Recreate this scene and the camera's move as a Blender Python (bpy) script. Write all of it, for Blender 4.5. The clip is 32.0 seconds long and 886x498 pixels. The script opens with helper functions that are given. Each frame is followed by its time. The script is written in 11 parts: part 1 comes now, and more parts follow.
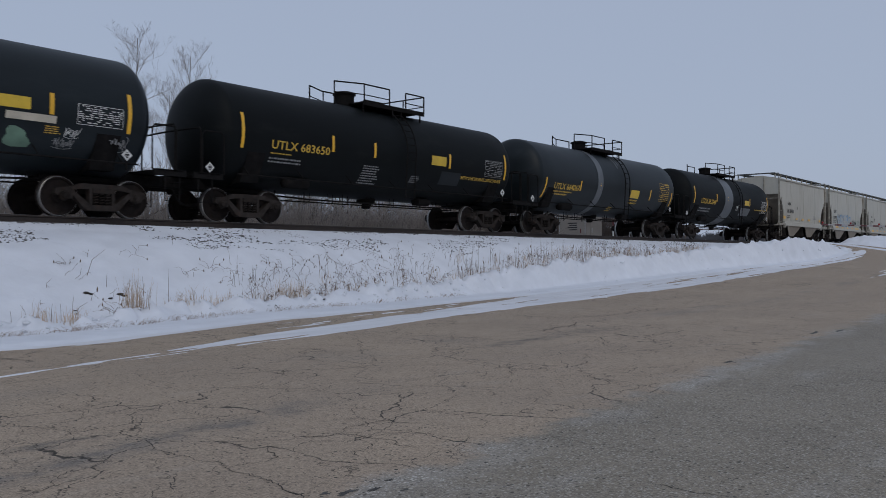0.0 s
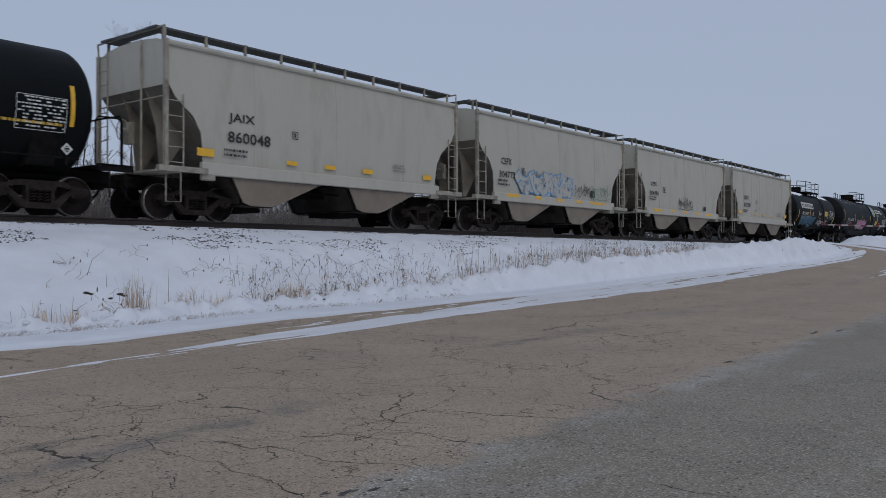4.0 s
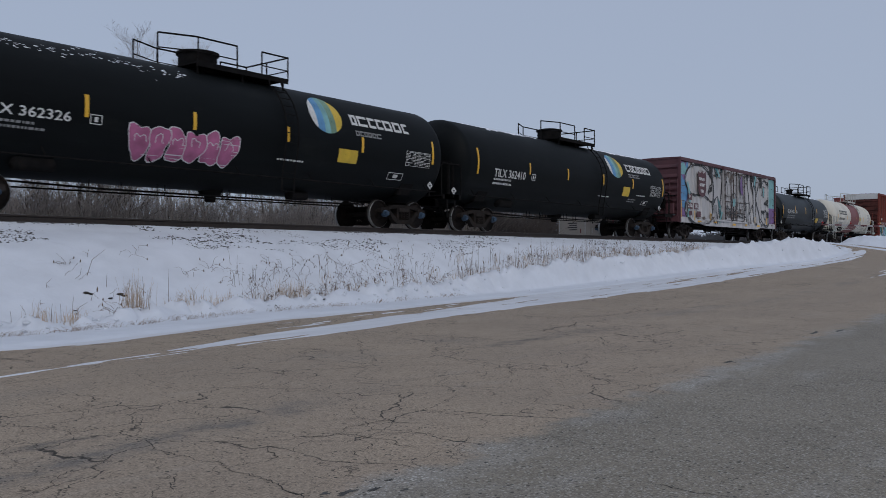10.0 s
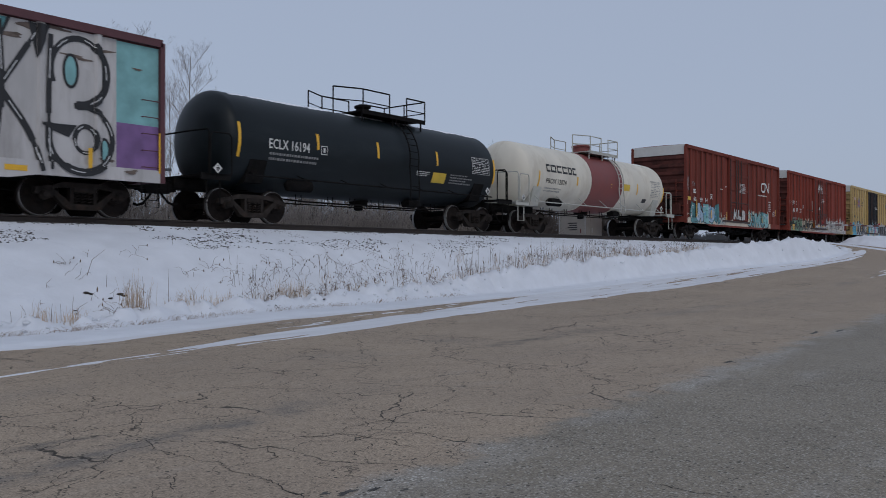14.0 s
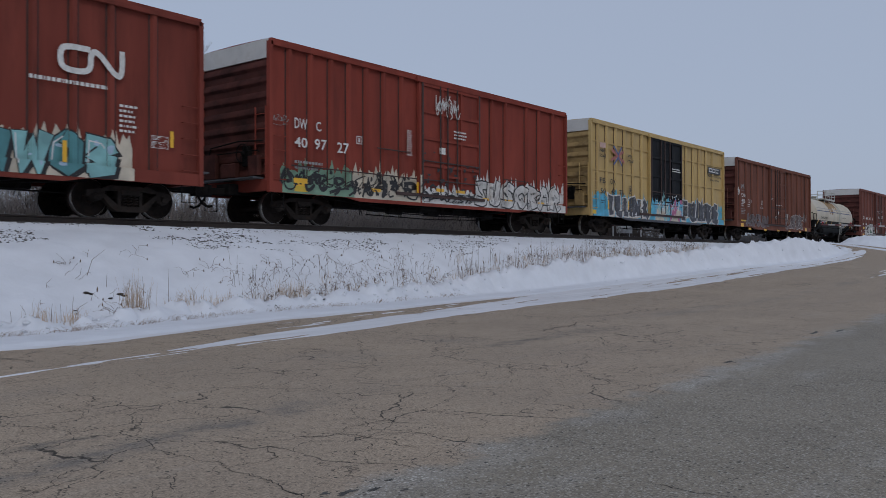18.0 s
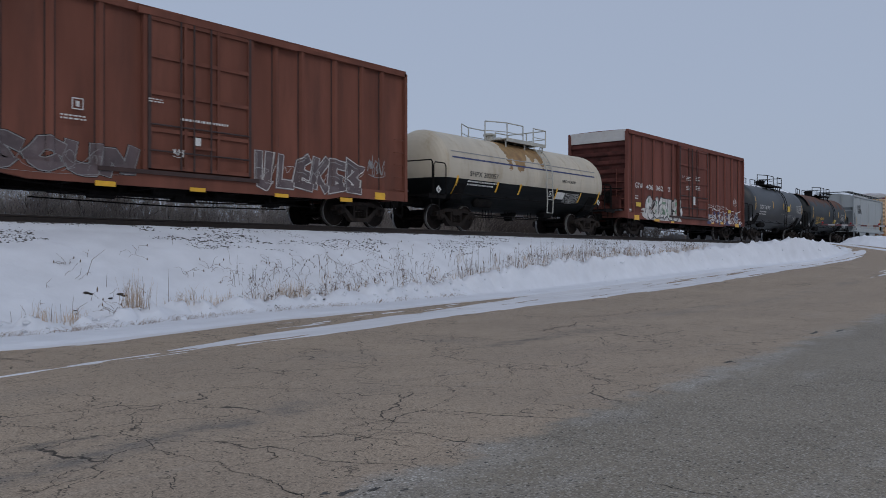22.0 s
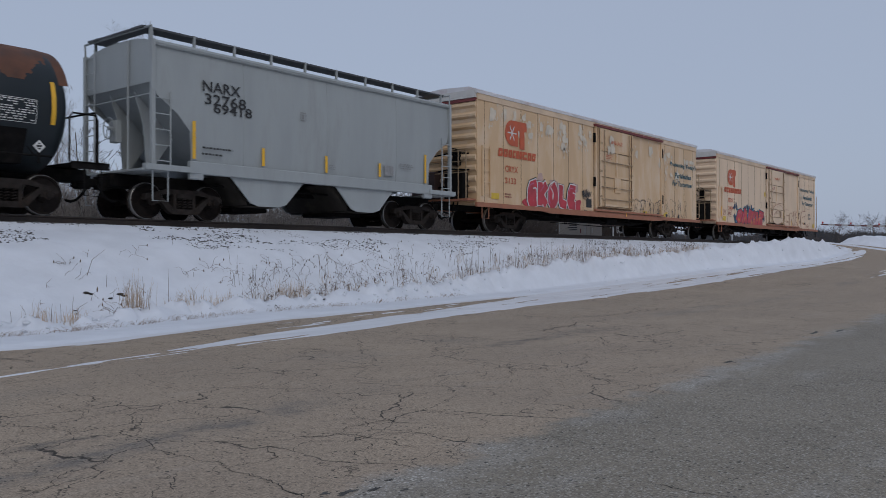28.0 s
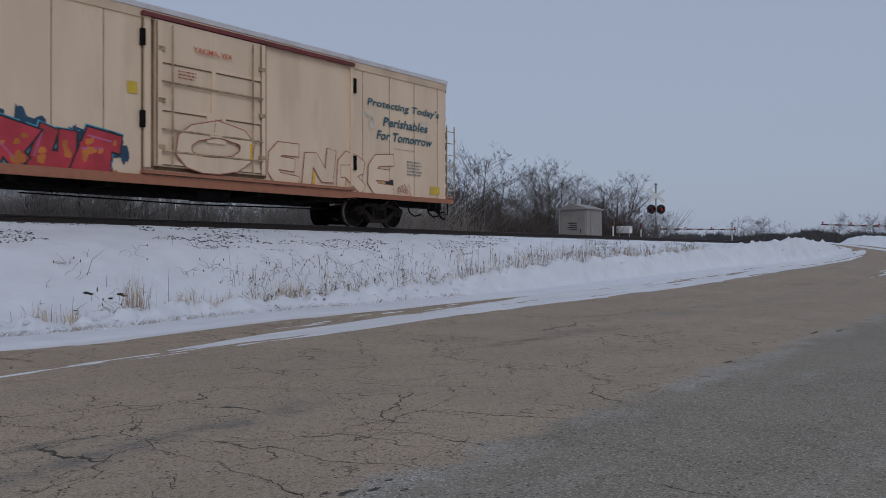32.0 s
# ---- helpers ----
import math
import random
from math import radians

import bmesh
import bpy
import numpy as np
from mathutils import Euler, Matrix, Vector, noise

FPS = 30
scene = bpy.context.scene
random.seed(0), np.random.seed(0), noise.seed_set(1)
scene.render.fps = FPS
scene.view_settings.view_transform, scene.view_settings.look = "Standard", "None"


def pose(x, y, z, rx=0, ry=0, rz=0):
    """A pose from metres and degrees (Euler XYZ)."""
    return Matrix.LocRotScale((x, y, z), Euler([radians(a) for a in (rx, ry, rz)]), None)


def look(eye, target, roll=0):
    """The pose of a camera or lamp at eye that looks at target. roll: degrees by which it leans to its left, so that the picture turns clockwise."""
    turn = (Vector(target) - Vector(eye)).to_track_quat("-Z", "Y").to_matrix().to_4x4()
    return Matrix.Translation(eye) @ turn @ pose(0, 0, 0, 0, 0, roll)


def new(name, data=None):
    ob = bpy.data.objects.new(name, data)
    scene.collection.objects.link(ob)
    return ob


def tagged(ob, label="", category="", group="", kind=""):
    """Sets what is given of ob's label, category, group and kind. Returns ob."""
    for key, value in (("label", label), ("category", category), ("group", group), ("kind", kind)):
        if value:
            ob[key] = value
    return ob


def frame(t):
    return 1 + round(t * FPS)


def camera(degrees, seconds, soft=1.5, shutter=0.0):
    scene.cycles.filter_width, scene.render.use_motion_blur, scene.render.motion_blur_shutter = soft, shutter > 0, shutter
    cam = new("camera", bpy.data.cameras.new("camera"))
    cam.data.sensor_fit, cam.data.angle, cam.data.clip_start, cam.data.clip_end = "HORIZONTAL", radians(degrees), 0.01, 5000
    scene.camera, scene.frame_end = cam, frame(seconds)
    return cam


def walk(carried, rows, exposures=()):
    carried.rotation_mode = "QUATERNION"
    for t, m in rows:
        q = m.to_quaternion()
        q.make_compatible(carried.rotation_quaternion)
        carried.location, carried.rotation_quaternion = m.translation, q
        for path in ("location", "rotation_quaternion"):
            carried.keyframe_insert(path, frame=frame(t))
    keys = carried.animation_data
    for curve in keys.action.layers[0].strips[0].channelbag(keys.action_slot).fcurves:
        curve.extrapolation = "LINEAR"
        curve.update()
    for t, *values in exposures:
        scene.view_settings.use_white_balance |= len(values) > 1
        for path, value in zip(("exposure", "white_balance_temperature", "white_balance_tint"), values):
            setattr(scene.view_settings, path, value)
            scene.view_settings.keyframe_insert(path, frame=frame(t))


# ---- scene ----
EYE = Vector((0.0, 0.0, 1.2))
YAW, PITCH = radians(51.272), radians(0.461)
VIEW = Vector((math.sin(YAW) * math.cos(PITCH), math.cos(YAW) * math.cos(PITCH), math.sin(PITCH)))
cam = camera(55.52, 32.0, soft=0.5, shutter=0.12)
walk(cam, [(0.0, look(EYE, EYE + VIEW * 10, -0.105)), (32.0, look(EYE, EYE + VIEW * 10, -0.105))],
     exposures=[(0.0, 0.0), (29.5, 0.0), (31.0, -0.05), (32.0, -0.13)])

TRACK_Y, RAIL_Z = 19.675, 2.126          # centre line and rail top
LAST = 32.0


def run(t):
    """Metres that the train has gone at t seconds."""
    return 11.957 * t - 0.010818 * t * t + 0.0000275 * t ** 3


# ---- daylight: thin even overcast ----
sky_world = bpy.data.worlds.new("overcast_sky")
scene.world = sky_world
sky_world.use_nodes = True
wn, wl = sky_world.node_tree.nodes, sky_world.node_tree.links
wn.clear()
sky_tex = wn.new("ShaderNodeTexSky")
sky_tex.sky_type, sky_tex.sun_disc = "NISHITA", False
sky_tex.sun_elevation, sky_tex.sun_rotation = radians(38), radians(215)
sky_tex.dust_density = 3.0
veil = wn.new("ShaderNodeMix")
veil.data_type = "RGBA"
veil.inputs[0].default_value = 0.86
veil.inputs[7].default_value = (3.72, 4.34, 5.65, 1)
back = wn.new("ShaderNodeBackground")
back.inputs[1].default_value = 0.1
wout = wn.new("ShaderNodeOutputWorld")
wl.new(sky_tex.outputs[0], veil.inputs[6])
wl.new(veil.outputs[2], back.inputs[0])
wl.new(back.outputs[0], wout.inputs[0])

sun = new("sun", bpy.data.lights.new("sun", "SUN"))
sun.data.energy, sun.data.angle, sun.data.color = 0.5, radians(25), (1.0, 0.96, 0.9)
sun.matrix_world = look((0, 0, 60), Vector((0, 0, 60)) + Vector((math.sin(radians(215)) * -0.7, math.cos(radians(215)) * -0.7, -0.62)) * 10)


# ---- materials ----
def mat(name, col, rough=0.6, metal=0.0, var=0.18, scale=2.0, dirt=None, amount=0.4, dirt_scale=1.0,
        stretch=(1, 1, 1), bump=0.05, grain=40.0, spec=0.5, per_object=0.0):
    """Painted, rusted or dirty surface: base colour, soft variation, stains of a second colour and fine relief."""
    m = bpy.data.materials.new(name)
    m.use_nodes = True
    n, l = m.node_tree.nodes, m.node_tree.links
    p = n["Principled BSDF"]
    p.inputs["Roughness"].default_value, p.inputs["Metallic"].default_value = rough, metal
    p.inputs["Specular IOR Level"].default_value = spec
    tc = n.new("ShaderNodeTexCoord")
    mp = n.new("ShaderNodeMapping")
    mp.inputs["Scale"].default_value = stretch
    l.new(tc.outputs["Object"], mp.inputs[0])
    info = n.new("ShaderNodeObjectInfo")
    shift = n.new("ShaderNodeVectorMath")
    shift.operation = "MULTIPLY_ADD"
    shift.inputs[1].default_value = (1, 1, 1)
    push = n.new("ShaderNodeMath")
    push.operation = "MULTIPLY"
    push.inputs[1].default_value = 37.0
    l.new(info.outputs["Random"], push.inputs[0])
    l.new(mp.outputs[0], shift.inputs[0])
    l.new(push.outputs[0], shift.inputs[2])
    n1 = n.new("ShaderNodeTexNoise")
    n1.inputs["Scale"].default_value, n1.inputs["Detail"].default_value = scale, 6
    l.new(shift.outputs[0], n1.inputs["Vector"])
    r1 = n.new("ShaderNodeMapRange")
    r1.inputs[1].default_value, r1.inputs[2].default_value = 0.3, 0.7
    r1.inputs[3].default_value, r1.inputs[4].default_value = 1 - var, 1 + var
    l.new(n1.outputs["Fac"], r1.inputs[0])
    mul = n.new("ShaderNodeMix")
    mul.data_type, mul.blend_type = "RGBA", "MULTIPLY"
    mul.inputs[0].default_value = 1.0
    mul.inputs[6].default_value = (*col, 1)
    l.new(r1.outputs[0], mul.inputs[7])
    out = mul.outputs[2]
    if per_object:
        hv = n.new("ShaderNodeHueSaturation")
        rr = n.new("ShaderNodeMapRange")
        rr.inputs[3].default_value, rr.inputs[4].default_value = 1 - per_object, 1 + per_object
        l.new(info.outputs["Random"], rr.inputs[0])
        l.new(rr.outputs[0], hv.inputs["Value"])
        l.new(out, hv.inputs["Color"])
        out = hv.outputs[0]
    if dirt:
        n2 = n.new("ShaderNodeTexNoise")
        n2.inputs["Scale"].default_value, n2.inputs["Detail"].default_value = dirt_scale, 9
        n2.inputs["Roughness"].default_value = 0.65
        l.new(shift.outputs[0], n2.inputs["Vector"])
        r2 = n.new("ShaderNodeMapRange")
        r2.inputs[1].default_value, r2.inputs[2].default_value = 0.62 - 0.3 * amount, 0.82 - 0.2 * amount
        r2.inputs[4].default_value = min(1.0, 0.35 + amount)
        l.new(n2.outputs["Fac"], r2.inputs[0])
        mx = n.new("ShaderNodeMix")
        mx.data_type = "RGBA"
        l.new(r2.outputs[0], mx.inputs[0])
        l.new(out, mx.inputs[6])
        mx.inputs[7].default_value = (*dirt, 1)
        out = mx.outputs[2]
    l.new(out, p.inputs["Base Color"])
    if bump:
        n3 = n.new("ShaderNodeTexNoise")
        n3.inputs["Scale"].default_value, n3.inputs["Detail"].default_value = grain, 4
        l.new(tc.outputs["Object"], n3.inputs["Vector"])
        bp = n.new("ShaderNodeBump")
        bp.inputs["Strength"].default_value, bp.inputs["Distance"].default_value = bump, 0.02
        l.new(n3.outputs["Fac"], bp.inputs["Height"])
        l.new(bp.outputs[0], p.inputs["Normal"])
        rg = n.new("ShaderNodeMapRange")
        rg.inputs[3].default_value, rg.inputs[4].default_value = max(0.05, rough - 0.12), min(1, rough + 0.12)
        l.new(n1.outputs["Fac"], rg.inputs[0])
        l.new(rg.outputs[0], p.inputs["Roughness"])
    return m


def plain(name, col, rough=0.6, glow=0.0):
    m = mat(name, col, rough, var=0.08, scale=5, bump=0.0)
    if glow:
        p = m.node_tree.nodes["Principled BSDF"]
        p.inputs["Emission Color"].default_value = (*col, 1)
        p.inputs["Emission Strength"].default_value = glow
    return m


black_paint = mat("black_tank_paint", (0.005, 0.0064, 0.007), 0.55, var=0.3, scale=0.8, dirt=(0.018, 0.019, 0.018), amount=0.22, spec=0.1,
                  dirt_scale=0.9, stretch=(0.5, 1, 1.6), bump=0.03)
slate_paint = mat("slate_tank_paint", (0.0105, 0.015, 0.018), 0.45, var=0.3, scale=0.7, dirt=(0.024, 0.028, 0.031), amount=0.3, spec=0.2,
                  dirt_scale=0.7, stretch=(0.5, 1, 1.6), bump=0.03)
worn_slate = mat("worn_slate_tank_paint", (0.036, 0.041, 0.047), 0.42, var=0.3, scale=0.7, dirt=(0.075, 0.078, 0.082), amount=0.35, spec=0.35,
                 dirt_scale=0.6, stretch=(0.5, 1, 1.6), bump=0.03)
rusty_slate = mat("rusty_slate_tank_paint", (0.016, 0.022, 0.026), 0.5, var=0.3, scale=0.7, dirt=(0.03, 0.026, 0.022), amount=0.35, spec=0.3,
                  dirt_scale=0.45, stretch=(0.7, 1, 1), bump=0.05)
white_tank = mat("white_tank_paint", (0.66, 0.62, 0.53), 0.5, var=0.1, scale=0.8, dirt=(0.42, 0.36, 0.27), amount=0.3, dirt_scale=1.1,
                 stretch=(1, 1, 0.4), bump=0.02)
cream_tank = mat("cream_tank_paint", (0.5, 0.45, 0.36), 0.5, var=0.12, scale=0.8, dirt=(0.3, 0.22, 0.12), amount=0.35, dirt_scale=1.3,
                 stretch=(1.6, 1, 0.35), bump=0.02)
grey_band = mat("grey_jacket_band", (0.09, 0.1, 0.11), 0.4, var=0.2, scale=1.5, dirt=(0.05, 0.05, 0.05), amount=0.4, bump=0.02)
red_band = mat("dark_red_band", (0.2, 0.045, 0.04), 0.5, var=0.15, scale=1.0, dirt=(0.12, 0.05, 0.045), amount=0.4, bump=0.02)
iron = mat("dark_grimy_steel", (0.011, 0.0105, 0.0105), 0.85, spec=0.05, var=0.35, scale=5, dirt=(0.026, 0.02, 0.017), amount=0.3, dirt_scale=4)
frame_iron = mat("cast_truck_steel", (0.026, 0.022, 0.02), 0.85, var=0.35, scale=6, spec=0.08, dirt=(0.05, 0.032, 0.024), amount=0.35, dirt_scale=5, per_object=0.3)
wheel_iron = mat("brown_wheel_steel", (0.018, 0.015, 0.014), 0.8, spec=0.06, var=0.3, scale=7, dirt=(0.035, 0.024, 0.019), amount=0.4, dirt_scale=5, per_object=0.3)
tread_steel = mat("worn_tread_steel", (0.35, 0.34, 0.33), 0.35, 0.9, var=0.2, scale=8)
cap_blue = mat("blue_bearing_cap", (0.03, 0.06, 0.1), 0.6, var=0.4, scale=20)
hopper_grey = mat("pale_grey_hopper_paint", (0.44, 0.425, 0.37), 0.55, var=0.1, scale=0.8, dirt=(0.3, 0.28, 0.235), amount=0.4, dirt_scale=0.8,
                  stretch=(1.3, 1, 0.35), bump=0.03)
hopper_cool = mat("cool_grey_hopper_paint", (0.33, 0.355, 0.36), 0.55, var=0.1, scale=0.8, dirt=(0.24, 0.25, 0.245), amount=0.4, dirt_scale=0.8,
                  stretch=(1.5, 1, 0.3), bump=0.03)
hopper_tan = mat("dusty_hopper_chute", (0.2, 0.17, 0.135), 0.7, var=0.2, scale=1.5, dirt=(0.16, 0.13, 0.1), amount=0.45, dirt_scale=1.2, bump=0.06)
# chute slopes below the floor: dirt plus underside shade put into the colour
chute_shade = mat("shaded_dirty_chute_steel", (0.045, 0.04, 0.035), 0.85, var=0.3, scale=2, spec=0.1, dirt=(0.09, 0.075, 0.06), amount=0.3, dirt_scale=2)
walk_grey = mat("grey_galvanised_grating", (0.08, 0.084, 0.09), 0.6, 0.3, var=0.2, scale=8)
pale_steel = mat("pale_painted_steel", (0.42, 0.42, 0.38), 0.6, var=0.15, scale=4, dirt=(0.2, 0.15, 0.11), amount=0.25, dirt_scale=4)
box_brown = mat("brown_boxcar_paint", (0.185, 0.047, 0.035), 0.7, spec=0.1, var=0.2, scale=0.7, dirt=(0.098, 0.03, 0.023), amount=0.45, dirt_scale=0.9,
                stretch=(1.6, 1, 0.3), bump=0.04)
box_red = mat("red_brown_boxcar_paint", (0.225, 0.05, 0.036), 0.7, spec=0.1, var=0.2, scale=0.7, dirt=(0.13, 0.036, 0.028), amount=0.45, dirt_scale=0.9, stretch=(1.6, 1, 0.3))
box_wine = mat("faded_wine_boxcar_paint", (0.172, 0.066, 0.052), 0.7, spec=0.1, var=0.25, scale=0.7, dirt=(0.095, 0.038, 0.033), amount=0.45, dirt_scale=0.9, stretch=(1.6, 1, 0.3))
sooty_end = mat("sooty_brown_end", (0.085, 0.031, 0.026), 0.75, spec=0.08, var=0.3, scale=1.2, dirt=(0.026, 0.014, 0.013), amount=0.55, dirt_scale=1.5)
box_maroon = mat("maroon_boxcar_paint", (0.172, 0.07, 0.05), 0.7, spec=0.1, var=0.25, scale=0.7, dirt=(0.11, 0.052, 0.041), amount=0.45, dirt_scale=0.9,
                 stretch=(1.6, 1, 0.3), bump=0.04)
box_yellow = mat("faded_yellow_boxcar_paint", (0.47, 0.33, 0.13), 0.6, var=0.12, scale=0.8, dirt=(0.33, 0.22, 0.1), amount=0.4, dirt_scale=0.9,
                 stretch=(1.6, 1, 0.3), bump=0.04)
box_black = mat("black_door_paint", (0.009, 0.01, 0.012), 0.6, spec=0.12, var=0.25, scale=1.2, dirt=(0.05, 0.045, 0.042), amount=0.3, stretch=(1.6, 1, 0.4))
box_wc = mat("wine_boxcar_paint", (0.1, 0.035, 0.042), 0.6, var=0.2, scale=1, dirt=(0.06, 0.03, 0.03), amount=0.4, stretch=(1.6, 1, 0.3))
white_end = mat("dirty_white_end_band", (0.56, 0.55, 0.53), 0.6, var=0.1, scale=2, dirt=(0.4, 0.37, 0.34), amount=0.4, dirt_scale=2)
silver_paint = mat("silver_graffiti_base", (0.49, 0.475, 0.47), 0.5, var=0.15, scale=0.8, dirt=(0.28, 0.26, 0.25), amount=0.4, dirt_scale=1.2,
                   stretch=(2, 1, 0.4))
reefer_tan = mat("tan_reefer_paint", (0.63, 0.43, 0.25), 0.55, var=0.1, scale=0.6, dirt=(0.68, 0.57, 0.45), amount=0.5, dirt_scale=0.6,
                 stretch=(1.5, 1, 0.5), bump=0.03)
reefer_cream = mat("cream_reefer_paint", (0.74, 0.565, 0.405), 0.55, var=0.08, scale=0.6, dirt=(0.56, 0.42, 0.28), amount=0.35, dirt_scale=0.7,
                   stretch=(1.5, 1, 0.3), bump=0.03)
reefer_sill = mat("rust_orange_sill", (0.36, 0.145, 0.08), 0.65, var=0.2, scale=2, dirt=(0.16, 0.07, 0.05), amount=0.4, dirt_scale=2)
wine_track = mat("wine_red_track", (0.17, 0.035, 0.035), 0.65, var=0.25, scale=2, dirt=(0.09, 0.04, 0.03), amount=0.4)
g_navy = mat("navy_spray", (0.02, 0.034, 0.06), 0.55, var=0.3, scale=2)
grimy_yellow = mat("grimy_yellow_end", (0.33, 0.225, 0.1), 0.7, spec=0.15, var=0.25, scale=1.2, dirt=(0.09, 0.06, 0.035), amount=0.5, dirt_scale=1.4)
hopper_trim = mat("grimy_pale_steel", (0.3, 0.28, 0.235), 0.7, var=0.25, scale=3, dirt=(0.1, 0.08, 0.06), amount=0.45, dirt_scale=2.5)
faded_pink = mat("faded_pink_patch", (0.5, 0.34, 0.3), 0.6, var=0.2, scale=4)
faded_blue = mat("faded_blue_arrow", (0.09, 0.12, 0.25), 0.6, var=0.2, scale=5)
faded_red = mat("faded_red_arrow", (0.36, 0.13, 0.11), 0.6, var=0.2, scale=5)
g_slate = mat("slate_spray", (0.05, 0.053, 0.066), 0.55, var=0.3, scale=2)
g_pale = mat("pale_blue_spray", (0.33, 0.44, 0.56), 0.55, var=0.2, scale=2)
g_deep = mat("deep_teal_spray", (0.075, 0.23, 0.25), 0.55, var=0.25, scale=2)
# hopper end recess: mostly its shade painted into the colour, with some dust
hopper_shade_dust = mat("shaded_dusty_hopper_end", (0.22, 0.195, 0.16), 0.75, var=0.25, scale=1.2, dirt=(0.12, 0.1, 0.08), amount=0.5, dirt_scale=1.4)
reefer_stain = mat("rust_washed_cream", (0.62, 0.47, 0.33), 0.6, var=0.15, scale=1, dirt=(0.48, 0.3, 0.2), amount=0.3, dirt_scale=0.8)
reefer_roof = mat("weathered_reefer_roof", (0.62, 0.61, 0.63), 0.5, var=0.1, scale=2, dirt=(0.3, 0.14, 0.1), amount=0.35, dirt_scale=1.0)
snow_crust = mat("snow_crust", (0.8, 0.82, 0.86), 0.75, var=0.05, scale=6, bump=0.3, grain=25)
marker_yellow = plain("yellow_reflective_tape", (0.75, 0.42, 0.03), 0.4)
sign_yellow = mat("yellow_panel", (0.62, 0.42, 0.04), 0.5, var=0.12, scale=4, dirt=(0.3, 0.2, 0.05), amount=0.2)
ink_white = mat("white_stencil", (0.62, 0.62, 0.6), 0.6, var=0.15, scale=9)
ink_grey = mat("grey_stencil", (0.25, 0.25, 0.25), 0.6, var=0.2, scale=9)
ink_yellow = mat("yellow_stencil", (0.6, 0.38, 0.05), 0.6, var=0.15, scale=9)
ink_black = mat("black_stencil", (0.02, 0.02, 0.021), 0.6, var=0.2, scale=9)
ink_red = mat("orange_red_lettering", (0.5, 0.1, 0.04), 0.6, var=0.12, scale=4)
ink_teal = mat("teal_lettering", (0.035, 0.11, 0.14), 0.6, var=0.15, scale=9)
ink_blue = mat("blue_stripe_paint", (0.04, 0.05, 0.14), 0.6, var=0.15, scale=4)
g_cyan = mat("cyan_spray", (0.08, 0.36, 0.52), 0.55, var=0.25, scale=3)
g_blue = mat("blue_spray", (0.1, 0.27, 0.48), 0.55, var=0.25, scale=2)
g_navy = mat("thin_navy_spray", (0.02, 0.06, 0.11), 0.55, var=0.35, scale=2.5)
g_teal = mat("pale_teal_spray", (0.2, 0.42, 0.43), 0.55, var=0.25, scale=2)
g_pink = mat("pink_spray", (0.42, 0.12, 0.24), 0.55, var=0.25, scale=3)
g_red = mat("red_spray", (0.45, 0.035, 0.05), 0.5, var=0.25, scale=2)
g_orange = mat("orange_spray", (0.55, 0.17, 0.03), 0.5, var=0.25, scale=2)
g_white = mat("white_spray", (0.62, 0.62, 0.62), 0.6, var=0.15, scale=3, dirt=(0.35, 0.34, 0.33), amount=0.35, dirt_scale=3)
g_grey = mat("grey_spray", (0.1, 0.105, 0.12), 0.55, var=0.3, scale=2)
g_black = mat("black_spray", (0.018, 0.018, 0.02), 0.5, var=0.3, scale=3)
g_green = mat("green_spray", (0.16, 0.27, 0.19), 0.55, var=0.3, scale=2)
g_cream = mat("cream_spray", (0.5, 0.45, 0.36), 0.55, var=0.25, scale=2)
g_dusk = mat("dusky_mauve_spray", (0.105, 0.078, 0.082), 0.6, var=0.35, scale=1.6, dirt=(0.2, 0.17, 0.175), amount=0.4, dirt_scale=2.5)
g_purple = mat("purple_spray", (0.2, 0.11, 0.27), 0.55, var=0.25, scale=2)
g_silver = mat("silver_spray", (0.56, 0.55, 0.53), 0.5, var=0.25, scale=2.5, dirt=(0.2, 0.17, 0.15), amount=0.4, dirt_scale=2.2)
# grimy rods and tracks; also colours the painted shade beside boxcar posts
grimy_rod_and_shade = mat("grimy_steel_and_shade", (0.05, 0.028, 0.025), 0.75, var=0.3, scale=3)
# brown of dirty reefer seams, with the shade of their recesses painted in
reefer_seam_shade = mat("shaded_dirty_seam", (0.2, 0.13, 0.075), 0.8, var=0.45, scale=2)
reefer_grime = mat("grimy_cream_rod", (0.4, 0.29, 0.18), 0.65, var=0.35, scale=4, dirt=(0.1, 0.06, 0.035), amount=0.5, dirt_scale=3)
peeled = mat("peeled_pale_primer", (0.62, 0.55, 0.45), 0.6, var=0.15, scale=3)
g_brown = mat("brown_spray_line", (0.32, 0.1, 0.07), 0.6, var=0.2, scale=4)
rail_steel = mat("rusty_rail_steel", (0.035, 0.026, 0.022), 0.7, 0.2, var=0.3, scale=9)
rail_head = mat("polished_rail_head", (0.4, 0.39, 0.38), 0.25, 0.95, var=0.1, scale=9)
tie_wood = mat("creosoted_tie_wood", (0.05, 0.04, 0.033), 0.9, var=0.3, scale=4, stretch=(6, 1, 1), bump=0.3)


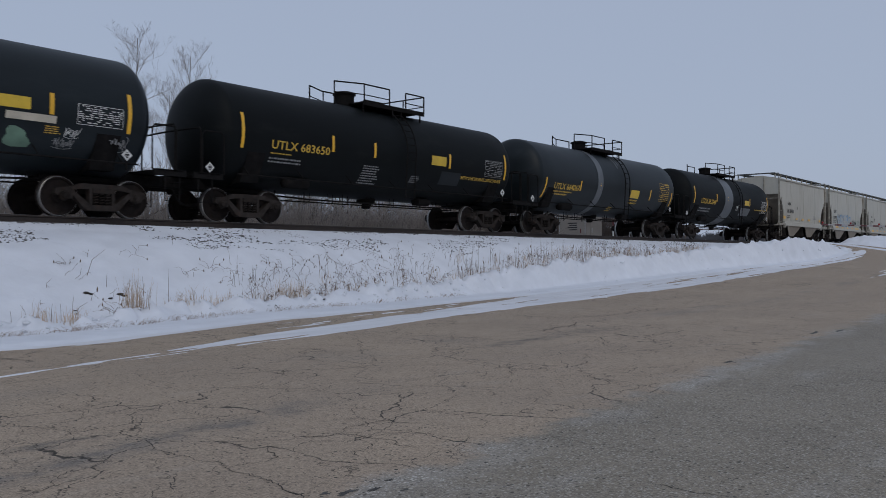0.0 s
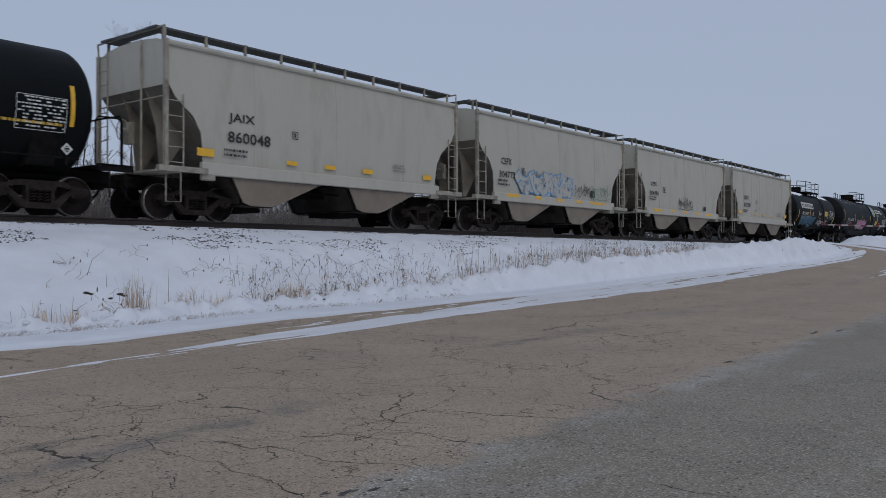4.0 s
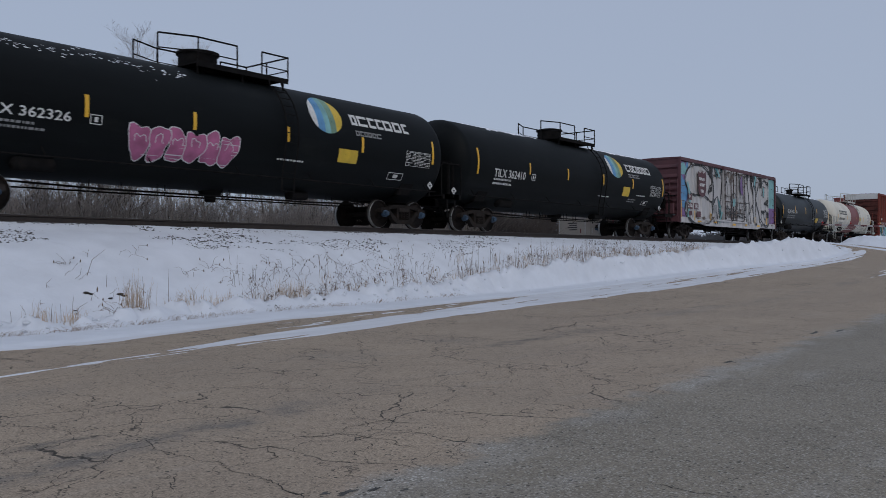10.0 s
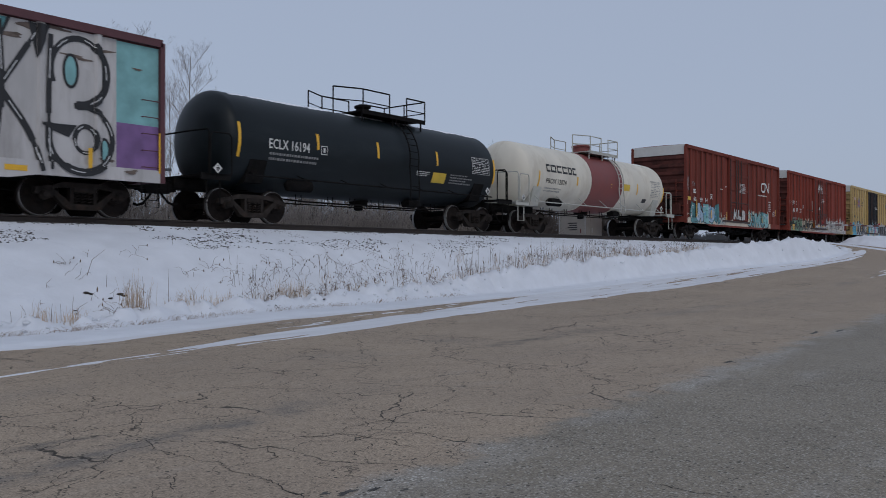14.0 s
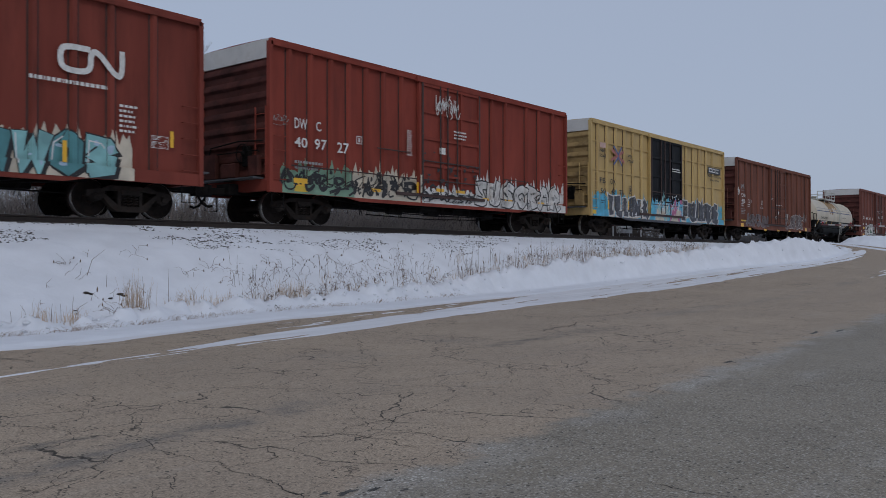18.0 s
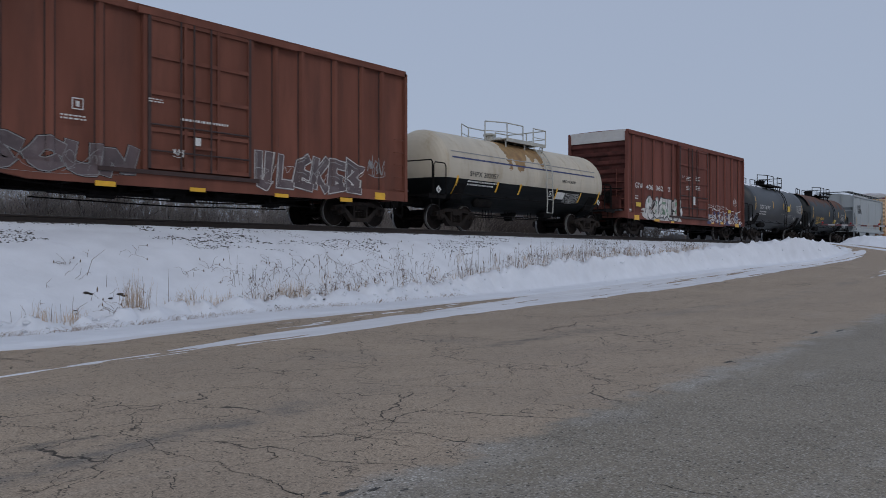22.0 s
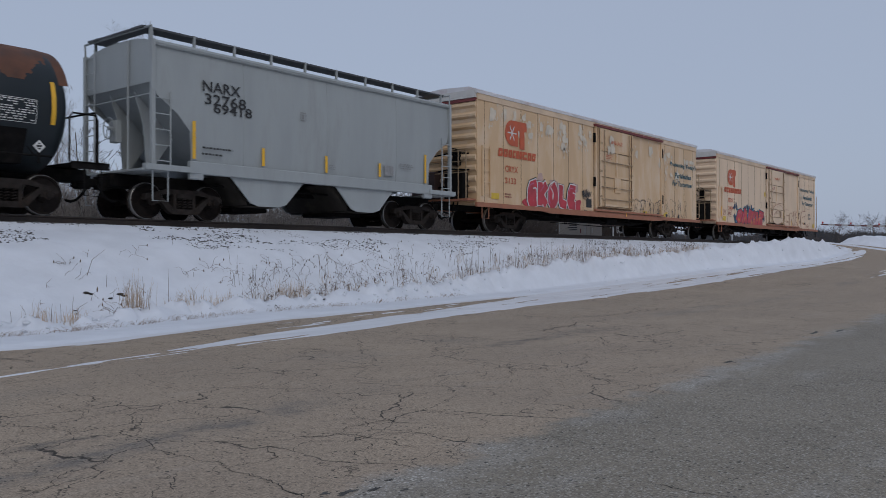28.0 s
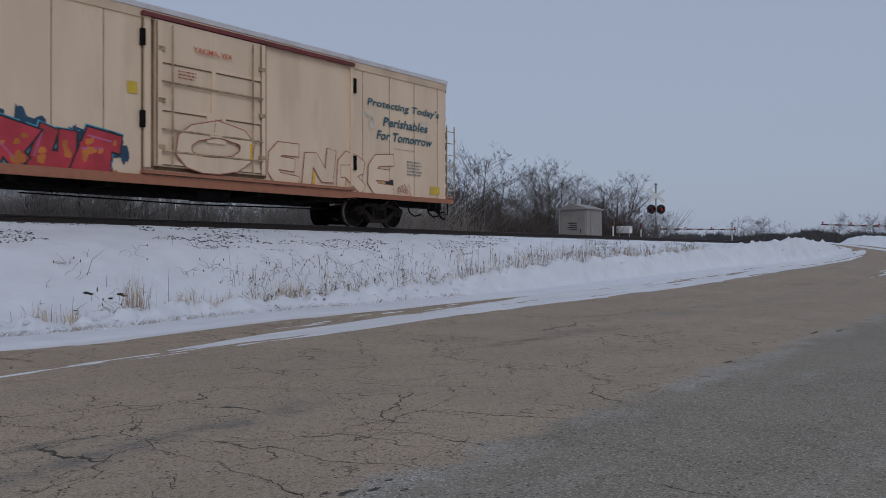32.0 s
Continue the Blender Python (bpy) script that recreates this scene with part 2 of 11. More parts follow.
# ---- mesh kit ----
class Kit:
    """Collects faces of one mesh; mi is the material slot of the faces added next."""

    def __init__(self):
        self.v, self.f, self.m, self.mi = [], [], [], 0

    def add(self, verts, faces):
        o = len(self.v)
        self.v.extend([tuple(p) for p in verts])
        for f in faces:
            self.f.append(tuple(i + o for i in f))
            self.m.append(self.mi)
        return self

    def box(self, x0, x1, y0, y1, z0, z1, c=0.0):
        """A box; c cuts its long edges."""
        if c <= 0:
            return self.add([(x0, y0, z0), (x1, y0, z0), (x1, y1, z0), (x0, y1, z0), (x0, y0, z1), (x1, y0, z1), (x1, y1, z1), (x0, y1, z1)],
                            [(0, 3, 2, 1), (4, 5, 6, 7), (0, 1, 5, 4), (1, 2, 6, 5), (2, 3, 7, 6), (3, 0, 4, 7)])
        dims = (x1 - x0, y1 - y0, z1 - z0)
        ax = max(range(3), key=lambda i: dims[i])
        lo, hi = ((x0, x1), (y0, y1), (z0, z1))[ax]
        (a0, a1), (b0, b1) = [((x0, x1), (y0, y1), (z0, z1))[i] for i in ((1, 2), (2, 0), (0, 1))[ax]]
        ring = [(a0 + c, b0), (a1 - c, b0), (a1, b0 + c), (a1, b1 - c), (a1 - c, b1), (a0 + c, b1), (a0, b1 - c), (a0, b0 + c)]
        return self.prism(ring, ax, lo, hi)

    def prism(self, ring, ax, lo, hi):
        """Polygon in the plane across axis ax (y,z / z,x / x,y), drawn out from lo to hi."""
        def p(a, b, h):
            return ((h, a, b), (b, h, a), (a, b, h))[ax]
        n = len(ring)
        vs = [p(a, b, lo) for a, b in ring] + [p(a, b, hi) for a, b in ring]
        area = sum(ring[i][0] * ring[(i + 1) % n][1] - ring[(i + 1) % n][0] * ring[i][1] for i in range(n))
        fs = [tuple(range(n - 1, -1, -1)), tuple(range(n, 2 * n))] + [(i, (i + 1) % n, n + (i + 1) % n, n + i) for i in range(n)]
        if area < 0:
            fs = [tuple(reversed(f)) for f in fs]
        return self.add(vs, fs)

    def side(self, ring, y0, y1):
        """Outline in x and z, drawn out across the car from y0 to y1."""
        return self.prism([(z, x) for x, z in ring], 1, y0, y1)

    def tube(self, pts, r, n=6, close=False):
        pts = [Vector(p) for p in pts]
        rs = r if isinstance(r, (list, tuple)) else [r] * len(pts)
        vs, fs, ref = [], [], None
        k = len(pts)
        for i, p in enumerate(pts):
            a, b = pts[max(0, i - 1)], pts[min(k - 1, i + 1)]
            d = (b - a).normalized() if (b - a).length > 1e-9 else Vector((0, 0, 1))
            if ref is None:
                ref = Vector((0, 0, 1)) if abs(d.z) < 0.9 else Vector((1, 0, 0))
            u = (ref - d * ref.dot(d)).normalized()
            w = d.cross(u)
            ref = u
            for j in range(n):
                an = 2 * math.pi * j / n
                vs.append(p + (u * math.cos(an) + w * math.sin(an)) * rs[i])
        for i in range(k - 1):
            for j in range(n):
                j2 = (j + 1) % n
                fs.append((i * n + j, i * n + j2, (i + 1) * n + j2, (i + 1) * n + j))
        fs.append(tuple(range(n - 1, -1, -1)))
        fs.append(tuple(range((k - 1) * n, k * n)))
        return self.add(vs, fs)

    def lathe(self, prof, ax, n=32, at=(0, 0, 0)):
        """Profile of (along, radius) turned about axis ax through at."""
        vs, fs = [], []
        for h, r in prof:
            for j in range(n):
                an = 2 * math.pi * j / n
                c, s = r * math.cos(an), r * math.sin(an)
                q = ((h, c, s), (s, h, c), (c, s, h))[ax]
                vs.append((q[0] + at[0], q[1] + at[1], q[2] + at[2]))
        k = len(prof)
        for i in range(k - 1):
            for j in range(n):
                j2 = (j + 1) % n
                fs.append((i * n + j, i * n + j2, (i + 1) * n + j2, (i + 1) * n + j))
        if prof[0][1] > 1e-4:
            fs.append(tuple(range(n - 1, -1, -1)))
        if prof[-1][1] > 1e-4:
            fs.append(tuple(range((k - 1) * n, k * n)))
        return self.add(vs, fs)

    def mesh(self, name, mats, angle=35):
        me = bpy.data.meshes.new(name)
        me.from_pydata(self.v, [], self.f)
        for mt in (mats if isinstance(mats, (list, tuple)) else [mats]):
            me.materials.append(mt)
        me.polygons.foreach_set("material_index", self.m)
        me.polygons.foreach_set("use_smooth", [True] * len(self.f))
        me.set_sharp_from_angle(angle=radians(angle))
        me.update()
        return me


SHARED = {}


def part(name, kit, material, parent=None, label="", at=None, key=None):
    """Links a kit as one mesh object under parent; parts with the same key share their mesh."""
    if key is not None and key in SHARED:
        me = SHARED[key]
    else:
        me = (kit() if callable(kit) else kit).mesh(name, material)
        if key is not None:
            SHARED[key] = me
    ob = new(name, me)
    if parent is not None:
        ob.parent = parent
    if at is not None:
        ob.matrix_basis = at if isinstance(at, Matrix) else Matrix.Translation(at)
    if label:
        tagged(ob, label)
    return ob


def bar(name, x0, x1, y0, y1, z0, z1, material, parent, label="", c=0.0):
    """A straight member, with its mesh about its own middle so that equal ones share it."""
    k = (name, material.name, round(x1 - x0, 3), round(y1 - y0, 3), round(z1 - z0, 3), c)
    hx, hy, hz = (x1 - x0) / 2, (y1 - y0) / 2, (z1 - z0) / 2
    return part(name, lambda: Kit().box(-hx, hx, -hy, hy, -hz, hz, c), material, parent, label,
                ((x0 + x1) / 2, (y0 + y1) / 2, (z0 + z1) / 2), k)


def rod(name, a, b, r, material, parent, label="", n=6):
    a, b = Vector(a), Vector(b)
    d = b - a
    k = (name, material.name, round(d.length, 3), r, n)
    turn = d.to_track_quat("Z", "Y").to_matrix().to_4x4()
    return part(name, lambda: Kit().tube([(0, 0, 0), (0, 0, d.length)], r, n), material, parent, label, Matrix.Translation(a) @ turn, k)


def pipe(name, pts, r, material, parent, label="", n=6):
    return part(name, Kit().tube(pts, r, n), material, parent, label)


def smooth(a, b, x):
    t = min(1.0, max(0.0, (x - a) / (b - a)))
    return t * t * (3 - 2 * t)


def table(rows, x):
    for (a, p), (b, q) in zip(rows, rows[1:]):
        if x <= b:
            return p + (q - p) * max(0.0, (x - a) / (b - a))
    return rows[-1][1]


# ---- ground ----
BERM = [(-80, 0.3), (0, 0.14), (5.7, 0.15), (7.4, 0.17), (8.45, 0.25), (9.5, 0.24), (10.4, 0.2), (12.2, 0.28), (14.6, 0.3), (16.5, 0.34), (19.6, 0.43), (21.6, 0.62),
        (25.2, 0.86), (29.9, 1.08), (35.6, 1.2), (43, 1.72), (46, 1.98), (49, 2.1), (54, 1.9), (58, 1.3)]
TOE = [(-80, 1.3), (30, 1.2), (46, 0.4), (60, 0.3)]         # from the asphalt to the foot of the bank
CREST = [(-80, 1.95), (36, 1.9), (46, 1.2), (60, 1.1)]      # from the asphalt to its crest


def edge_y(x):
    """Where the asphalt ends against the snow."""
    return table([(-80, 10.2), (4.87, 11.1), (6.43, 11.2), (7.54, 11.5), (8.93, 11.93), (10.55, 12.35), (12.2, 12.55), (14.0, 12.7), (16.75, 13.2),
                  (19.3, 13.6), (28, 14.2), (40, 14.0), (50, 12.9), (55, 12.6), (58, 13.4), (60, 16.0), (61.5, 40.0)], x)


def road_z(x, y):
    base = table([(-100, 0.0), (22, 0.0), (28, 0.12), (35.4, 0.37), (48.7, 0.83), (58, 1.25), (75, 1.4), (160, 1.5)], x)
    up = smooth(9.5, 17.0, y) * smooth(50, 60, x)
    far = smooth(24, 40, y) * smooth(50, 60, x)
    return base + (2.06 - base) * up - 0.9 * far


def fbm(x, y, s, o=4):
    return noise.fractal(Vector((x * s, y * s, 0.37)), 1.0, 2.0, o)


def ground_z(x, y):
    e = edge_y(x)
    rz = road_z(x, y)
    if 61.5 < x < 69.5 and y > 8:
        d = min(x - 61.5, 69.5 - x)
        return rz - 0.12 if d > 1.0 else rz - 0.12 + 0.3 * (1 - d)
    if x > 69.5 and 9.0 < y < 17.6:
        t = smooth(11.0, 12.6, y) * (1 - smooth(16.2, 17.5, y)) * smooth(69.5, 71.5, x) * (1 - smooth(98, 112, x))
        return rz - 0.1 + (0.62 + 0.15 * smooth(69, 76, x) + fbm(x, y, 0.45) * 0.3 + fbm(x, y, 1.7) * 0.15) * t
    if y < e:
        return rz - 0.1 + 0.1 * smooth(e - 0.5, e, y)
    bz = table(BERM, min(x, 58.5)) if x < 61 else rz + 0.5
    foot, crest = e + table(TOE, x), e + table(CREST, x)
    shoulder = 1.72
    lump = fbm(x, y, 1.2) * 0.17 + abs(fbm(x + 9, y, 2.1)) * 0.24 - 0.07 + fbm(x, y, 5.0, 3) * 0.09
    if y < foot:
        return rz + 0.05 * smooth(e, e + 0.25, y) + fbm(x, y * 2.0, 1.2) * 0.018 * smooth(e + 0.1, e + 0.4, y)
    if y < crest:
        t = smooth(foot, crest - 0.15, y)
        return rz + 0.05 + (bz - rz - 0.05) * t + lump * min(1.0, 1.6 * t)
    if y < 17.6:
        t = (y - crest) / (17.6 - crest)
        dip = -0.1 * math.sin(math.pi * min(1, t * 1.4)) if t < 0.72 else 0.0
        dip -= 0.2 * math.exp(-((t - 0.16) / 0.1) ** 2) * (1 - smooth(24, 40, x))
        z = bz + (shoulder - bz) * (t * t * (3 - 2 * t) * 0.5 + t * 0.5) + dip
        z += lump * (1 - smooth(0, 0.13, t)) + fbm(x, y, 0.9) * 0.09 * (1 - t) * smooth(0, 0.2, t) + fbm(x, y, 2.6) * 0.04 * smooth(0, 0.1, t)
        return z
    if y < 22.4:
        t = smooth(17.6, 18.3, y) * (1 - smooth(21.1, 21.9, y))
        return shoulder + 0.22 * t + fbm(x, y, 2.2) * 0.02
    z = 1.72 - 0.75 * smooth(22.4, 27, y) + fbm(x, y, 0.15) * 0.15
    return z


def strip_grid(name, xs, ys, zf, material, label, skip=None, kind="structure", category=""):
    k = Kit()
    idx = {}
    for i, x in enumerate(xs):
        for j, y in enumerate(ys):
            idx[i, j] = len(k.v)
            k.v.append((x, y, zf(x, y)))
    for i in range(len(xs) - 1):
        for j in range(len(ys) - 1):
            if skip and skip((xs[i] + xs[i + 1]) / 2, (ys[j] + ys[j + 1]) / 2):
                continue
            k.f.append((idx[i, j], idx[i + 1, j], idx[i + 1, j + 1], idx[i, j + 1]))
            k.m.append(0)
    ob = new(name, k.mesh(name, material, 60))
    tagged(ob, label, category, kind=kind)
    return ob


def spread(*runs):
    """Breakpoints: runs of (from, to, step)."""
    out = []
    for a, b, s in runs:
        n = max(1, round((b - a) / s))
        out += [a + (b - a) * i / n for i in range(n)]
    out.append(runs[-1][1])
    return out


def snow_material():
    m = mat("field_snow", (0.69, 0.715, 0.765), 0.75, var=0.06, scale=1.5, bump=0.6, grain=9, spec=0.2)
    n, l = m.node_tree.nodes, m.node_tree.links
    p = n["Principled BSDF"]
    src = p.inputs["Base Color"].links[0].from_socket
    # stones of the ballast shoulder that the snow leaves bare
    geo = n.new("ShaderNodeNewGeometry")
    sep = n.new("ShaderNodeSeparateXYZ")
    l.new(geo.outputs["Position"], sep.inputs[0])
    band = n.new("ShaderNodeMapRange")
    band.inputs[1].default_value, band.inputs[2].default_value = 16.6, 17.7
    l.new(sep.outputs["Y"], band.inputs[0])
    band2 = n.new("ShaderNodeMapRange")
    band2.inputs[1].default_value, band2.inputs[2].default_value = 18.6, 18.2
    l.new(sep.outputs["Y"], band2.inputs[0])
    both = n.new("ShaderNodeMath")
    both.operation = "MULTIPLY"
    l.new(band.outputs[0], both.inputs[0])
    l.new(band2.outputs[0], both.inputs[1])
    vo = n.new("ShaderNodeTexVoronoi")
    vo.inputs["Scale"].default_value = 13
    l.new(geo.outputs["Position"], vo.inputs["Vector"])
    big = n.new("ShaderNodeTexNoise")
    big.inputs["Scale"].default_value, big.inputs["Detail"].default_value = 0.55, 5
    l.new(geo.outputs["Position"], big.inputs["Vector"])
    cov = n.new("ShaderNodeMapRange")
    cov.inputs[1].default_value, cov.inputs[2].default_value = 0.48, 0.66
    cov.inputs[3].default_value, cov.inputs[4].default_value = 0.0, 0.34
    l.new(big.outputs["Fac"], cov.inputs[0])
    lim = n.new("ShaderNodeMath")
    lim.operation = "MULTIPLY"
    l.new(cov.outputs[0], lim.inputs[0])
    l.new(both.outputs[0], lim.inputs[1])
    less = n.new("ShaderNodeMath")
    less.operation = "LESS_THAN"
    l.new(vo.outputs["Distance"], less.inputs[0])
    l.new(lim.outputs[0], less.inputs[1])
    mx = n.new("ShaderNodeMix")
    mx.data_type = "RGBA"
    l.new(less.outputs[0], mx.inputs[0])
    l.new(src, mx.inputs[6])
    mx.inputs[7].default_value = (0.1, 0.09, 0.085, 1)
    l.new(mx.outputs[2], p.inputs["Base Color"])
    return m


def asphalt_material():
    m = bpy.data.materials.new("old_cracked_asphalt")
    m.use_nodes = True
    n, l = m.node_tree.nodes, m.node_tree.links
    p = n["Principled BSDF"]
    p.inputs["Roughness"].default_value = 0.85
    p.inputs["Specular IOR Level"].default_value = 0.3
    geo = n.new("ShaderNodeNewGeometry")
    pos = geo.outputs["Position"]

    def nz(s, d=5, r=0.5, vec=pos):
        t = n.new("ShaderNodeTexNoise")
        t.inputs["Scale"].default_value, t.inputs["Detail"].default_value, t.inputs["Roughness"].default_value = s, d, r
        l.new(vec, t.inputs["Vector"])
        return t.outputs["Fac"]

    def rng(src, a, b, c=0.0, d=1.0):
        t = n.new("ShaderNodeMapRange")
        for i, v in enumerate((a, b, c, d)):
            t.inputs[i + 1].default_value = v
        l.new(src, t.inputs[0])
        return t.outputs[0]

    def mth(op, a, b):
        t = n.new("ShaderNodeMath")
        t.operation = op
        for i, v in enumerate((a, b)):
            if isinstance(v, (int, float)):
                t.inputs[i].default_value = v
            else:
                l.new(v, t.inputs[i])
        return t.outputs[0]

    def mix(fac, a, b, blend="MIX"):
        t = n.new("ShaderNodeMix")
        t.data_type, t.blend_type = "RGBA", blend
        for i, v in ((0, fac), (6, a), (7, b)):
            if isinstance(v, tuple):
                t.inputs[i].default_value = (*v, 1)
            elif isinstance(v, (int, float)):
                t.inputs[i].default_value = v
            else:
                l.new(v, t.inputs[i])
        return t.outputs[2]

    sep = n.new("ShaderNodeSeparateXYZ")
    l.new(pos, sep.inputs[0])
    x, y = sep.outputs["X"], sep.outputs["Y"]
    # the grey driving lane lies on the camera's side of a line that runs along the road
    wob = rng(nz(2.2, 7, 0.62), 0.3, 0.7, -0.17, 0.17)
    line = mth("ADD", mth("SUBTRACT", mth("ADD", mth("MULTIPLY", x, 0.042), 2.95), y), wob)
    lane = rng(line, -0.05, 0.12)
    tan = mix(rng(nz(0.45, 6, 0.6), 0.35, 0.65), (0.318, 0.254, 0.192), (0.366, 0.29, 0.215))
    grey = mix(rng(nz(0.8, 6, 0.6), 0.35, 0.65), (0.21, 0.183, 0.145), (0.256, 0.223, 0.176))
    col = mix(lane, tan, grey)
    # pale, salt-worn stretches drawn out along the road
    long = n.new("ShaderNodeMapping")
    long.inputs["Scale"].default_value = (0.45, 1.5, 1)
    l.new(pos, long.inputs[0])
    pale = rng(nz(0.9, 7, 0.66, long.outputs[0]), 0.56, 0.72, 0, 0.42)
    col = mix(mth("MULTIPLY", pale, rng(lane, 0, 1, 0.35, 1.0)), col, (0.4, 0.38, 0.35))
    # bare pale stones along the edge of the lane
    rim = mth("MULTIPLY", rng(mth("ABSOLUTE", mth("SUBTRACT", line, 0.16), 0), 0.06, 0.3, 1, 0), rng(nz(1.1, 5), 0.4, 0.56))
    vs = n.new("ShaderNodeTexVoronoi")
    vs.inputs["Scale"].default_value = 42
    l.new(pos, vs.inputs["Vector"])
    col = mix(mth("MULTIPLY", rim, 0.3), col, (0.42, 0.4, 0.375))
    scatter = mth("MAXIMUM", rim, mth("MULTIPLY", lane, 0.55))
    col = mix(mth("MULTIPLY", rng(vs.outputs["Distance"], 0.28, 0.38, 1, 0), mth("MULTIPLY", scatter, 0.7)), col, (0.52, 0.5, 0.46))
    # oil-dark wheel path along the road, near the eye, and a faint one further out
    path = mth("SUBTRACT", mth("ADD", y, mth("MULTIPLY", wob, 1.1)), mth("ADD", mth("MULTIPLY", x, 0.16), 4.38))
    seam = mth("MULTIPLY", rng(mth("ABSOLUTE", path, 0), 0.02, 0.34, 0.6, 0), rng(nz(2.6, 8, 0.68), 0.38, 0.6))
    col = mix(mth("MULTIPLY", seam, rng(x, 6.0, 4.0)), col, (0.105, 0.11, 0.112))

    def stain(cx, cy, rx, ry, amount):
        """Share of an old oil stain with a ragged rim."""
        u = mth("MULTIPLY", mth("SUBTRACT", mth("ADD", x, wob), cx), 1 / rx)
        v = mth("MULTIPLY", mth("SUBTRACT", mth("ADD", y, mth("MULTIPLY", wob, 0.4)), cy), 1 / ry)
        return rng(mth("ADD", mth("MULTIPLY", u, u), mth("MULTIPLY", v, v)), 0.0, 1.2, amount, 0)

    for cx, cy, rx, ry, amount in ((2.62, 5.3, 0.42, 0.14, 0.7), (3.6, 5.02, 0.5, 0.16, 0.3), (9.9, 6.5, 1.0, 0.26, 0.6), (11.6, 6.6, 1.6, 0.35, 0.4)):
        col = mix(mth("MULTIPLY", stain(cx, cy, rx, ry, amount), rng(nz(4.5, 7, 0.7), 0.36, 0.58)), col, (0.1, 0.098, 0.092))
    seam2 = mth("MULTIPLY", rng(mth("ABSOLUTE", mth("SUBTRACT", mth("ADD", y, mth("MULTIPLY", wob, 0.5)), 7.3), 0), 0.1, 0.6, 0.34, 0), rng(nz(0.5, 4), 0.46, 0.6))
    col = mix(seam2, col, (0.2, 0.185, 0.165))
    # aggregate
    vo = n.new("ShaderNodeTexVoronoi")
    vo.inputs["Scale"].default_value = 95
    l.new(pos, vo.inputs["Vector"])
    stone = n.new("ShaderNodeSeparateColor")
    l.new(vo.outputs["Color"], stone.inputs[0])
    col = mix(1.0, col, rng(stone.outputs[0], 0, 1, 0.72, 1.28), "MULTIPLY")
    vo3 = n.new("ShaderNodeTexVoronoi")
    vo3.inputs["Scale"].default_value = 34
    l.new(pos, vo3.inputs["Vector"])
    pick = n.new("ShaderNodeSeparateColor")
    l.new(vo3.outputs["Color"], pick.inputs[0])
    pit = mth("MULTIPLY", mth("LESS_THAN", vo3.outputs["Distance"], mth("MULTIPLY", pick.outputs[0], 0.42)), mth("GREATER_THAN", pick.outputs[1], 0.5))
    pit = mth("MULTIPLY", pit, rng(nz(5, 4), 0.36, 0.6, 0.25, 0.9))
    col = mix(pit, col, (0.03, 0.028, 0.026))
    # cracks
    warp = n.new("ShaderNodeVectorMath")
    warp.operation = "MULTIPLY_ADD"
    nv = n.new("ShaderNodeTexNoise")
    nv.inputs["Scale"].default_value, nv.inputs["Detail"].default_value, nv.inputs["Roughness"].default_value = 1.5, 10, 0.52
    l.new(pos, nv.inputs["Vector"])
    warp.inputs[1].default_value = (0.9, 0.9, 0.0)
    l.new(nv.outputs["Color"], warp.inputs[0])
    l.new(pos, warp.inputs[2])
    flat = n.new("ShaderNodeVectorMath")
    flat.operation = "MULTIPLY"
    flat.inputs[1].default_value = (1, 1, 0)
    l.new(warp.outputs[0], flat.inputs[0])

    def crack(scale, width, keep):
        c = n.new("ShaderNodeTexVoronoi")
        c.feature = "DISTANCE_TO_EDGE"
        c.inputs["Scale"].default_value = scale
        l.new(flat.outputs[0], c.inputs["Vector"])
        return mth("MULTIPLY", rng(c.outputs["Distance"], width * 0.4, width, 1, 0), rng(nz(keep, 3), 0.43, 0.48))

    cr = mth("MULTIPLY", mth("MAXIMUM", crack(1.15, 0.005, 0.8), crack(0.62, 0.0042, 0.45)), rng(lane, 0, 1, 0.9, 0.12))
    cr = mth("MAXIMUM", cr, mth("MULTIPLY", crack(2.6, 0.006, 0.5), rng(lane, 0, 1, 0.65, 0.08)))
    col = mix(cr, col, (0.022, 0.02, 0.018))
    l.new(col, p.inputs["Base Color"])
    bp = n.new("ShaderNodeBump")
    bp.inputs["Strength"].default_value, bp.inputs["Distance"].default_value = 0.4, 0.01
    h = mth("SUBTRACT", mth("ADD", mth("MULTIPLY", stone.outputs[0], 0.45), mth("MULTIPLY", nz(60, 3), 0.5)), mth("MULTIPLY", mth("ADD", cr, pit), 1.2))
    l.new(h, bp.inputs["Height"])
    l.new(bp.outputs[0], p.inputs["Normal"])
    return m


snow = snow_material()
asphalt = asphalt_material()
GX = spread((-3000, -400, 400), (-400, -60, 20), (-60, -4, 2), (-4, 40, 0.13), (40, 62, 0.25), (62, 100, 0.8), (100, 400, 25), (400, 3000, 400))
GY = spread((-3000, -200, 400), (-200, 9, 20), (9, 10.4, 0.3), (10.4, 17.0, 0.1), (17.0, 18.6, 0.2), (18.6, 30, 0.9), (30, 120, 8), (120, 400, 40), (400, 3000, 400))
strip_grid("ground", GX, GY, ground_z, snow, "snow-covered verge, railway bank and open fields", category="ground")
RX = spread((-120, -5, 5), (-5, 45, 0.6), (45, 80, 0.5), (80, 300, 20))
RY = spread((-60, 0, 5), (0, 14, 0.5), (14, 36, 0.7))
road = strip_grid("road", RX, RY, road_z, asphalt, "worn cracked tan and grey asphalt road with thin ice strips",
           skip=lambda x, y: y > edge_y(x) + 1.0 or (y > 15 and (x > 69.5 or 17.9 < y < 21.5)), category="road")


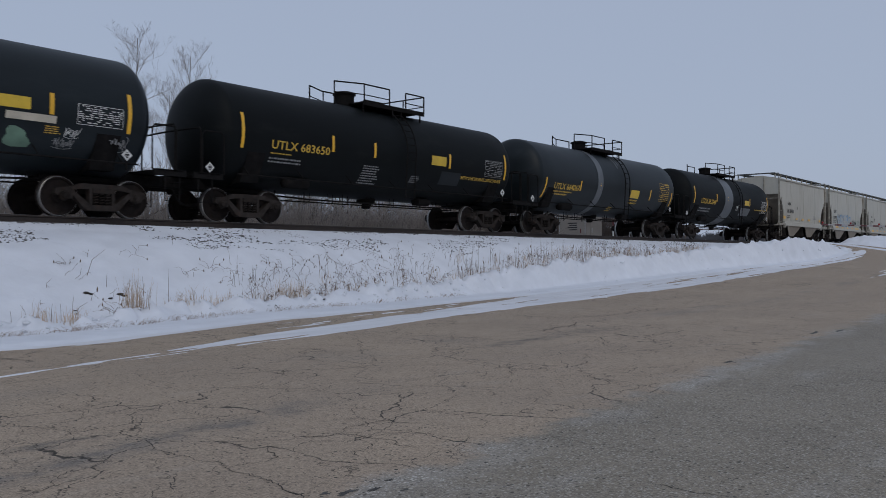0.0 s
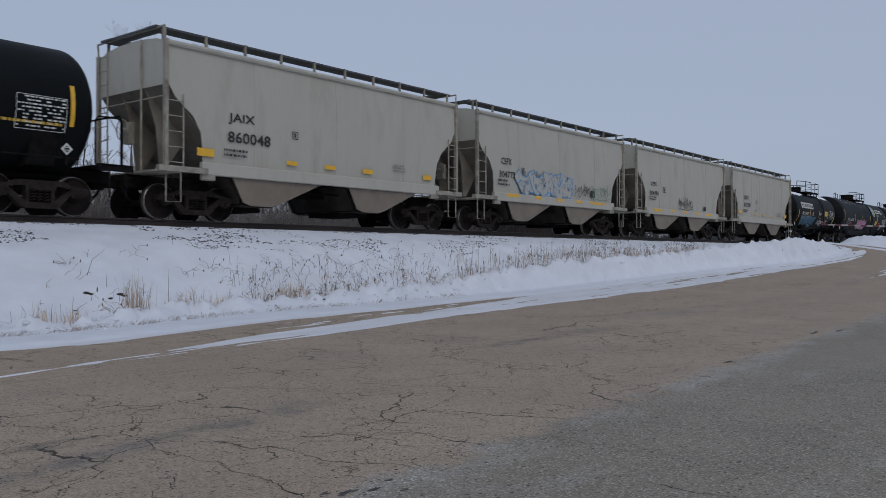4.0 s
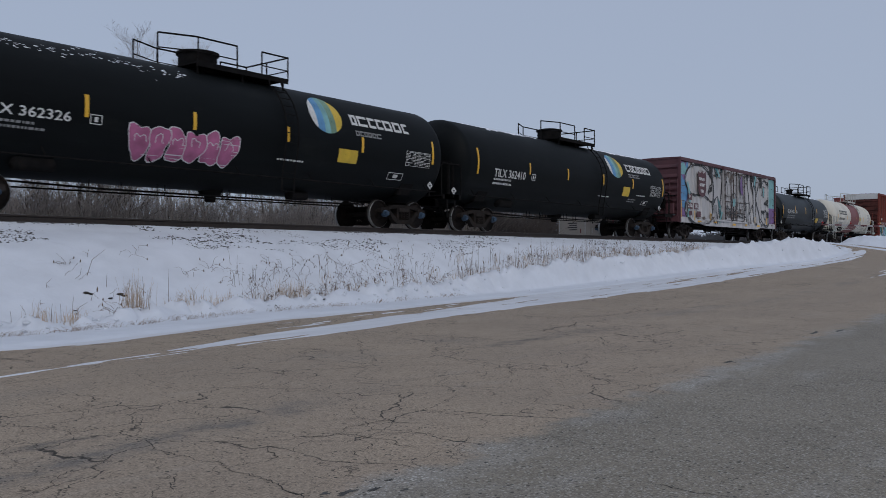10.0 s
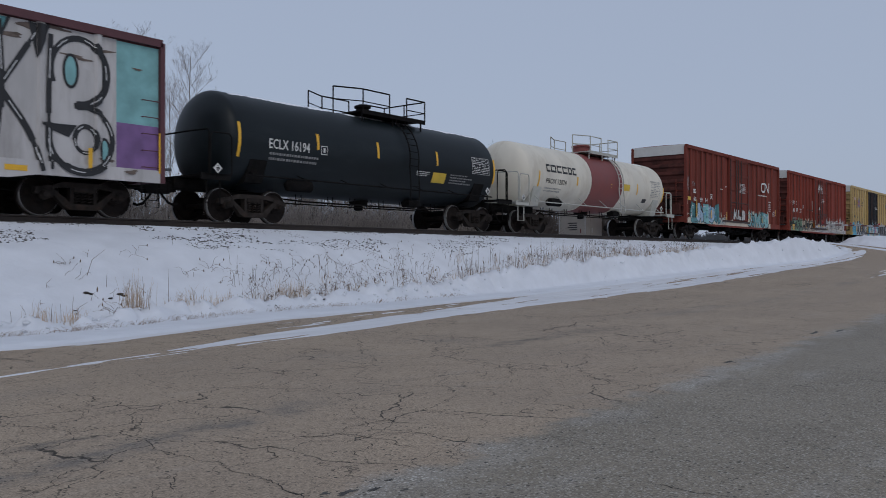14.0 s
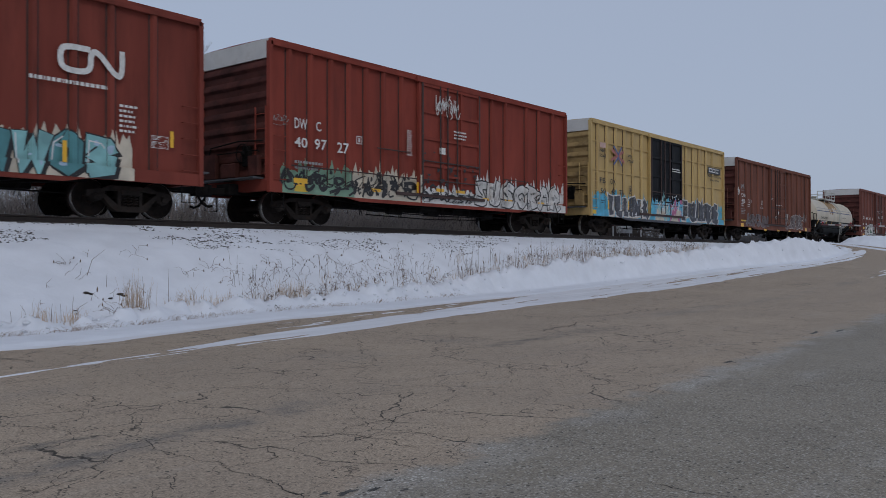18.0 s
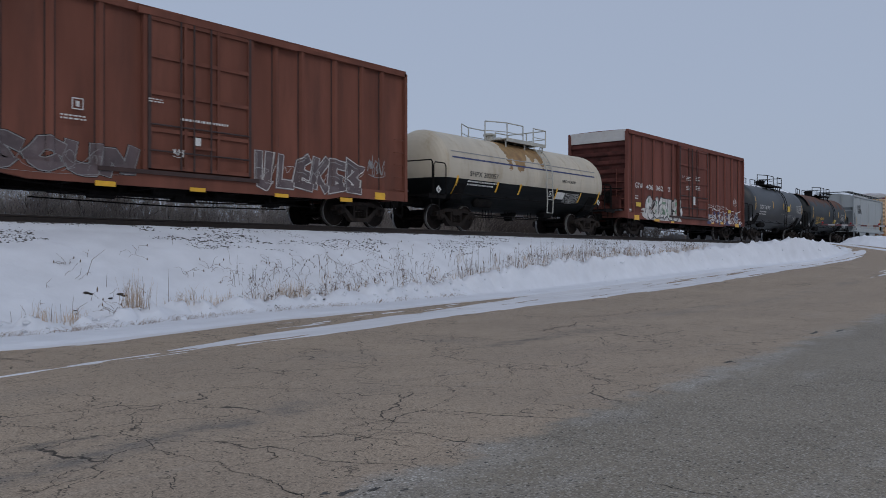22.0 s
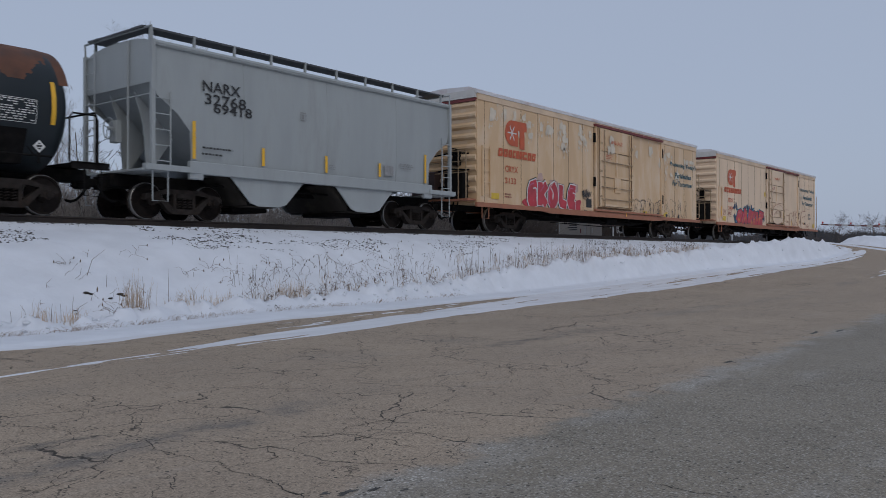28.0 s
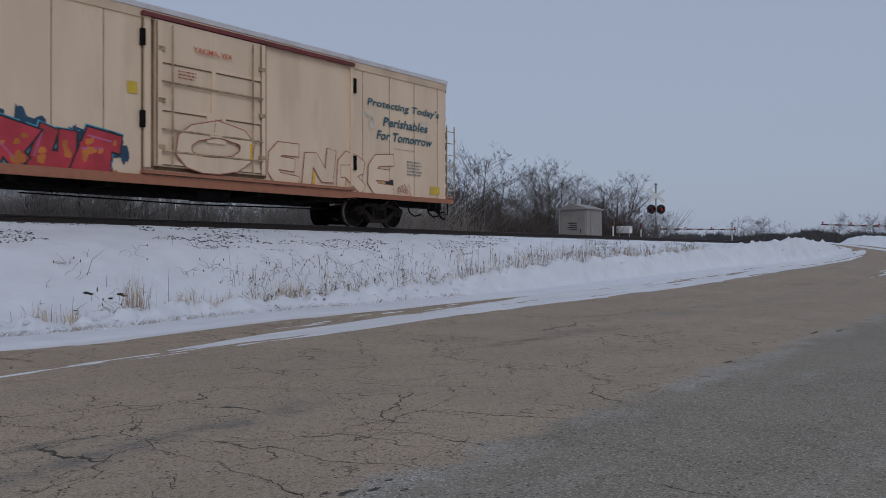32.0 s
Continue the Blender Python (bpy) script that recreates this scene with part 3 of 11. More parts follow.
STRIP_NEAR = [(-30, 7.2), (3.74, 8.6), (5.8, 8.95), (6.7, 9.03), (8.5, 9.27), (12.8, 10.25), (19.0, 11.1), (23.8, 11.65), (40, 11.75), (50.6, 11.55), (55, 11.6), (58, 12.4)]
STRIP_FAR = [(-30, 7.35), (3.83, 8.8), (5.05, 9.2), (5.8, 9.32), (7.28, 9.84), (9.73, 10.56), (11.9, 11.15), (14.7, 11.8), (19.25, 13.1), (22, 13.9), (28, 14.4), (40, 14.2), (50, 13.1), (58, 12.6)]


def packed_snow_kit():
    """Thin packed snow left along the edge of the road in drawn-out streaks; it sinks below the asphalt where it ends."""
    k = Kit()
    xs = spread((-8, 2, 0.4), (2, 24, 0.11), (24, 58, 0.25))
    rows = 96
    for x in xs:
        a, b, e = table(STRIP_NEAR, x), table(STRIP_FAR, x), edge_y(x) + 0.3
        lo = a - 0.35
        for j in range(rows + 1):
            y = lo + (e - lo) * j / rows
            v = y - (a + b) / 2
            streak = fbm(x * 0.22, v * 3.2, 1.0, 5) + 0.45 * fbm(x * 0.9, v * 5.0, 1.0, 4)
            half = max(0.05, (b - a) / 2)
            k1 = -0.12 * (1 - smooth(4.5, 7.5, x)) + min(0.5, 2.4 * (1 - abs(v) / half) * min(1.0, half / 0.3)) + 0.8 * streak
            k1 -= 0.3 * math.exp(-((y - e + 1.25) / 0.28) ** 2) * smooth(17, 26, x)
            k2 = -0.24 + 0.8 * streak - 0.6 * (1 - smooth(7.5, 10.5, x)) if v > 0 else -1
            k3 = 1.3 - (e - y) / 0.34 + 0.5 * streak
            h = max(k1, k2, k3)
            k.v.append((x, y, road_z(x, y) + max(-0.02, min(0.014, 0.03 * h))))
    n = rows + 1
    for i in range(len(xs) - 1):
        for j in range(rows):
            o = i * n + j
            k.f.append((o, o + n, o + n + 1, o + 1))
            k.m.append(0)
    return k


ice = mat("packed_snow_ice", (0.68, 0.69, 0.72), 0.55, var=0.12, scale=1.2, dirt=(0.48, 0.46, 0.43), amount=0.22, dirt_scale=2.4, stretch=(0.35, 2.4, 1), bump=0.2)
tagged(new("packed_snow", packed_snow_kit().mesh("packed_snow", ice, 60)), "thin strips of packed snow and ice on the road edge", "snow", kind="stuff")


scrap = Kit()
for i in range(61):
    for j in range(25):
        x, y = 33.5 + 10.0 * i / 60, 6.5 + 1.7 * j / 24
        h = 0.45 - abs(x - 38.5) / 4.6 - abs(y - 7.4 + 0.03 * (x - 38)) / 0.75 + 1.1 * fbm(x * 0.35, y * 4.5, 1.0, 5)
        scrap.v.append((x, y, road_z(x, y) + max(-0.02, min(0.012, 0.03 * h))))
for i in range(60):
    for j in range(24):
        o = i * 25 + j
        scrap.f.append((o, o + 25, o + 26, o + 1))
        scrap.m.append(0)
tagged(new("snow_scrap", scrap.mesh("snow_scrap", ice, 60)), "thin scrap of packed snow left on the road", "snow", kind="stuff")


# clods of ploughed snow along the berm
clod_rnd = random.Random(14)
clods = Kit()
for i in range(420):
    x = clod_rnd.uniform(0.5, 58) if i > 180 else clod_rnd.uniform(0.5, 20)
    y = edge_y(x) + table(CREST, x) + (clod_rnd.gauss(-0.25, 0.28) if clod_rnd.random() < 0.75 else clod_rnd.uniform(-0.9, 0.2))
    r = clod_rnd.uniform(0.015, 0.05) * (1.5 if clod_rnd.random() < 0.12 else 1)
    z = ground_z(x, y) + r * clod_rnd.uniform(-0.5, 0.1)
    vs, fs = [], []
    for a in range(4):
        for b in range(7):
            th, ph = math.pi * (a + 0.5) / 4, 2 * math.pi * b / 7
            q = r * clod_rnd.uniform(0.55, 1.25)
            vs.append((x + q * 1.3 * math.sin(th) * math.cos(ph), y + q * math.sin(th) * math.sin(ph), z + q * 0.8 * math.cos(th)))
    for a in range(3):
        for b in range(7):
            fs.append((a * 7 + b, (a + 1) * 7 + b, (a + 1) * 7 + (b + 1) % 7, a * 7 + (b + 1) % 7))
    fs += [tuple(range(7)), tuple(range(27, 20, -1))]
    clods.add(vs, fs)
tagged(new("snow_clods", clods.mesh("snow_clods", snow, 80)), "lumps of ploughed snow along the road edge", "snow", kind="stuff")


# ---- railway ----
def rail_kit(x0, x1):
    k = Kit()
    ring = [(-0.076, -0.186), (0.076, -0.186), (0.076, -0.172), (0.012, -0.155), (0.01, -0.05), (0.036, -0.038), (0.037, -0.008), (0.028, 0.0),
            (-0.028, 0.0), (-0.037, -0.008), (-0.036, -0.038), (-0.01, -0.05), (-0.012, -0.155), (-0.076, -0.172)]
    k.prism(ring, 0, x0, x1)
    k.mi = 1
    k.box(x0, x1, -0.024, 0.024, 0.0, 0.002)
    return k


track = tagged(new("railway_track"), "single railway track, rusty rails on snowed-in ties", "railway track")
track.location = (0, TRACK_Y, RAIL_Z)
for side in (-1, 1):
    part("rail", rail_kit(-150, 420), [rail_steel, rail_head], track, at=(0, side * 0.755, 0))
for i in range(150):
    bar("tie", -2.2 + i * 0.6, -1.98 + i * 0.6, -1.3, 1.3, -0.36, -0.187, tie_wood, track)


# ---- rolling stock: running gear ----
AXLE, WHEEL_R = 0.9, 0.457
WHEELSETS = []


def wheel_set_kit():
    k = Kit()
    for s in (-1, 1):
        # tread, flange on the inner side, dished plate, hub
        prof = [(0.66, 0.0), (0.66, 0.14), (0.685, 0.16), (0.705, 0.37), (0.68, 0.4), (0.68, 0.484), (0.7, 0.486), (0.716, 0.462), (0.72, 0.457)]
        prof2 = [(0.72, 0.457), (0.808, 0.452), (0.816, 0.44)]
        prof3 = [(0.816, 0.44), (0.814, 0.405), (0.775, 0.38), (0.75, 0.17), (0.79, 0.14), (0.84, 0.135), (0.84, 0.0)]
        for mi, pr in ((0, prof), (1, prof2), (0, prof3)):
            k.mi = mi
            pr = [(h * s, r) for h, r in pr]
            o = len(k.f)
            k.lathe(pr, 1, 36)
            # open rims: leave out the closing discs
            for j in range(len(k.f) - 1, o - 1, -1):
                if len(k.f[j]) == 36:
                    del k.f[j], k.m[j]
            if s < 0:
                for j in range(o, len(k.f)):
                    k.f[j] = tuple(reversed(k.f[j]))
    k.mi = 0
    k.lathe([(-1.08, 0.07), (1.08, 0.07)], 1, 14)
    return k


def side_frame_kit():
    k = Kit()
    y0, y1 = -0.09, 0.09
    k.side([(-1.13, 0.5), (-1.1, 0.62), (-0.72, 0.68), (-0.5, 0.76), (0.5, 0.76), (0.72, 0.68), (1.1, 0.62), (1.13, 0.5), (1.05, 0.46), (0.98, 0.55),
            (0.8, 0.55), (0.7, 0.6), (0.46, 0.64), (-0.46, 0.64), (-0.7, 0.6), (-0.8, 0.55), (-0.98, 0.55), (-1.05, 0.46)], y0, y1)
    for s in (-1, 1):
        k.side([(s * 0.8, 0.57), (s * 0.68, 0.58), (s * 0.3, 0.28), (s * 0.36, 0.2), (s * 0.46, 0.2)], y0, y1)
        k.side([(s * 0.32, 0.66), (s * 0.24, 0.66), (s * 0.24, 0.24), (s * 0.32, 0.24)], y0, y1)
        k.side([(s * 0.8, 0.57), (s * 0.68, 0.58), (s * 0.72, 0.4), (s * 0.78, 0.4)], y0, y1)
        k.box(s * 0.72 - 0.03, s * 0.72 + 0.03, y0 - 0.02, y1 + 0.02, 0.55, 0.66)
    k.side([(-0.46, 0.2), (-0.36, 0.14), (0.36, 0.14), (0.46, 0.2), (0.34, 0.27), (-0.34, 0.27)], y0 - 0.02, y1 + 0.02)
    return k


def spring_kit():
    k = Kit()
    k.tube([(0.058 * math.cos(a), -0.05 + 0.058 * math.sin(a), 0.28 + 0.26 * a / (2 * math.pi * 4)) for a in [i * math.pi / 4 for i in range(33)]], 0.016, 5)
    return k


def bolster_kit():
    k = Kit()
    k.box(-0.2, 0.2, -0.95, 0.95, 0.5, 0.78, 0.05)
    k.lathe([(0.78, 0.2), (0.86, 0.2)], 2, 16)
    k.box(-0.75, -0.66, -0.62, 0.62, 0.32, 0.44)
    k.box(0.66, 0.75, -0.62, 0.62, 0.32, 0.44)
    k.tube([(-0.7, 0.1, 0.38), (0.7, 0.1, 0.3)], 0.03)
    return k


def cap_kit():
    k = Kit()
    k.lathe([(-0.14, 0.0), (-0.14, 0.05), (-0.125, 0.085), (-0.05, 0.09), (-0.045, 0.115), (0.04, 0.12)], 1, 16)
    for i in range(3):
        a = i * 2.094 + 0.5
        k.lathe([(-0.155, 0.018), (-0.12, 0.018)], 1, 6, (0.055 * math.cos(a), 0, 0.055 * math.sin(a)))
    return k


def bogie(car, x, cap=frame_iron):
    b = part("bogie", bolster_kit, iron, car, at=(x, 0, 0), key="bogie")
    for s in (-1, 1):
        part("side_frame", side_frame_kit, frame_iron, b, at=(0, s * 1.0, 0), key="side_frame")
        bar("spring_cap", -0.24, 0.24, s * 1.0 - 0.12, s * 1.0 + 0.1, 0.545, 0.66, frame_iron, b)
        for q in (-0.15, 0.0, 0.15):
            part("spring", spring_kit, frame_iron, b, at=(q, s * 1.0, 0), key="spring")
    for a in (-AXLE, AXLE):
        w = part("wheel_set", wheel_set_kit, [wheel_iron, tread_steel], b, at=(a, 0, WHEEL_R), key="wheel_set")
        WHEELSETS.append((w, car, a))
        for s in (-1, 1):
            part("bearing_cap", cap_kit, cap, b, "blue bearing cap" if cap is cap_blue else "",
                 at=Matrix.Translation((a, s * 1.06, WHEEL_R)) @ (pose(0, 0, 0, 0, 0, 180) if s > 0 else Matrix()), key=("cap", cap.name))
    return b


def coupler_kit():
    k = Kit()
    k.box(-0.1, 0.62, -0.09, 0.09, 0.78, 0.98, 0.02)
    k.side([(0.5, 0.72), (0.78, 0.72), (0.82, 0.78), (0.82, 1.0), (0.74, 1.04), (0.5, 1.04)], -0.17, 0.12)
    k.box(0.7, 0.86, -0.2, -0.06, 0.76, 0.98, 0.03)
    k.tube([(0.3, -0.95, 0.98), (0.34, -0.2, 0.98), (0.6, -0.1, 1.08)], 0.018)
    return k


def couplers(car, x_end):
    """Coupler and air hose at both ends, whose knuckles meet those of the next car."""
    for s in (-1, 1):
        turn = Matrix.Translation((s * x_end, 0, 0)) @ (pose(0, 0, 0, 0, 0, 180) if s < 0 else Matrix())
        part("coupler", coupler_kit, iron, car, at=turn, key="coupler")
        pts = [(0.3, -0.42, 0.82), (0.42, -0.43, 0.62), (0.58, -0.41, 0.47), (0.75, -0.38, 0.42), (0.88, -0.35, 0.45)]
        part("air_hose", lambda: Kit().tube(pts, 0.035, 7), iron, car, at=turn, key="air_hose")


def brake_wheel(car, x, y, z, material=iron):
    k = Kit()
    ring = [(0, 0.26 * math.cos(i * math.pi / 10), 0.26 * math.sin(i * math.pi / 10)) for i in range(21)]
    k.tube(ring, 0.016, 6)
    for i in range(4):
        a = i * math.pi / 2 + 0.4
        k.tube([(0, 0, 0), (0, 0.26 * math.cos(a), 0.26 * math.sin(a))], 0.012, 5)
    k.lathe([(-0.02, 0.05), (0.16, 0.05)], 0, 10)
    part("brake_wheel", k, material, car, at=(x, y, z))
    bar("brake_housing", x + 0.1, x + 0.28, y - 0.16, y + 0.16, z - 0.35, z + 0.2, material, car, c=0.03)


def under_gear(car, reach, z, seed):
    """Rods, hangers and levers of the brake gear below a flat floor."""
    rnd = random.Random(seed)
    for y, dz in ((-1.25, 0.16), (-0.9, 0.26)):
        a, b = -reach * rnd.uniform(0.7, 1.0), reach * rnd.uniform(0.6, 1.0)
        pipe("brake_rod", [(a, y, z - dz), ((a + b) / 2, y, z - dz - 0.06), (b, y, z - dz + 0.02)], 0.018, iron, car)
    for i in range(7):
        x = -reach + 2 * reach * (i + rnd.random()) / 7
        d = rnd.uniform(0.16, 0.34)
        pipe("rod_hanger", [(x, -1.27, z + 0.12), (x, -1.27, z - d), (x + rnd.choice((-0.12, 0.12)), -1.27, z - d), (x + 0.02, -1.2, z + 0.1)], 0.016, iron, car)
    for i in range(3):
        x = -reach * 0.6 + reach * 1.2 * i / 2 + rnd.uniform(-0.4, 0.4)
        bar("brake_lever", x - rnd.uniform(0.2, 0.45), x + 0.3, -1.15, -0.95, z - 0.22, z - 0.02, iron, car, c=0.04)


def ladder(car, x, y, z0, z1, material, along="x", width=0.42, n=None, name="ladder"):
    """Two stiles and rungs; along is the way the rungs run."""
    n = n or max(2, round((z1 - z0) / 0.38))
    d = (width / 2, 0) if along == "x" else (0, width / 2)
    body = rod(name, (x - d[0], y - d[1], z0), (x - d[0], y - d[1], z1), 0.022, material, car)
    back = body.matrix_basis.inverted()
    other = rod("stile", (x + d[0], y + d[1], z0), (x + d[0], y + d[1], z1), 0.022, material, body)
    other.matrix_basis = back @ other.matrix_basis
    for i in range(n):
        z = z0 + (i + 0.5) * (z1 - z0) / n
        r = rod("rung", (x - d[0], y - d[1], z), (x + d[0], y + d[1], z), 0.014, material, body)
        r.matrix_basis = back @ r.matrix_basis
    return body


def stirrup(car, x, y, material, z0=0.42, z1=0.85):
    w = 0.21
    part("step", lambda: Kit().tube([(-w, 0, z1), (-w, 0, z0), (w, 0, z0), (w, 0, z1)], 0.02, 6), material, car, at=(x, y, 0), key=("step", material.name, z0, z1))


def grab(car, x, y, z, material, w=0.42, vertical=False, out=-1):
    p = [(-w / 2, 0, 0), (-w / 2, out * 0.07, 0), (w / 2, out * 0.07, 0), (w / 2, 0, 0)]
    if vertical:
        p = [(c, b, a) for a, b, c in p]
    part("grab_iron", lambda: Kit().tube(p, 0.013, 5), material, car, at=(x, y, z), key=("grab", material.name, w, vertical, out))


# ---- paint and lettering on the sides ----
def flat_side(w):
    return lambda x, z: -w


def round_side(r, zc):
    return lambda x, z: -math.sqrt(max(r * r - (z - zc) ** 2, 0.02))


def on_side(car, surf):
    """The side of a boxcar with its door standing proud."""
    if surf is not BOX_SIDE or car.name not in SKIN:
        return surf
    prof = SKIN[car.name][1]
    return lambda x, z: -max(1.6, prof(x))


def paint(car, name, shapes, material, surf, lift=0.006, label=""):
    """Flat paint: outlines in x and z laid onto the near side of a car."""
    surf = on_side(car, surf)
    k = Kit()
    fine = []
    for n, sh in enumerate(shapes):
        zs = [q[1] for q in sh]
        lo, hi, x = min(zs), max(zs), sh[0][0]
        if abs(surf(x, lo) + surf(x, hi) - 2 * surf(x, (lo + hi) / 2)) < 0.002:
            fine.append((n, sh))
            continue
        m = max(2, math.ceil((hi - lo) / 0.09))
        sh = [q if len(q) > 2 else (q[0], q[1], 0.0) for q in sh]
        for i in range(m):
            q = cut(cut(sh, 1, lo + (hi - lo) * i / m, 1), 1, lo + (hi - lo) * (i + 1) / m, -1)
            if len(q) > 2:
                fine.append((n, q))
    for n, sh in fine:
        up = lift + 0.00015 * (n % 16)
        vs = [(q[0], surf(q[0], q[1]) - up - (q[2] if len(q) > 2 else 0), q[1]) for q in sh]
        area = sum(sh[i][0] * sh[(i + 1) % len(sh)][1] - sh[(i + 1) % len(sh)][0] * sh[i][1] for i in range(len(sh)))
        fs = [tuple(range(len(sh)))] if area > 0 else [tuple(range(len(sh) - 1, -1, -1))]
        k.add(vs, fs)
    ob = part(name, k, material, car, label)
    if len(fine) > 1 and name in ("oval_emblem", "graffiti_letter", "painted_patch", "warning_panel", "reflective_patch", "crossed_arrows", "flake_mark", "inspection_mark", "stencil_text", "graffiti_halo", "graffiti_stroke", "graffiti_scrawl", "data_table", "graffiti_shade", "graffiti_outline", "grime_streak", "spray_cloud", "snow_cover"):
        ob["kind"] = "stuff"
    return ob


def rect(x0, x1, z0, z1):
    return [(x0, z0), (x1, z0), (x1, z1), (x0, z1)]


def tall(x0, x1, z0, z1, n=5):
    """A rectangle in stacked pieces, so that it follows a round tank."""
    return [rect(x0, x1, z0 + (z1 - z0) * i / n, z0 + (z1 - z0) * (i + 1) / n) for i in range(n)]


def stripe(x, z, h, car, surf, w=0.1):
    paint(car, "reflective_strip", tall(x - w / 2, x + w / 2, z - h / 2, z + h / 2), marker_yellow, surf, 0.01, "yellow reflective strip")


GLYPHS = {}


def lettering(car, text, x0, x1, zmid, h, material, surf, name="lettering", bold=0.0, lift=0.008, slant=0.0):
    """Words in Blender's own font, h high, stretched from x0 to x1."""
    if (text, bold) not in GLYPHS:
        cu = bpy.data.curves.new("glyphs", "FONT")
        cu.body, cu.size, cu.resolution_u, cu.offset = text, 1.0, 2, bold
        tmp = bpy.data.objects.new("glyphs", cu)
        me = bpy.data.meshes.new_from_object(tmp)
        GLYPHS[text, bold] = ([(v.co.x, v.co.y) for v in me.vertices], [tuple(p.vertices) for p in me.polygons])
        bpy.data.objects.remove(tmp)
        bpy.data.curves.remove(cu)
        bpy.data.meshes.remove(me)
    surf = on_side(car, surf)
    vs, fs = GLYPHS[text, bold]
    if not vs:
        return None
    ax, bx = min(v[0] for v in vs), max(v[0] for v in vs)
    az, bz = min(v[1] for v in vs), max(v[1] for v in vs)
    k = Kit()
    out = []
    for a, b in vs:
        z = zmid - h / 2 + h * (b - az) / (bz - az)
        x = x0 + (x1 - x0) * (a - ax) / (bx - ax) + slant * (z - zmid)
        out.append((x, surf(x, z) - lift, z))
    k.add(out, fs)
    return part(name, k, material, car)


def fine_print(car, x0, x1, z0, z1, n, material, surf, seed=0, gap=0.48, name="stencil_text"):
    """Writing too small to read: rows of short bars."""
    rnd = random.Random(seed * 77 + int(100 * x0))
    shapes = []
    for i in range(n):
        zt = z1 - (z1 - z0) * i / n
        zb = zt - (z1 - z0) / n * gap
        x = x0
        end = x0 + (x1 - x0) * rnd.uniform(0.7, 1.0)
        while x < end:
            w = min(rnd.uniform(0.03, 0.11), end - x)
            shapes.append(rect(x, x + w, zb, zt))
            x += w + 0.03
    return paint(car, name, shapes, material, surf, 0.008)


def data_box(car, x0, x1, z0, z1, surf, ink=None):
    """Bordered table of small stencilled figures."""
    ink = ink or ink_white
    t = 0.012
    sh = [rect(x0, x1, z0, z0 + t), rect(x0, x1, z1 - t, z1), rect(x0, x0 + t, z0, z1), rect(x1 - t, x1, z0, z1)]
    n = 9
    rnd = random.Random(int(x0 * 50))
    for i in range(n):
        a = z1 - 0.03 - (z1 - z0 - 0.05) * i / n
        x = x0 + 0.03
        while x < x1 - 0.06:
            w = min(rnd.uniform(0.03, 0.12), x1 - 0.03 - x)
            if rnd.random() < 0.75:
                sh.append(rect(x, x + w, a - (z1 - z0) / n * 0.42, a))
            x += w + 0.03
    paint(car, "data_table", sh, ink, surf, 0.008)


def blob(cx, cz, w, h, seed, n=18, rough=0.22):
    rnd = random.Random(seed)
    ph = [rnd.uniform(0, 6.28) for _ in range(4)]
    pts = []
    for i in range(n):
        a = 2 * math.pi * i / n
        r = 1 + rough * (math.sin(2 * a + ph[0]) * 0.6 + math.sin(3 * a + ph[1]) * 0.7 + math.sin(5 * a + ph[2]) * 0.35)
        sq = 1 / max(abs(math.cos(a)), abs(math.sin(a))) ** 0.55
        pts.append((cx + w / 2 * r * sq * math.cos(a) * 0.93, cz + h / 2 * r * sq * math.sin(a) * 0.93))
    return pts


def stroke(pts, w, cap=0.3):
    """A line of paint: one mitred ribbon in quads that rises a hair along its way."""
    pts = [p for i, p in enumerate(pts) if i == 0 or math.hypot(p[0] - pts[i - 1][0], p[1] - pts[i - 1][1]) > 1e-4]
    if len(pts) < 2:
        return []
    edge = []
    n = len(pts)
    dirs = []
    for (ax, az), (bx, bz) in zip(pts, pts[1:]):
        d = math.hypot(bx - ax, bz - az)
        dirs.append(((bx - ax) / d, (bz - az) / d))
    for i, (x, z) in enumerate(pts):
        a, b = dirs[max(0, i - 1)], dirs[min(n - 2, i)]
        mx, mz = a[0] + b[0], a[1] + b[1]
        m = math.hypot(mx, mz)
        if m < 0.3:
            mx, mz, m = b[0], b[1], 1.0
        mx, mz = mx / m, mz / m
        g = w / 2 / max(0.6, mx * b[0] + mz * b[1])
        push = w * cap * (-1 if i == 0 else 1 if i == n - 1 else 0)
        up = 0.0006 * i / n
        edge.append(((x + mz * g + mx * push, z - mx * g + mz * push, up), (x - mz * g + mx * push, z + mx * g + mz * push, up)))
    return [[edge[i][0], edge[i + 1][0], edge[i + 1][1], edge[i][1]] for i in range(n - 1)]


SKELETONS = (
    (((0, 0), (0, 1)), ((0, 1), (1, 0)), ((1, 0), (1, 1))),
    (((0, 0), (0.45, 1)), ((0.45, 1), (1, 0)), ((0.1, 0.4), (0.9, 0.35))),
    (((0.05, 0), (0.05, 1)), ((0.05, 1), (0.9, 0.8), (0.1, 0.45)), ((0.2, 0.45), (1, 0))),
    (((1, 1), (0, 0.85), (0.05, 0.15), (1, 0)), ((0, 0.5), (0.85, 0.5))),
    (((0.5, 1), (0, 0.7), (0.1, 0.15), (0.7, 0), (1, 0.5), (0.5, 1)),),
    (((1, 0.95), (0.1, 0.8), (0.9, 0.35), (0, 0.05)),),
    (((0, 1), (0.3, 0), (0.5, 0.7), (0.75, 0), (1, 1)),),
)


def rounded(pts, n=2):
    for _ in range(n):
        out = [pts[0]]
        for (ax, az), (bx, bz) in zip(pts, pts[1:]):
            out += [(ax * 0.75 + bx * 0.25, az * 0.75 + bz * 0.25), (ax * 0.25 + bx * 0.75, az * 0.25 + bz * 0.75)]
        pts = out + [pts[-1]]
    return pts


SKIN = {}


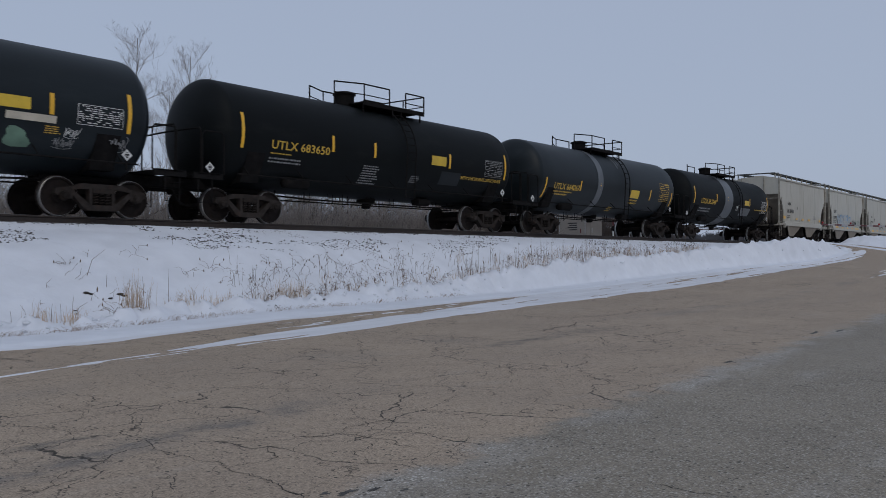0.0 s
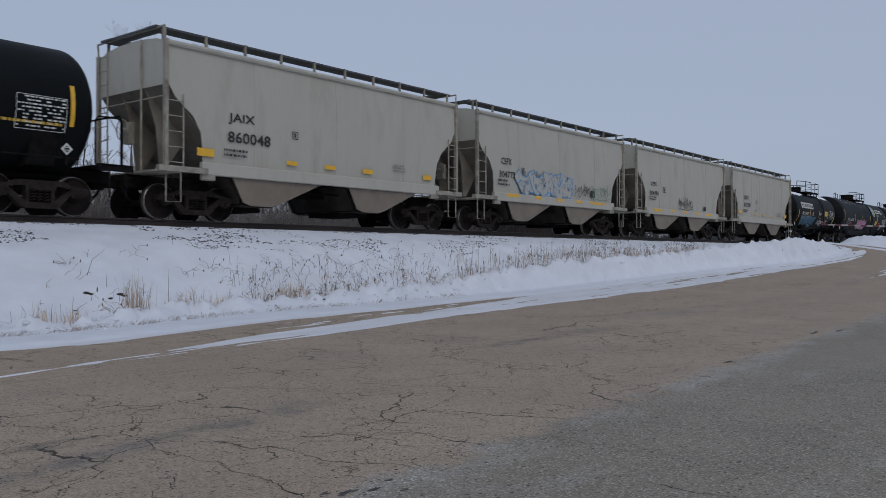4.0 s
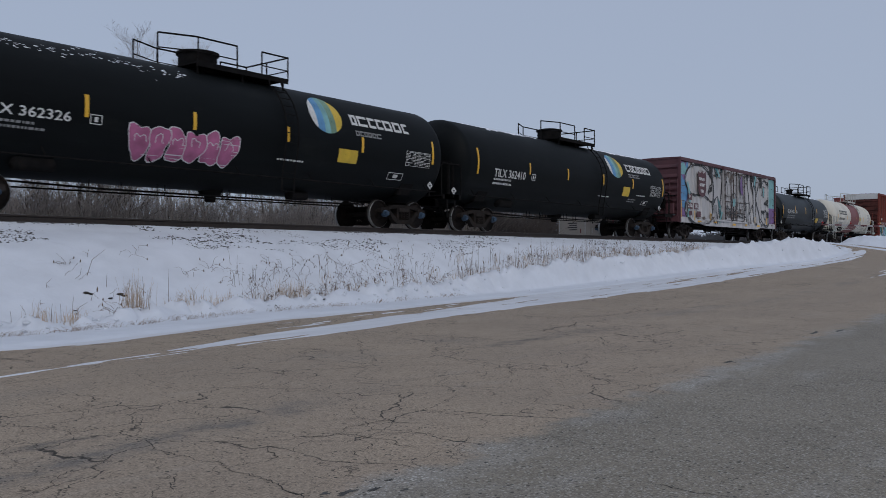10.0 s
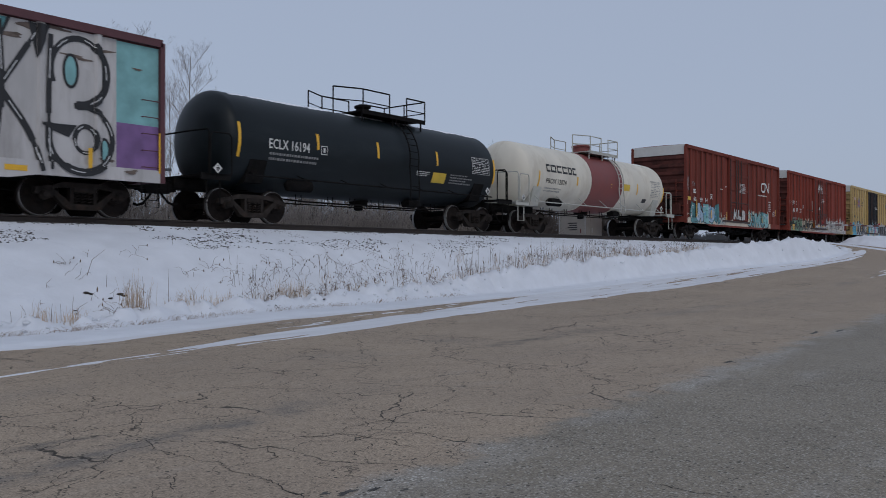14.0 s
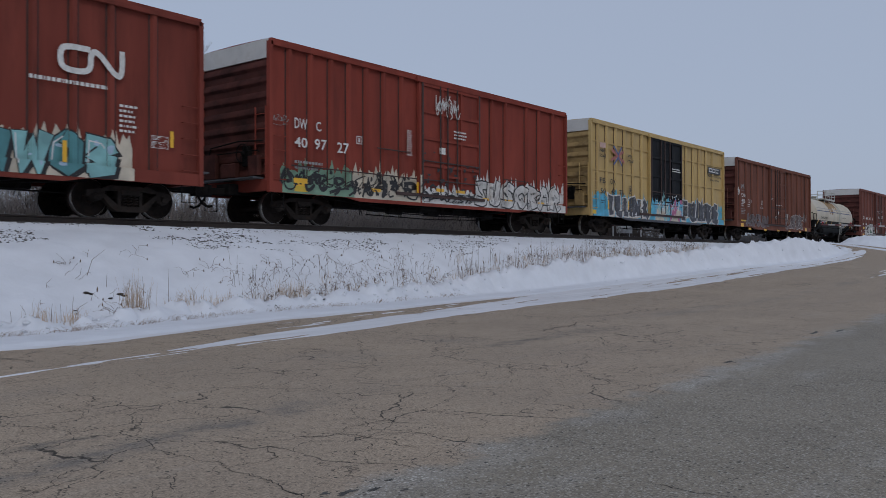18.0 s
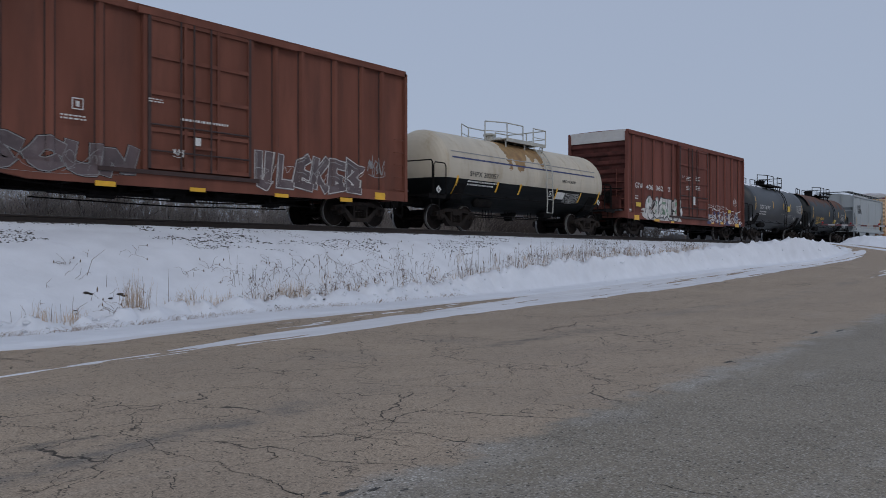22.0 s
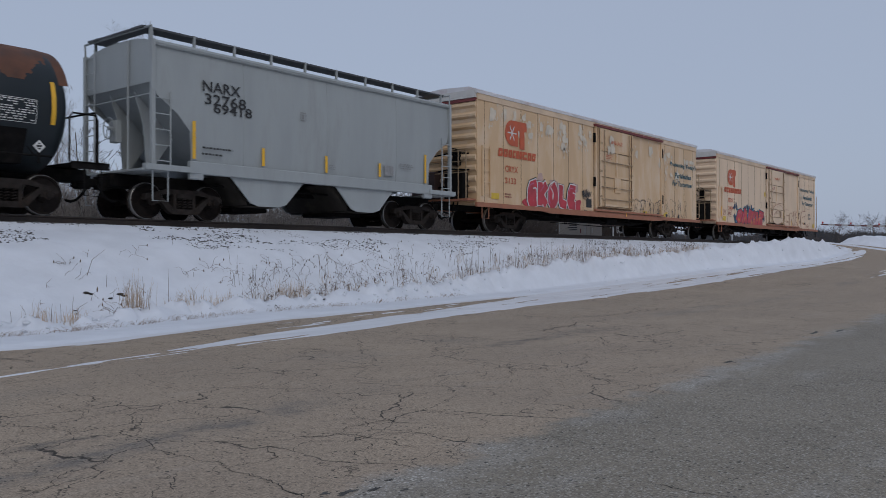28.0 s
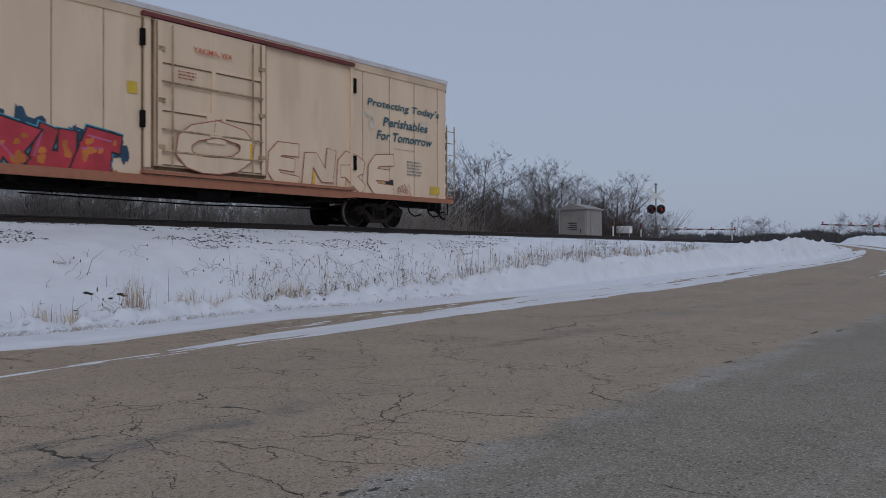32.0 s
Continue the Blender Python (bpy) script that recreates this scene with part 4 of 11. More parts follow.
def cut(poly, ax, v, keep):
    """The part of an outline on one side of a straight line."""
    out = []
    n = len(poly)
    for i in range(n):
        p, q = poly[i], poly[(i + 1) % n]
        a, b = (p[ax] - v) * keep, (q[ax] - v) * keep
        if a >= 0:
            out.append(p)
        if (a > 0 > b) or (a < 0 < b):
            t = a / (a - b)
            out.append(tuple(u + (w - u) * t for u, w in zip(p, q)))
    return out


def lay(car, name, shapes, material, surf, lift, label=""):
    """Spray paint that follows the posts and sill of a boxcar's side."""
    if car.name not in SKIN:
        if car.name.startswith("refrigerator"):
            shapes = [q for q in (cut([p if len(p) > 2 else (p[0], p[1], 0.0) for p in sh], 1, 0.88, 1) for sh in shapes) if len(q) > 2]
        return paint(car, name, shapes, material, surf, lift, label)
    xs, prof, foot, far = SKIN[car.name]
    out = []
    for sh in shapes:
        sh = [q if len(q) > 2 else (q[0], q[1], 0.0) for q in sh]
        sh = cut(cut(cut(sh, 1, foot, 1), 0, -far, 1), 0, far, -1)
        if len(sh) < 3:
            continue
        lo, hi = min(q[0] for q in sh), max(q[0] for q in sh)
        stops = [lo] + [x for x in xs if lo < x < hi] + [hi]
        for a, b in zip(stops, stops[1:]):
            piece = cut(cut(sh, 0, a, 1), 0, b, -1)
            for z, up in ((1.14, 1), (1.14, -1)):
                q = cut(piece, 1, z, up)
                if len(q) < 3 or b - a < 1e-5:
                    continue
                m = (a + b) / 2
                ya, yb = (prof(a + 1e-4), prof(b - 1e-4)) if up > 0 else (1.6, 1.6)
                out.append([(x, z2, e + ya + (yb - ya) * (x - a) / (b - a)) for x, z2, e in q])
    if not out:
        return None
    return paint(car, name, out, material, flat_side(0.0), lift, label)


def spray_band(car, x0, x1, z0, z1, material, surf, seed):
    """A cloud of spray along the foot of a car, with a spiky upper edge."""
    rnd = random.Random(seed)
    sh = []
    x = x0
    while x < x1:
        w = rnd.uniform(0.12, 0.3)
        h0, h1, h2 = (z0 + (z1 - z0) * rnd.uniform(0.55, 0.85) for _ in range(3))
        sh.append([(x, z0), (x + w, z0), (x + w, h1), (x + w * 0.5, h2 + (z1 - z0) * rnd.uniform(0.05, 0.35)), (x, h0)])
        x += w * 0.96
    lay(car, "spray_cloud", sh, material, surf, 0.0015, "cloud of spray paint along the foot")


def box_skin(car, posts, door, post_w, half_len, foot, yd=1.68):
    xs = {door[0] - 0.06, door[1] + 0.06}
    for x in posts:
        xs.update((x - post_w, x - post_w / 2, x + post_w / 2, x + post_w))
    for s in (-1, 1):
        xs.add(s * (half_len - 0.06))

    def prof(x):
        if door[0] - 0.06 < x < door[1] + 0.06:
            return yd
        if abs(x) > half_len - 0.06:
            return 1.6
        for c in posts:
            d = abs(x - c)
            if d < post_w:
                return 1.52 + 0.075 * min(1.0, (post_w - d) / (post_w * 0.5))
        return 1.503
    SKIN[car.name] = (sorted(xs), prof, foot, half_len + 0.05)


SECOND = {}


def graffiti(car, x0, x1, z0, z1, fill, line, surf, letters=5, seed=1, halo=None, inner=None, width=0.05):
    """A sprayed piece of interlocking, unreadable swollen forms: halo, line, fill, inner strokes."""
    rnd = random.Random(seed)
    fill = g_silver if fill is g_white else fill
    w = (x1 - x0) / letters
    h = z1 - z0
    sw = min(0.4 * w, 0.34 * h)
    zm = (z0 + z1) / 2
    if halo:
        big = fill is g_red
        for i in range(letters):
            lay(car, "graffiti_halo", [blob(x0 + (i + 0.5) * w, zm, w * 1.15 + (0.25 if big else 0.04), h * (1.0 if big else 0.9) + 0.06, seed * 31 + i, 26, 0.14)], halo, surf, 0.002 + 0.0006 * i)
    base = 0.003 + 0.0006 * letters
    for i in range(letters):
        up = base + 0.0032 * ((i * 3) % letters)
        cx, sd = x0 + i * w, seed * 31 + i
        tilt, lean = rnd.uniform(-0.25, 0.25), rnd.uniform(-0.1, 0.3)
        lines = []
        for sk in SKELETONS[rnd.randrange(len(SKELETONS))]:
            pts = []
            for u, v in sk:
                u, v = u + rnd.uniform(-0.2, 0.2), v + rnd.uniform(-0.14, 0.14)
                v = min(1.0, max(0.0, v + tilt * (u - 0.5)))
                pts.append((cx + w * (-0.02 + 1.04 * u + lean * (v - 0.5)), z0 + sw / 2 + (h - sw) * v))
            lines.append(rounded(pts, 2))
        if fill is g_pink:
            for name, mt, g, lift in (("graffiti_outline", line, width * 0.7, 0), ("graffiti_letter", fill, -width * 0.3, 0.0005)):
                lay(car, name, [blob(cx + w / 2, zm, w * 1.15 + g, h * 0.92 + g, sd, 26, 0.2)], mt, surf, up + lift, "swollen pink graffiti letter" if g < 0 else "")
            b = blob(cx + w / 2, zm, w * 0.55, h * 0.4, sd + 3, 20, 0.3)
            lay(car, "graffiti_stroke", stroke(b[:11], 0.02), line, surf, up + 0.001)
            continue
        if fill is g_red:
            for name, mt, g, lift in (("graffiti_outline", g_cyan if halo is ink_blue else g_white, 1.6 * width, 0), ("graffiti_outline", line, width, 0.0005), ("graffiti_letter", fill, -width, 0.001)):
                lay(car, name, [blob(cx + w / 2, zm, w * 1.02 + g, h * 0.9 + g, sd, 26, 0.24)], mt, surf, up + lift, "swollen red graffiti letter" if g < 0 else "")
            lay(car, "graffiti_shade", [blob(cx + w * 0.5, z0 + h * 0.22, w * 0.8, h * 0.24, sd + 5, 16, 0.2)], inner or line, surf, up + 0.0014)
            sh = stroke(hook(rnd, cx + w * 0.22, zm - h * 0.22, w * 0.5, h * 0.48), width * 0.7) + stroke(hook(rnd, cx + w * 0.3, zm - h * 0.3, w * 0.5, h * 0.3), width * 0.5)
            lay(car, "graffiti_stroke", sh, g_black, surf, up + 0.0018)
            continue
        body = [blob(cx + w * 0.5, zm, w * 0.66, h * 0.6, sd, 18, 0.3)]
        grown = [blob(cx + w * 0.5, zm, w * 0.66 + 2 * width, h * 0.6 + 2 * width, sd, 18, 0.3)]
        lay(car, "graffiti_outline", grown + [q for l in lines for q in stroke(l, sw + 1.6 * width)], line, surf, up)
        lay(car, "graffiti_letter", body + [q for l in lines for q in stroke(l, sw)], fill, surf, up + 0.0012 + 0.0016, "sprayed graffiti letter")
        spots = [blob(cx + rnd.random() * w, z0 + h * rnd.uniform(0.12, 0.88), rnd.uniform(0.08, 0.22) * w, rnd.uniform(0.06, 0.2) * h, sd + j, 10, 0.25) for j in range(9)]
        lay(car, "graffiti_shade", spots, SECOND.get(fill.name) or ink_grey, surf, up + 0.0048)
        sh = []
        for l in lines:
            mid = [(x + sw * 0.3 * math.sin(3 * z), z + sw * 0.15) for x, z in l[: max(2, len(l) * 2 // 3)]]
            sh += stroke(mid, max(0.015, width * 0.5))
        for _ in range(4):
            px, pz = cx + rnd.random() * w, z0 + rnd.random() * h
            sh += stroke(rounded([(px, pz), (px + rnd.uniform(-0.3, 0.3) * w, pz + rnd.uniform(-0.3, 0.3) * h), (px + rnd.uniform(-0.5, 0.5) * w, pz + rnd.uniform(-0.3, 0.3) * h)]), max(0.015, width * 0.6))
        sh = [q for q in sh if z0 - 0.05 < q[0][1] < z1 + 0.05]
        lay(car, "graffiti_stroke", sh, inner or line, surf, up + 0.0052)


HOOKS = (
    ((0.0, 0.2), (0.25, 1.0), (0.45, 0.1), (0.6, 0.8), (0.85, 0.35), (1.0, 0.6)),
    ((0.1, 0.85), (0.9, 0.7), (0.15, 0.4), (0.95, 0.15), (0.4, 0.0)),
    ((0.5, 0.5), (0.8, 0.6), (0.6, 0.9), (0.1, 0.7), (0.15, 0.15), (0.8, 0.0), (1.1, 0.45)),
    ((0.0, 0.0), (0.5, 0.4), (0.2, 0.9), (0.0, 0.6), (0.6, 0.2), (1.1, 0.9)),
    ((0.2, 1.0), (0.3, 0.1), (0.6, 0.0), (0.75, 0.5), (0.4, 0.45), (1.0, 0.95)),
    ((0.0, 0.7), (0.4, 0.75), (0.3, 0.2), (0.5, 0.25), (0.6, 0.9), (0.8, 0.1), (1.0, 0.2)),
)


def hook(rnd, x, z, w, h):
    lean = rnd.uniform(-0.1, 0.35)
    pts = [(x + w * (u * 1.3 - 0.15 + lean * (v - 0.5) + rnd.uniform(-0.13, 0.13)), z + h * (v + rnd.uniform(-0.12, 0.12))) for u, v in HOOKS[rnd.randrange(len(HOOKS))]]
    return rounded(pts, 2)


def scrawl(car, x0, x1, z0, z1, material, surf, loops=5, seed=1, width=0.03):
    """A quick tag: thin hooked strokes, unreadable."""
    rnd = random.Random(seed)
    sh = []
    w, h = (x1 - x0) / loops, z1 - z0
    width = min(width * 0.75, 0.034)
    for i in range(loops):
        top, low = rnd.uniform(0.75, 1.0), rnd.uniform(0.0, 0.25)
        sh += stroke(hook(rnd, x0 + w * i, z0 + h * low, w, h * (top - low)), width * rnd.uniform(0.7, 1.1))
        if rnd.random() < 0.5:
            sh += stroke(hook(rnd, x0 + w * (i + 0.3), z0 + h * rnd.uniform(0.1, 0.4), w * 0.6, h * 0.5), width * rnd.uniform(0.6, 0.9))
    if rnd.random() < 0.5:
        sh += stroke(rounded([(x0, z0 + 0.1 * h), ((x0 + x1) / 2, z0 - 0.05 * h), (x1, z0 + 0.12 * h)], 2), width * 0.7)
    lay(car, "graffiti_scrawl", sh, material, surf, 0.012, "scrawled graffiti tag")


def throw_up(car, x0, x1, z0, z1, material, surf, letters=5, seed=1, width=0.085):
    """Bubble letters in outline: swelling lines, thick at the left, with curls inside."""
    rnd = random.Random(seed)
    w, h = (x1 - x0) / letters, z1 - z0
    sh = []
    for i in range(letters):
        b = blob(x0 + w * (i + 0.5), z0 + h * rnd.uniform(0.45, 0.55), w * rnd.uniform(1.0, 1.25), h * rnd.uniform(0.8, 1.0), seed * 7 + i, 26, 0.22)
        k = rnd.randrange(26)
        b = (b[k:] + b[:k])[: rnd.randrange(17, 25)]
        sh += stroke(b[:9], width) + stroke(b[8:], width * 0.55)
        for _ in range(3):
            px, pz = x0 + w * (i + rnd.uniform(0.2, 0.8)), z0 + h * rnd.uniform(0.25, 0.75)
            sh += stroke(rounded([(px, pz), (px + rnd.uniform(0.05, 0.25) * w, pz + 0.15 * h), (px + rnd.uniform(-0.1, 0.3) * w, pz - 0.2 * h)]), width * rnd.uniform(0.4, 0.9))
        if i % 2:
            px = x0 + w * (i + 0.6)
            sh.append(blob(px, z0 + 0.2 * h, w * 0.3, h * 0.22, seed + i, 12, 0.3))
    lay(car, "graffiti_outline", sh, material, surf, 0.012, "black bubble-letter graffiti outline")


# broad letter-like forms for sprayed pieces, in a unit square
FORMS = {}
FORMS["A"] = (((0.0, 0.0), (0.42, 1.0), (0.62, 1.0), (1.0, 0.0)), ((0.22, 0.34), (0.8, 0.34)))
FORMS["B"] = (((0.08, 0.0), (0.08, 1.0), (0.75, 0.97), (0.9, 0.76), (0.3, 0.54), (0.95, 0.4), (0.95, 0.12), (0.08, 0.0)),)
FORMS["C"] = (((1.0, 0.82), (0.6, 1.0), (0.1, 0.75), (0.08, 0.25), (0.5, 0.0), (1.0, 0.18)),)
FORMS["E"] = (((0.95, 1.0), (0.1, 0.95), (0.1, 0.05), (1.0, 0.0)), ((0.1, 0.52), (0.8, 0.52)))
FORMS["F"] = (((0.95, 0.95), (0.12, 1.0), (0.18, 0.0)), ((0.15, 0.52), (0.8, 0.5)))
FORMS["G"] = (((0.95, 0.85), (0.5, 1.0), (0.05, 0.7), (0.08, 0.15), (0.55, 0.0), (0.92, 0.12), (0.9, 0.45), (0.55, 0.45)),)
FORMS["I"] = (((0.5, 1.0), (0.42, 0.0)),)
FORMS["K"] = (((0.1, 1.0), (0.12, 0.0)), ((0.95, 1.0), (0.25, 0.5), (1.0, 0.0)))
FORMS["L"] = (((0.12, 1.0), (0.1, 0.08), (1.0, 0.02)),)
FORMS["M"] = (((0.0, 0.0), (0.12, 1.0), (0.5, 0.3), (0.88, 1.0), (1.0, 0.0)),)
FORMS["N"] = (((0.05, 0.0), (0.08, 1.0), (0.9, 0.02), (0.95, 1.0)),)
FORMS["O"] = (((0.5, 1.0), (0.05, 0.78), (0.08, 0.2), (0.5, 0.0), (0.93, 0.22), (0.95, 0.78), (0.5, 1.0)),)
FORMS["R"] = (((0.1, 0.0), (0.1, 1.0), (0.9, 0.86), (0.85, 0.56), (0.15, 0.48)), ((0.35, 0.5), (1.0, 0.0)))
FORMS["S"] = (((0.95, 0.88), (0.35, 1.0), (0.05, 0.72), (0.9, 0.36), (0.7, 0.02), (0.02, 0.1)),)
FORMS["U"] = (((0.05, 1.0), (0.1, 0.15), (0.5, 0.0), (0.9, 0.15), (0.95, 1.0)),)
FORMS["W"] = (((0.0, 1.0), (0.2, 0.0), (0.5, 0.62), (0.78, 0.0), (1.0, 1.0)),)


def block_piece(car, forms, x0, x1, z0, z1, fills, line, surf, seed, width=0.045, thick=0.33, soft=0, outer=None, shine=None, dots=None, lean=0.1, shadow=None, wild=0.04):
    """A sprayed piece of broad upright forms: outer glow, line, fill, shine and dots."""
    rnd = random.Random(seed)
    n = len(forms)
    w, h = (x1 - x0) / n, z1 - z0
    sw = thick * min(w, 0.75 * h)
    cells = []
    for i, f in enumerate(forms):
        ww = w * rnd.uniform(0.9, 1.02) - sw * 0.8
        ax = x0 + w * i + sw * 0.45
        tall_by, drop, tilt = rnd.uniform(0.92, 1.0), rnd.uniform(0.0, 0.06), rnd.uniform(-0.06, 0.06)
        lines = []
        for sk in FORMS[f]:
            pts = [(ax + ww * (u + lean * (v - 0.5) + rnd.uniform(-wild, wild)), z0 + sw / 2 + (h - sw) * min(1.0, max(0.0, drop + v * (tall_by - drop) + tilt * (u - 0.5) + rnd.uniform(-wild, wild) * 0.8))) for u, v in sk]
            lines.append(rounded(pts, soft) if soft else pts)
        cells.append(lines)
    if outer:
        lay(car, "graffiti_halo", [q for c in cells for l in c for q in stroke(l, sw + 3.4 * width)], outer, surf, 0.0025)
    if shadow:
        lay(car, "graffiti_shade", [q for c in cells for l in c for q in stroke([(a + 0.07, b - 0.06) for a, b in l], sw + 2 * width)], shadow, surf, 0.0042)
    for i, lines in enumerate(cells):
        up = 0.006 + 0.0034 * ((i * 2) % n)
        lay(car, "graffiti_outline", [q for l in lines for q in stroke(l, sw + 2 * width)], line, surf, up)
        lay(car, "graffiti_letter", [q for l in lines for q in stroke(l, sw)], fills[i % len(fills)], surf, up + 0.0012, "broad sprayed graffiti letter")
        if shine:
            lay(car, "graffiti_stroke", [q for l in lines for q in stroke([(a - sw * 0.28, b + sw * 0.1) for a, b in l[: max(2, len(l) // 2)]], sw * 0.1)], shine, surf, up + 0.0028)
        if dots:
            spots = []
            for l in lines:
                for _ in range(4):
                    j = rnd.randrange(len(l) - 1)
                    t = rnd.random()
                    spots.append(blob(l[j][0] + (l[j + 1][0] - l[j][0]) * t + rnd.uniform(-0.2, 0.2) * sw, l[j][1] + (l[j + 1][1] - l[j][1]) * t, sw * rnd.uniform(0.2, 0.6), sw * rnd.uniform(0.2, 0.7), rnd.randrange(999), 10, 0.2))
            lay(car, "graffiti_shade", spots, dots, surf, up + 0.0022)


def wild_lines(car, x0, x1, z0, z1, ground, line, surf, n, seed, width=0.05):
    """A pale sprayed ground with tangled dark lines, thick and thin."""
    rnd = random.Random(seed)
    spray_band(car, x0, x1, z0, z1 + 0.15, ground, surf, seed)
    sh = []
    w, h = (x1 - x0) / n, z1 - z0
    for i in range(n):
        a = x0 + w * i
        for _ in range(3):
            l = hook(rnd, a + rnd.uniform(-0.1, 0.2) * w, z0 + h * rnd.uniform(0.0, 0.35), w * rnd.uniform(0.5, 1.0), h * rnd.uniform(0.45, 0.7))
            m = len(l) // 2
            sh += stroke(l[: m + 1], width * rnd.uniform(0.8, 1.6)) + stroke(l[m:], width * rnd.uniform(0.35, 0.8))
        for _ in range(2):
            sh.append(blob(a + w * rnd.random(), z0 + h * rnd.uniform(0.15, 0.85), w * rnd.uniform(0.1, 0.25), h * rnd.uniform(0.08, 0.2), rnd.randrange(999), 12, 0.3))
    sh = [q for q in sh if min(p[1] for p in q) > z0 - 0.02 and max(p[1] for p in q) < z1 + 0.1]
    lay(car, "graffiti_outline", sh, line, surf, 0.012, "tangled dark graffiti lines")


def splatter(car, x0, x1, z0, z1, n, material, surf, seed, size=0.12):
    """Splashes and drips of paint."""
    rnd = random.Random(seed)
    sh = [blob(rnd.uniform(x0, x1), z0 + (z1 - z0) * rnd.random() ** 1.6, size * rnd.uniform(0.3, 1.6), size * rnd.uniform(0.3, 1.8), rnd.randrange(9999), 12, 0.35) for _ in range(n)]
    lay(car, "spray_cloud", sh, material, surf, 0.0022)


# ---- tank cars ----
def tank_shell_kit(L, r, zc, dish=0.42, split=None):
    k = Kit()
    prof = []
    n = 10
    for i in range(n + 1):
        a = math.pi / 2 * i / n
        prof.append((-L + dish * r * (1 - math.sin(a)) if i else -L + dish * r, r * math.cos(a) if i else r))
    prof = [(-L + dish * r * (1 - math.sin(math.pi / 2 * (1 - i / n))), max(r * math.cos(math.pi / 2 * (1 - i / n)), 0.0001 if i == 0 else 0)) for i in range(n + 1)]
    xs = [prof[-1][0] + (-2 * prof[-1][0]) * i / 14 for i in range(1, 14)]
    full = prof + [(x, r) for x in xs] + [(-h, q) for h, q in reversed(prof)]
    k.lathe(full, 0, 56, (0, 0, zc))
    if split is not None:
        # cut every face at the line between the two paints
        faces, k.f, k.m = k.f, [], []
        for f in faces:
            for side in (1, -1):
                q = cut([k.v[i] for i in f], 2, split, side)
                if len(q) > 2:
                    o = len(k.v)
                    k.v.extend(q)
                    k.f.append(tuple(range(o, o + len(q))))
                    k.m.append(0 if side > 0 else 1)
    return k


def arc_band(x0, x1, r, zc, a0=0, a1=360, n=56, lift=0.012):
    """A sheet that wraps a tank between two angles (0 is up, 90 the near side)."""
    k = Kit()
    vs, fs = [], []
    for i in range(n + 1):
        a = radians(a0 + (a1 - a0) * i / n)
        for x, q in ((x0, r), (x0, r + lift), (x1, r + lift), (x1, r)):
            vs.append((x, -q * math.sin(a), zc + q * math.cos(a)))
    for i in range(n):
        for j in range(3):
            fs.append((i * 4 + j, (i + 1) * 4 + j, (i + 1) * 4 + j + 1, i * 4 + j + 1))
    return k.add(vs, fs)


def snow_cap(car, x0, x1, r, zc, seed, a0=-45, a1=38, thr=0.0):
    k = Kit()
    nx, na = int((x1 - x0) / 0.07), 30
    for i in range(nx + 1):
        x = x0 + (x1 - x0) * i / nx
        for j in range(na + 1):
            t = j / na
            a = radians(a0 + (a1 - a0) * t)
            side = 1 - abs(2 * t - 1) ** 3
            ends = smooth(0, 0.5, x - x0) * smooth(0, 0.5, x1 - x)
            h = 0.03 * (side * 1.3 * ends - 0.55 + 0.9 * noise.fractal(Vector((x * 1.3, j * 0.12, seed)), 1.0, 2.0, 4) + 0.55 * noise.noise(Vector((x * 6, j * 0.9, seed))) - 0.1 + thr)
            q = r + max(-0.03, min(0.025, h))
            k.v.append((x, -q * math.sin(a), zc + q * math.cos(a)))
    for i in range(nx):
        for j in range(na):
            o = i * (na + 1) + j
            k.f.append((o, o + 1, o + na + 2, o + na + 1))
            k.m.append(0)
    part("snow_cover", k, snow_crust, car, "patchy crust of snow")


def railing(car, pts, top, low, posts, material, name="railing"):
    """Top rail through pts with posts; the lower rail follows below it."""
    body = pipe(name, [(x, y, top) for x, y in pts], 0.024, material, car)
    if low:
        pipe("mid_rail", [(x, y, low) for x, y in pts], 0.017, material, body)
    for x, y, z in posts:
        rod("post", (x, y, z), (x, y, top), 0.024, material, body)
    return body


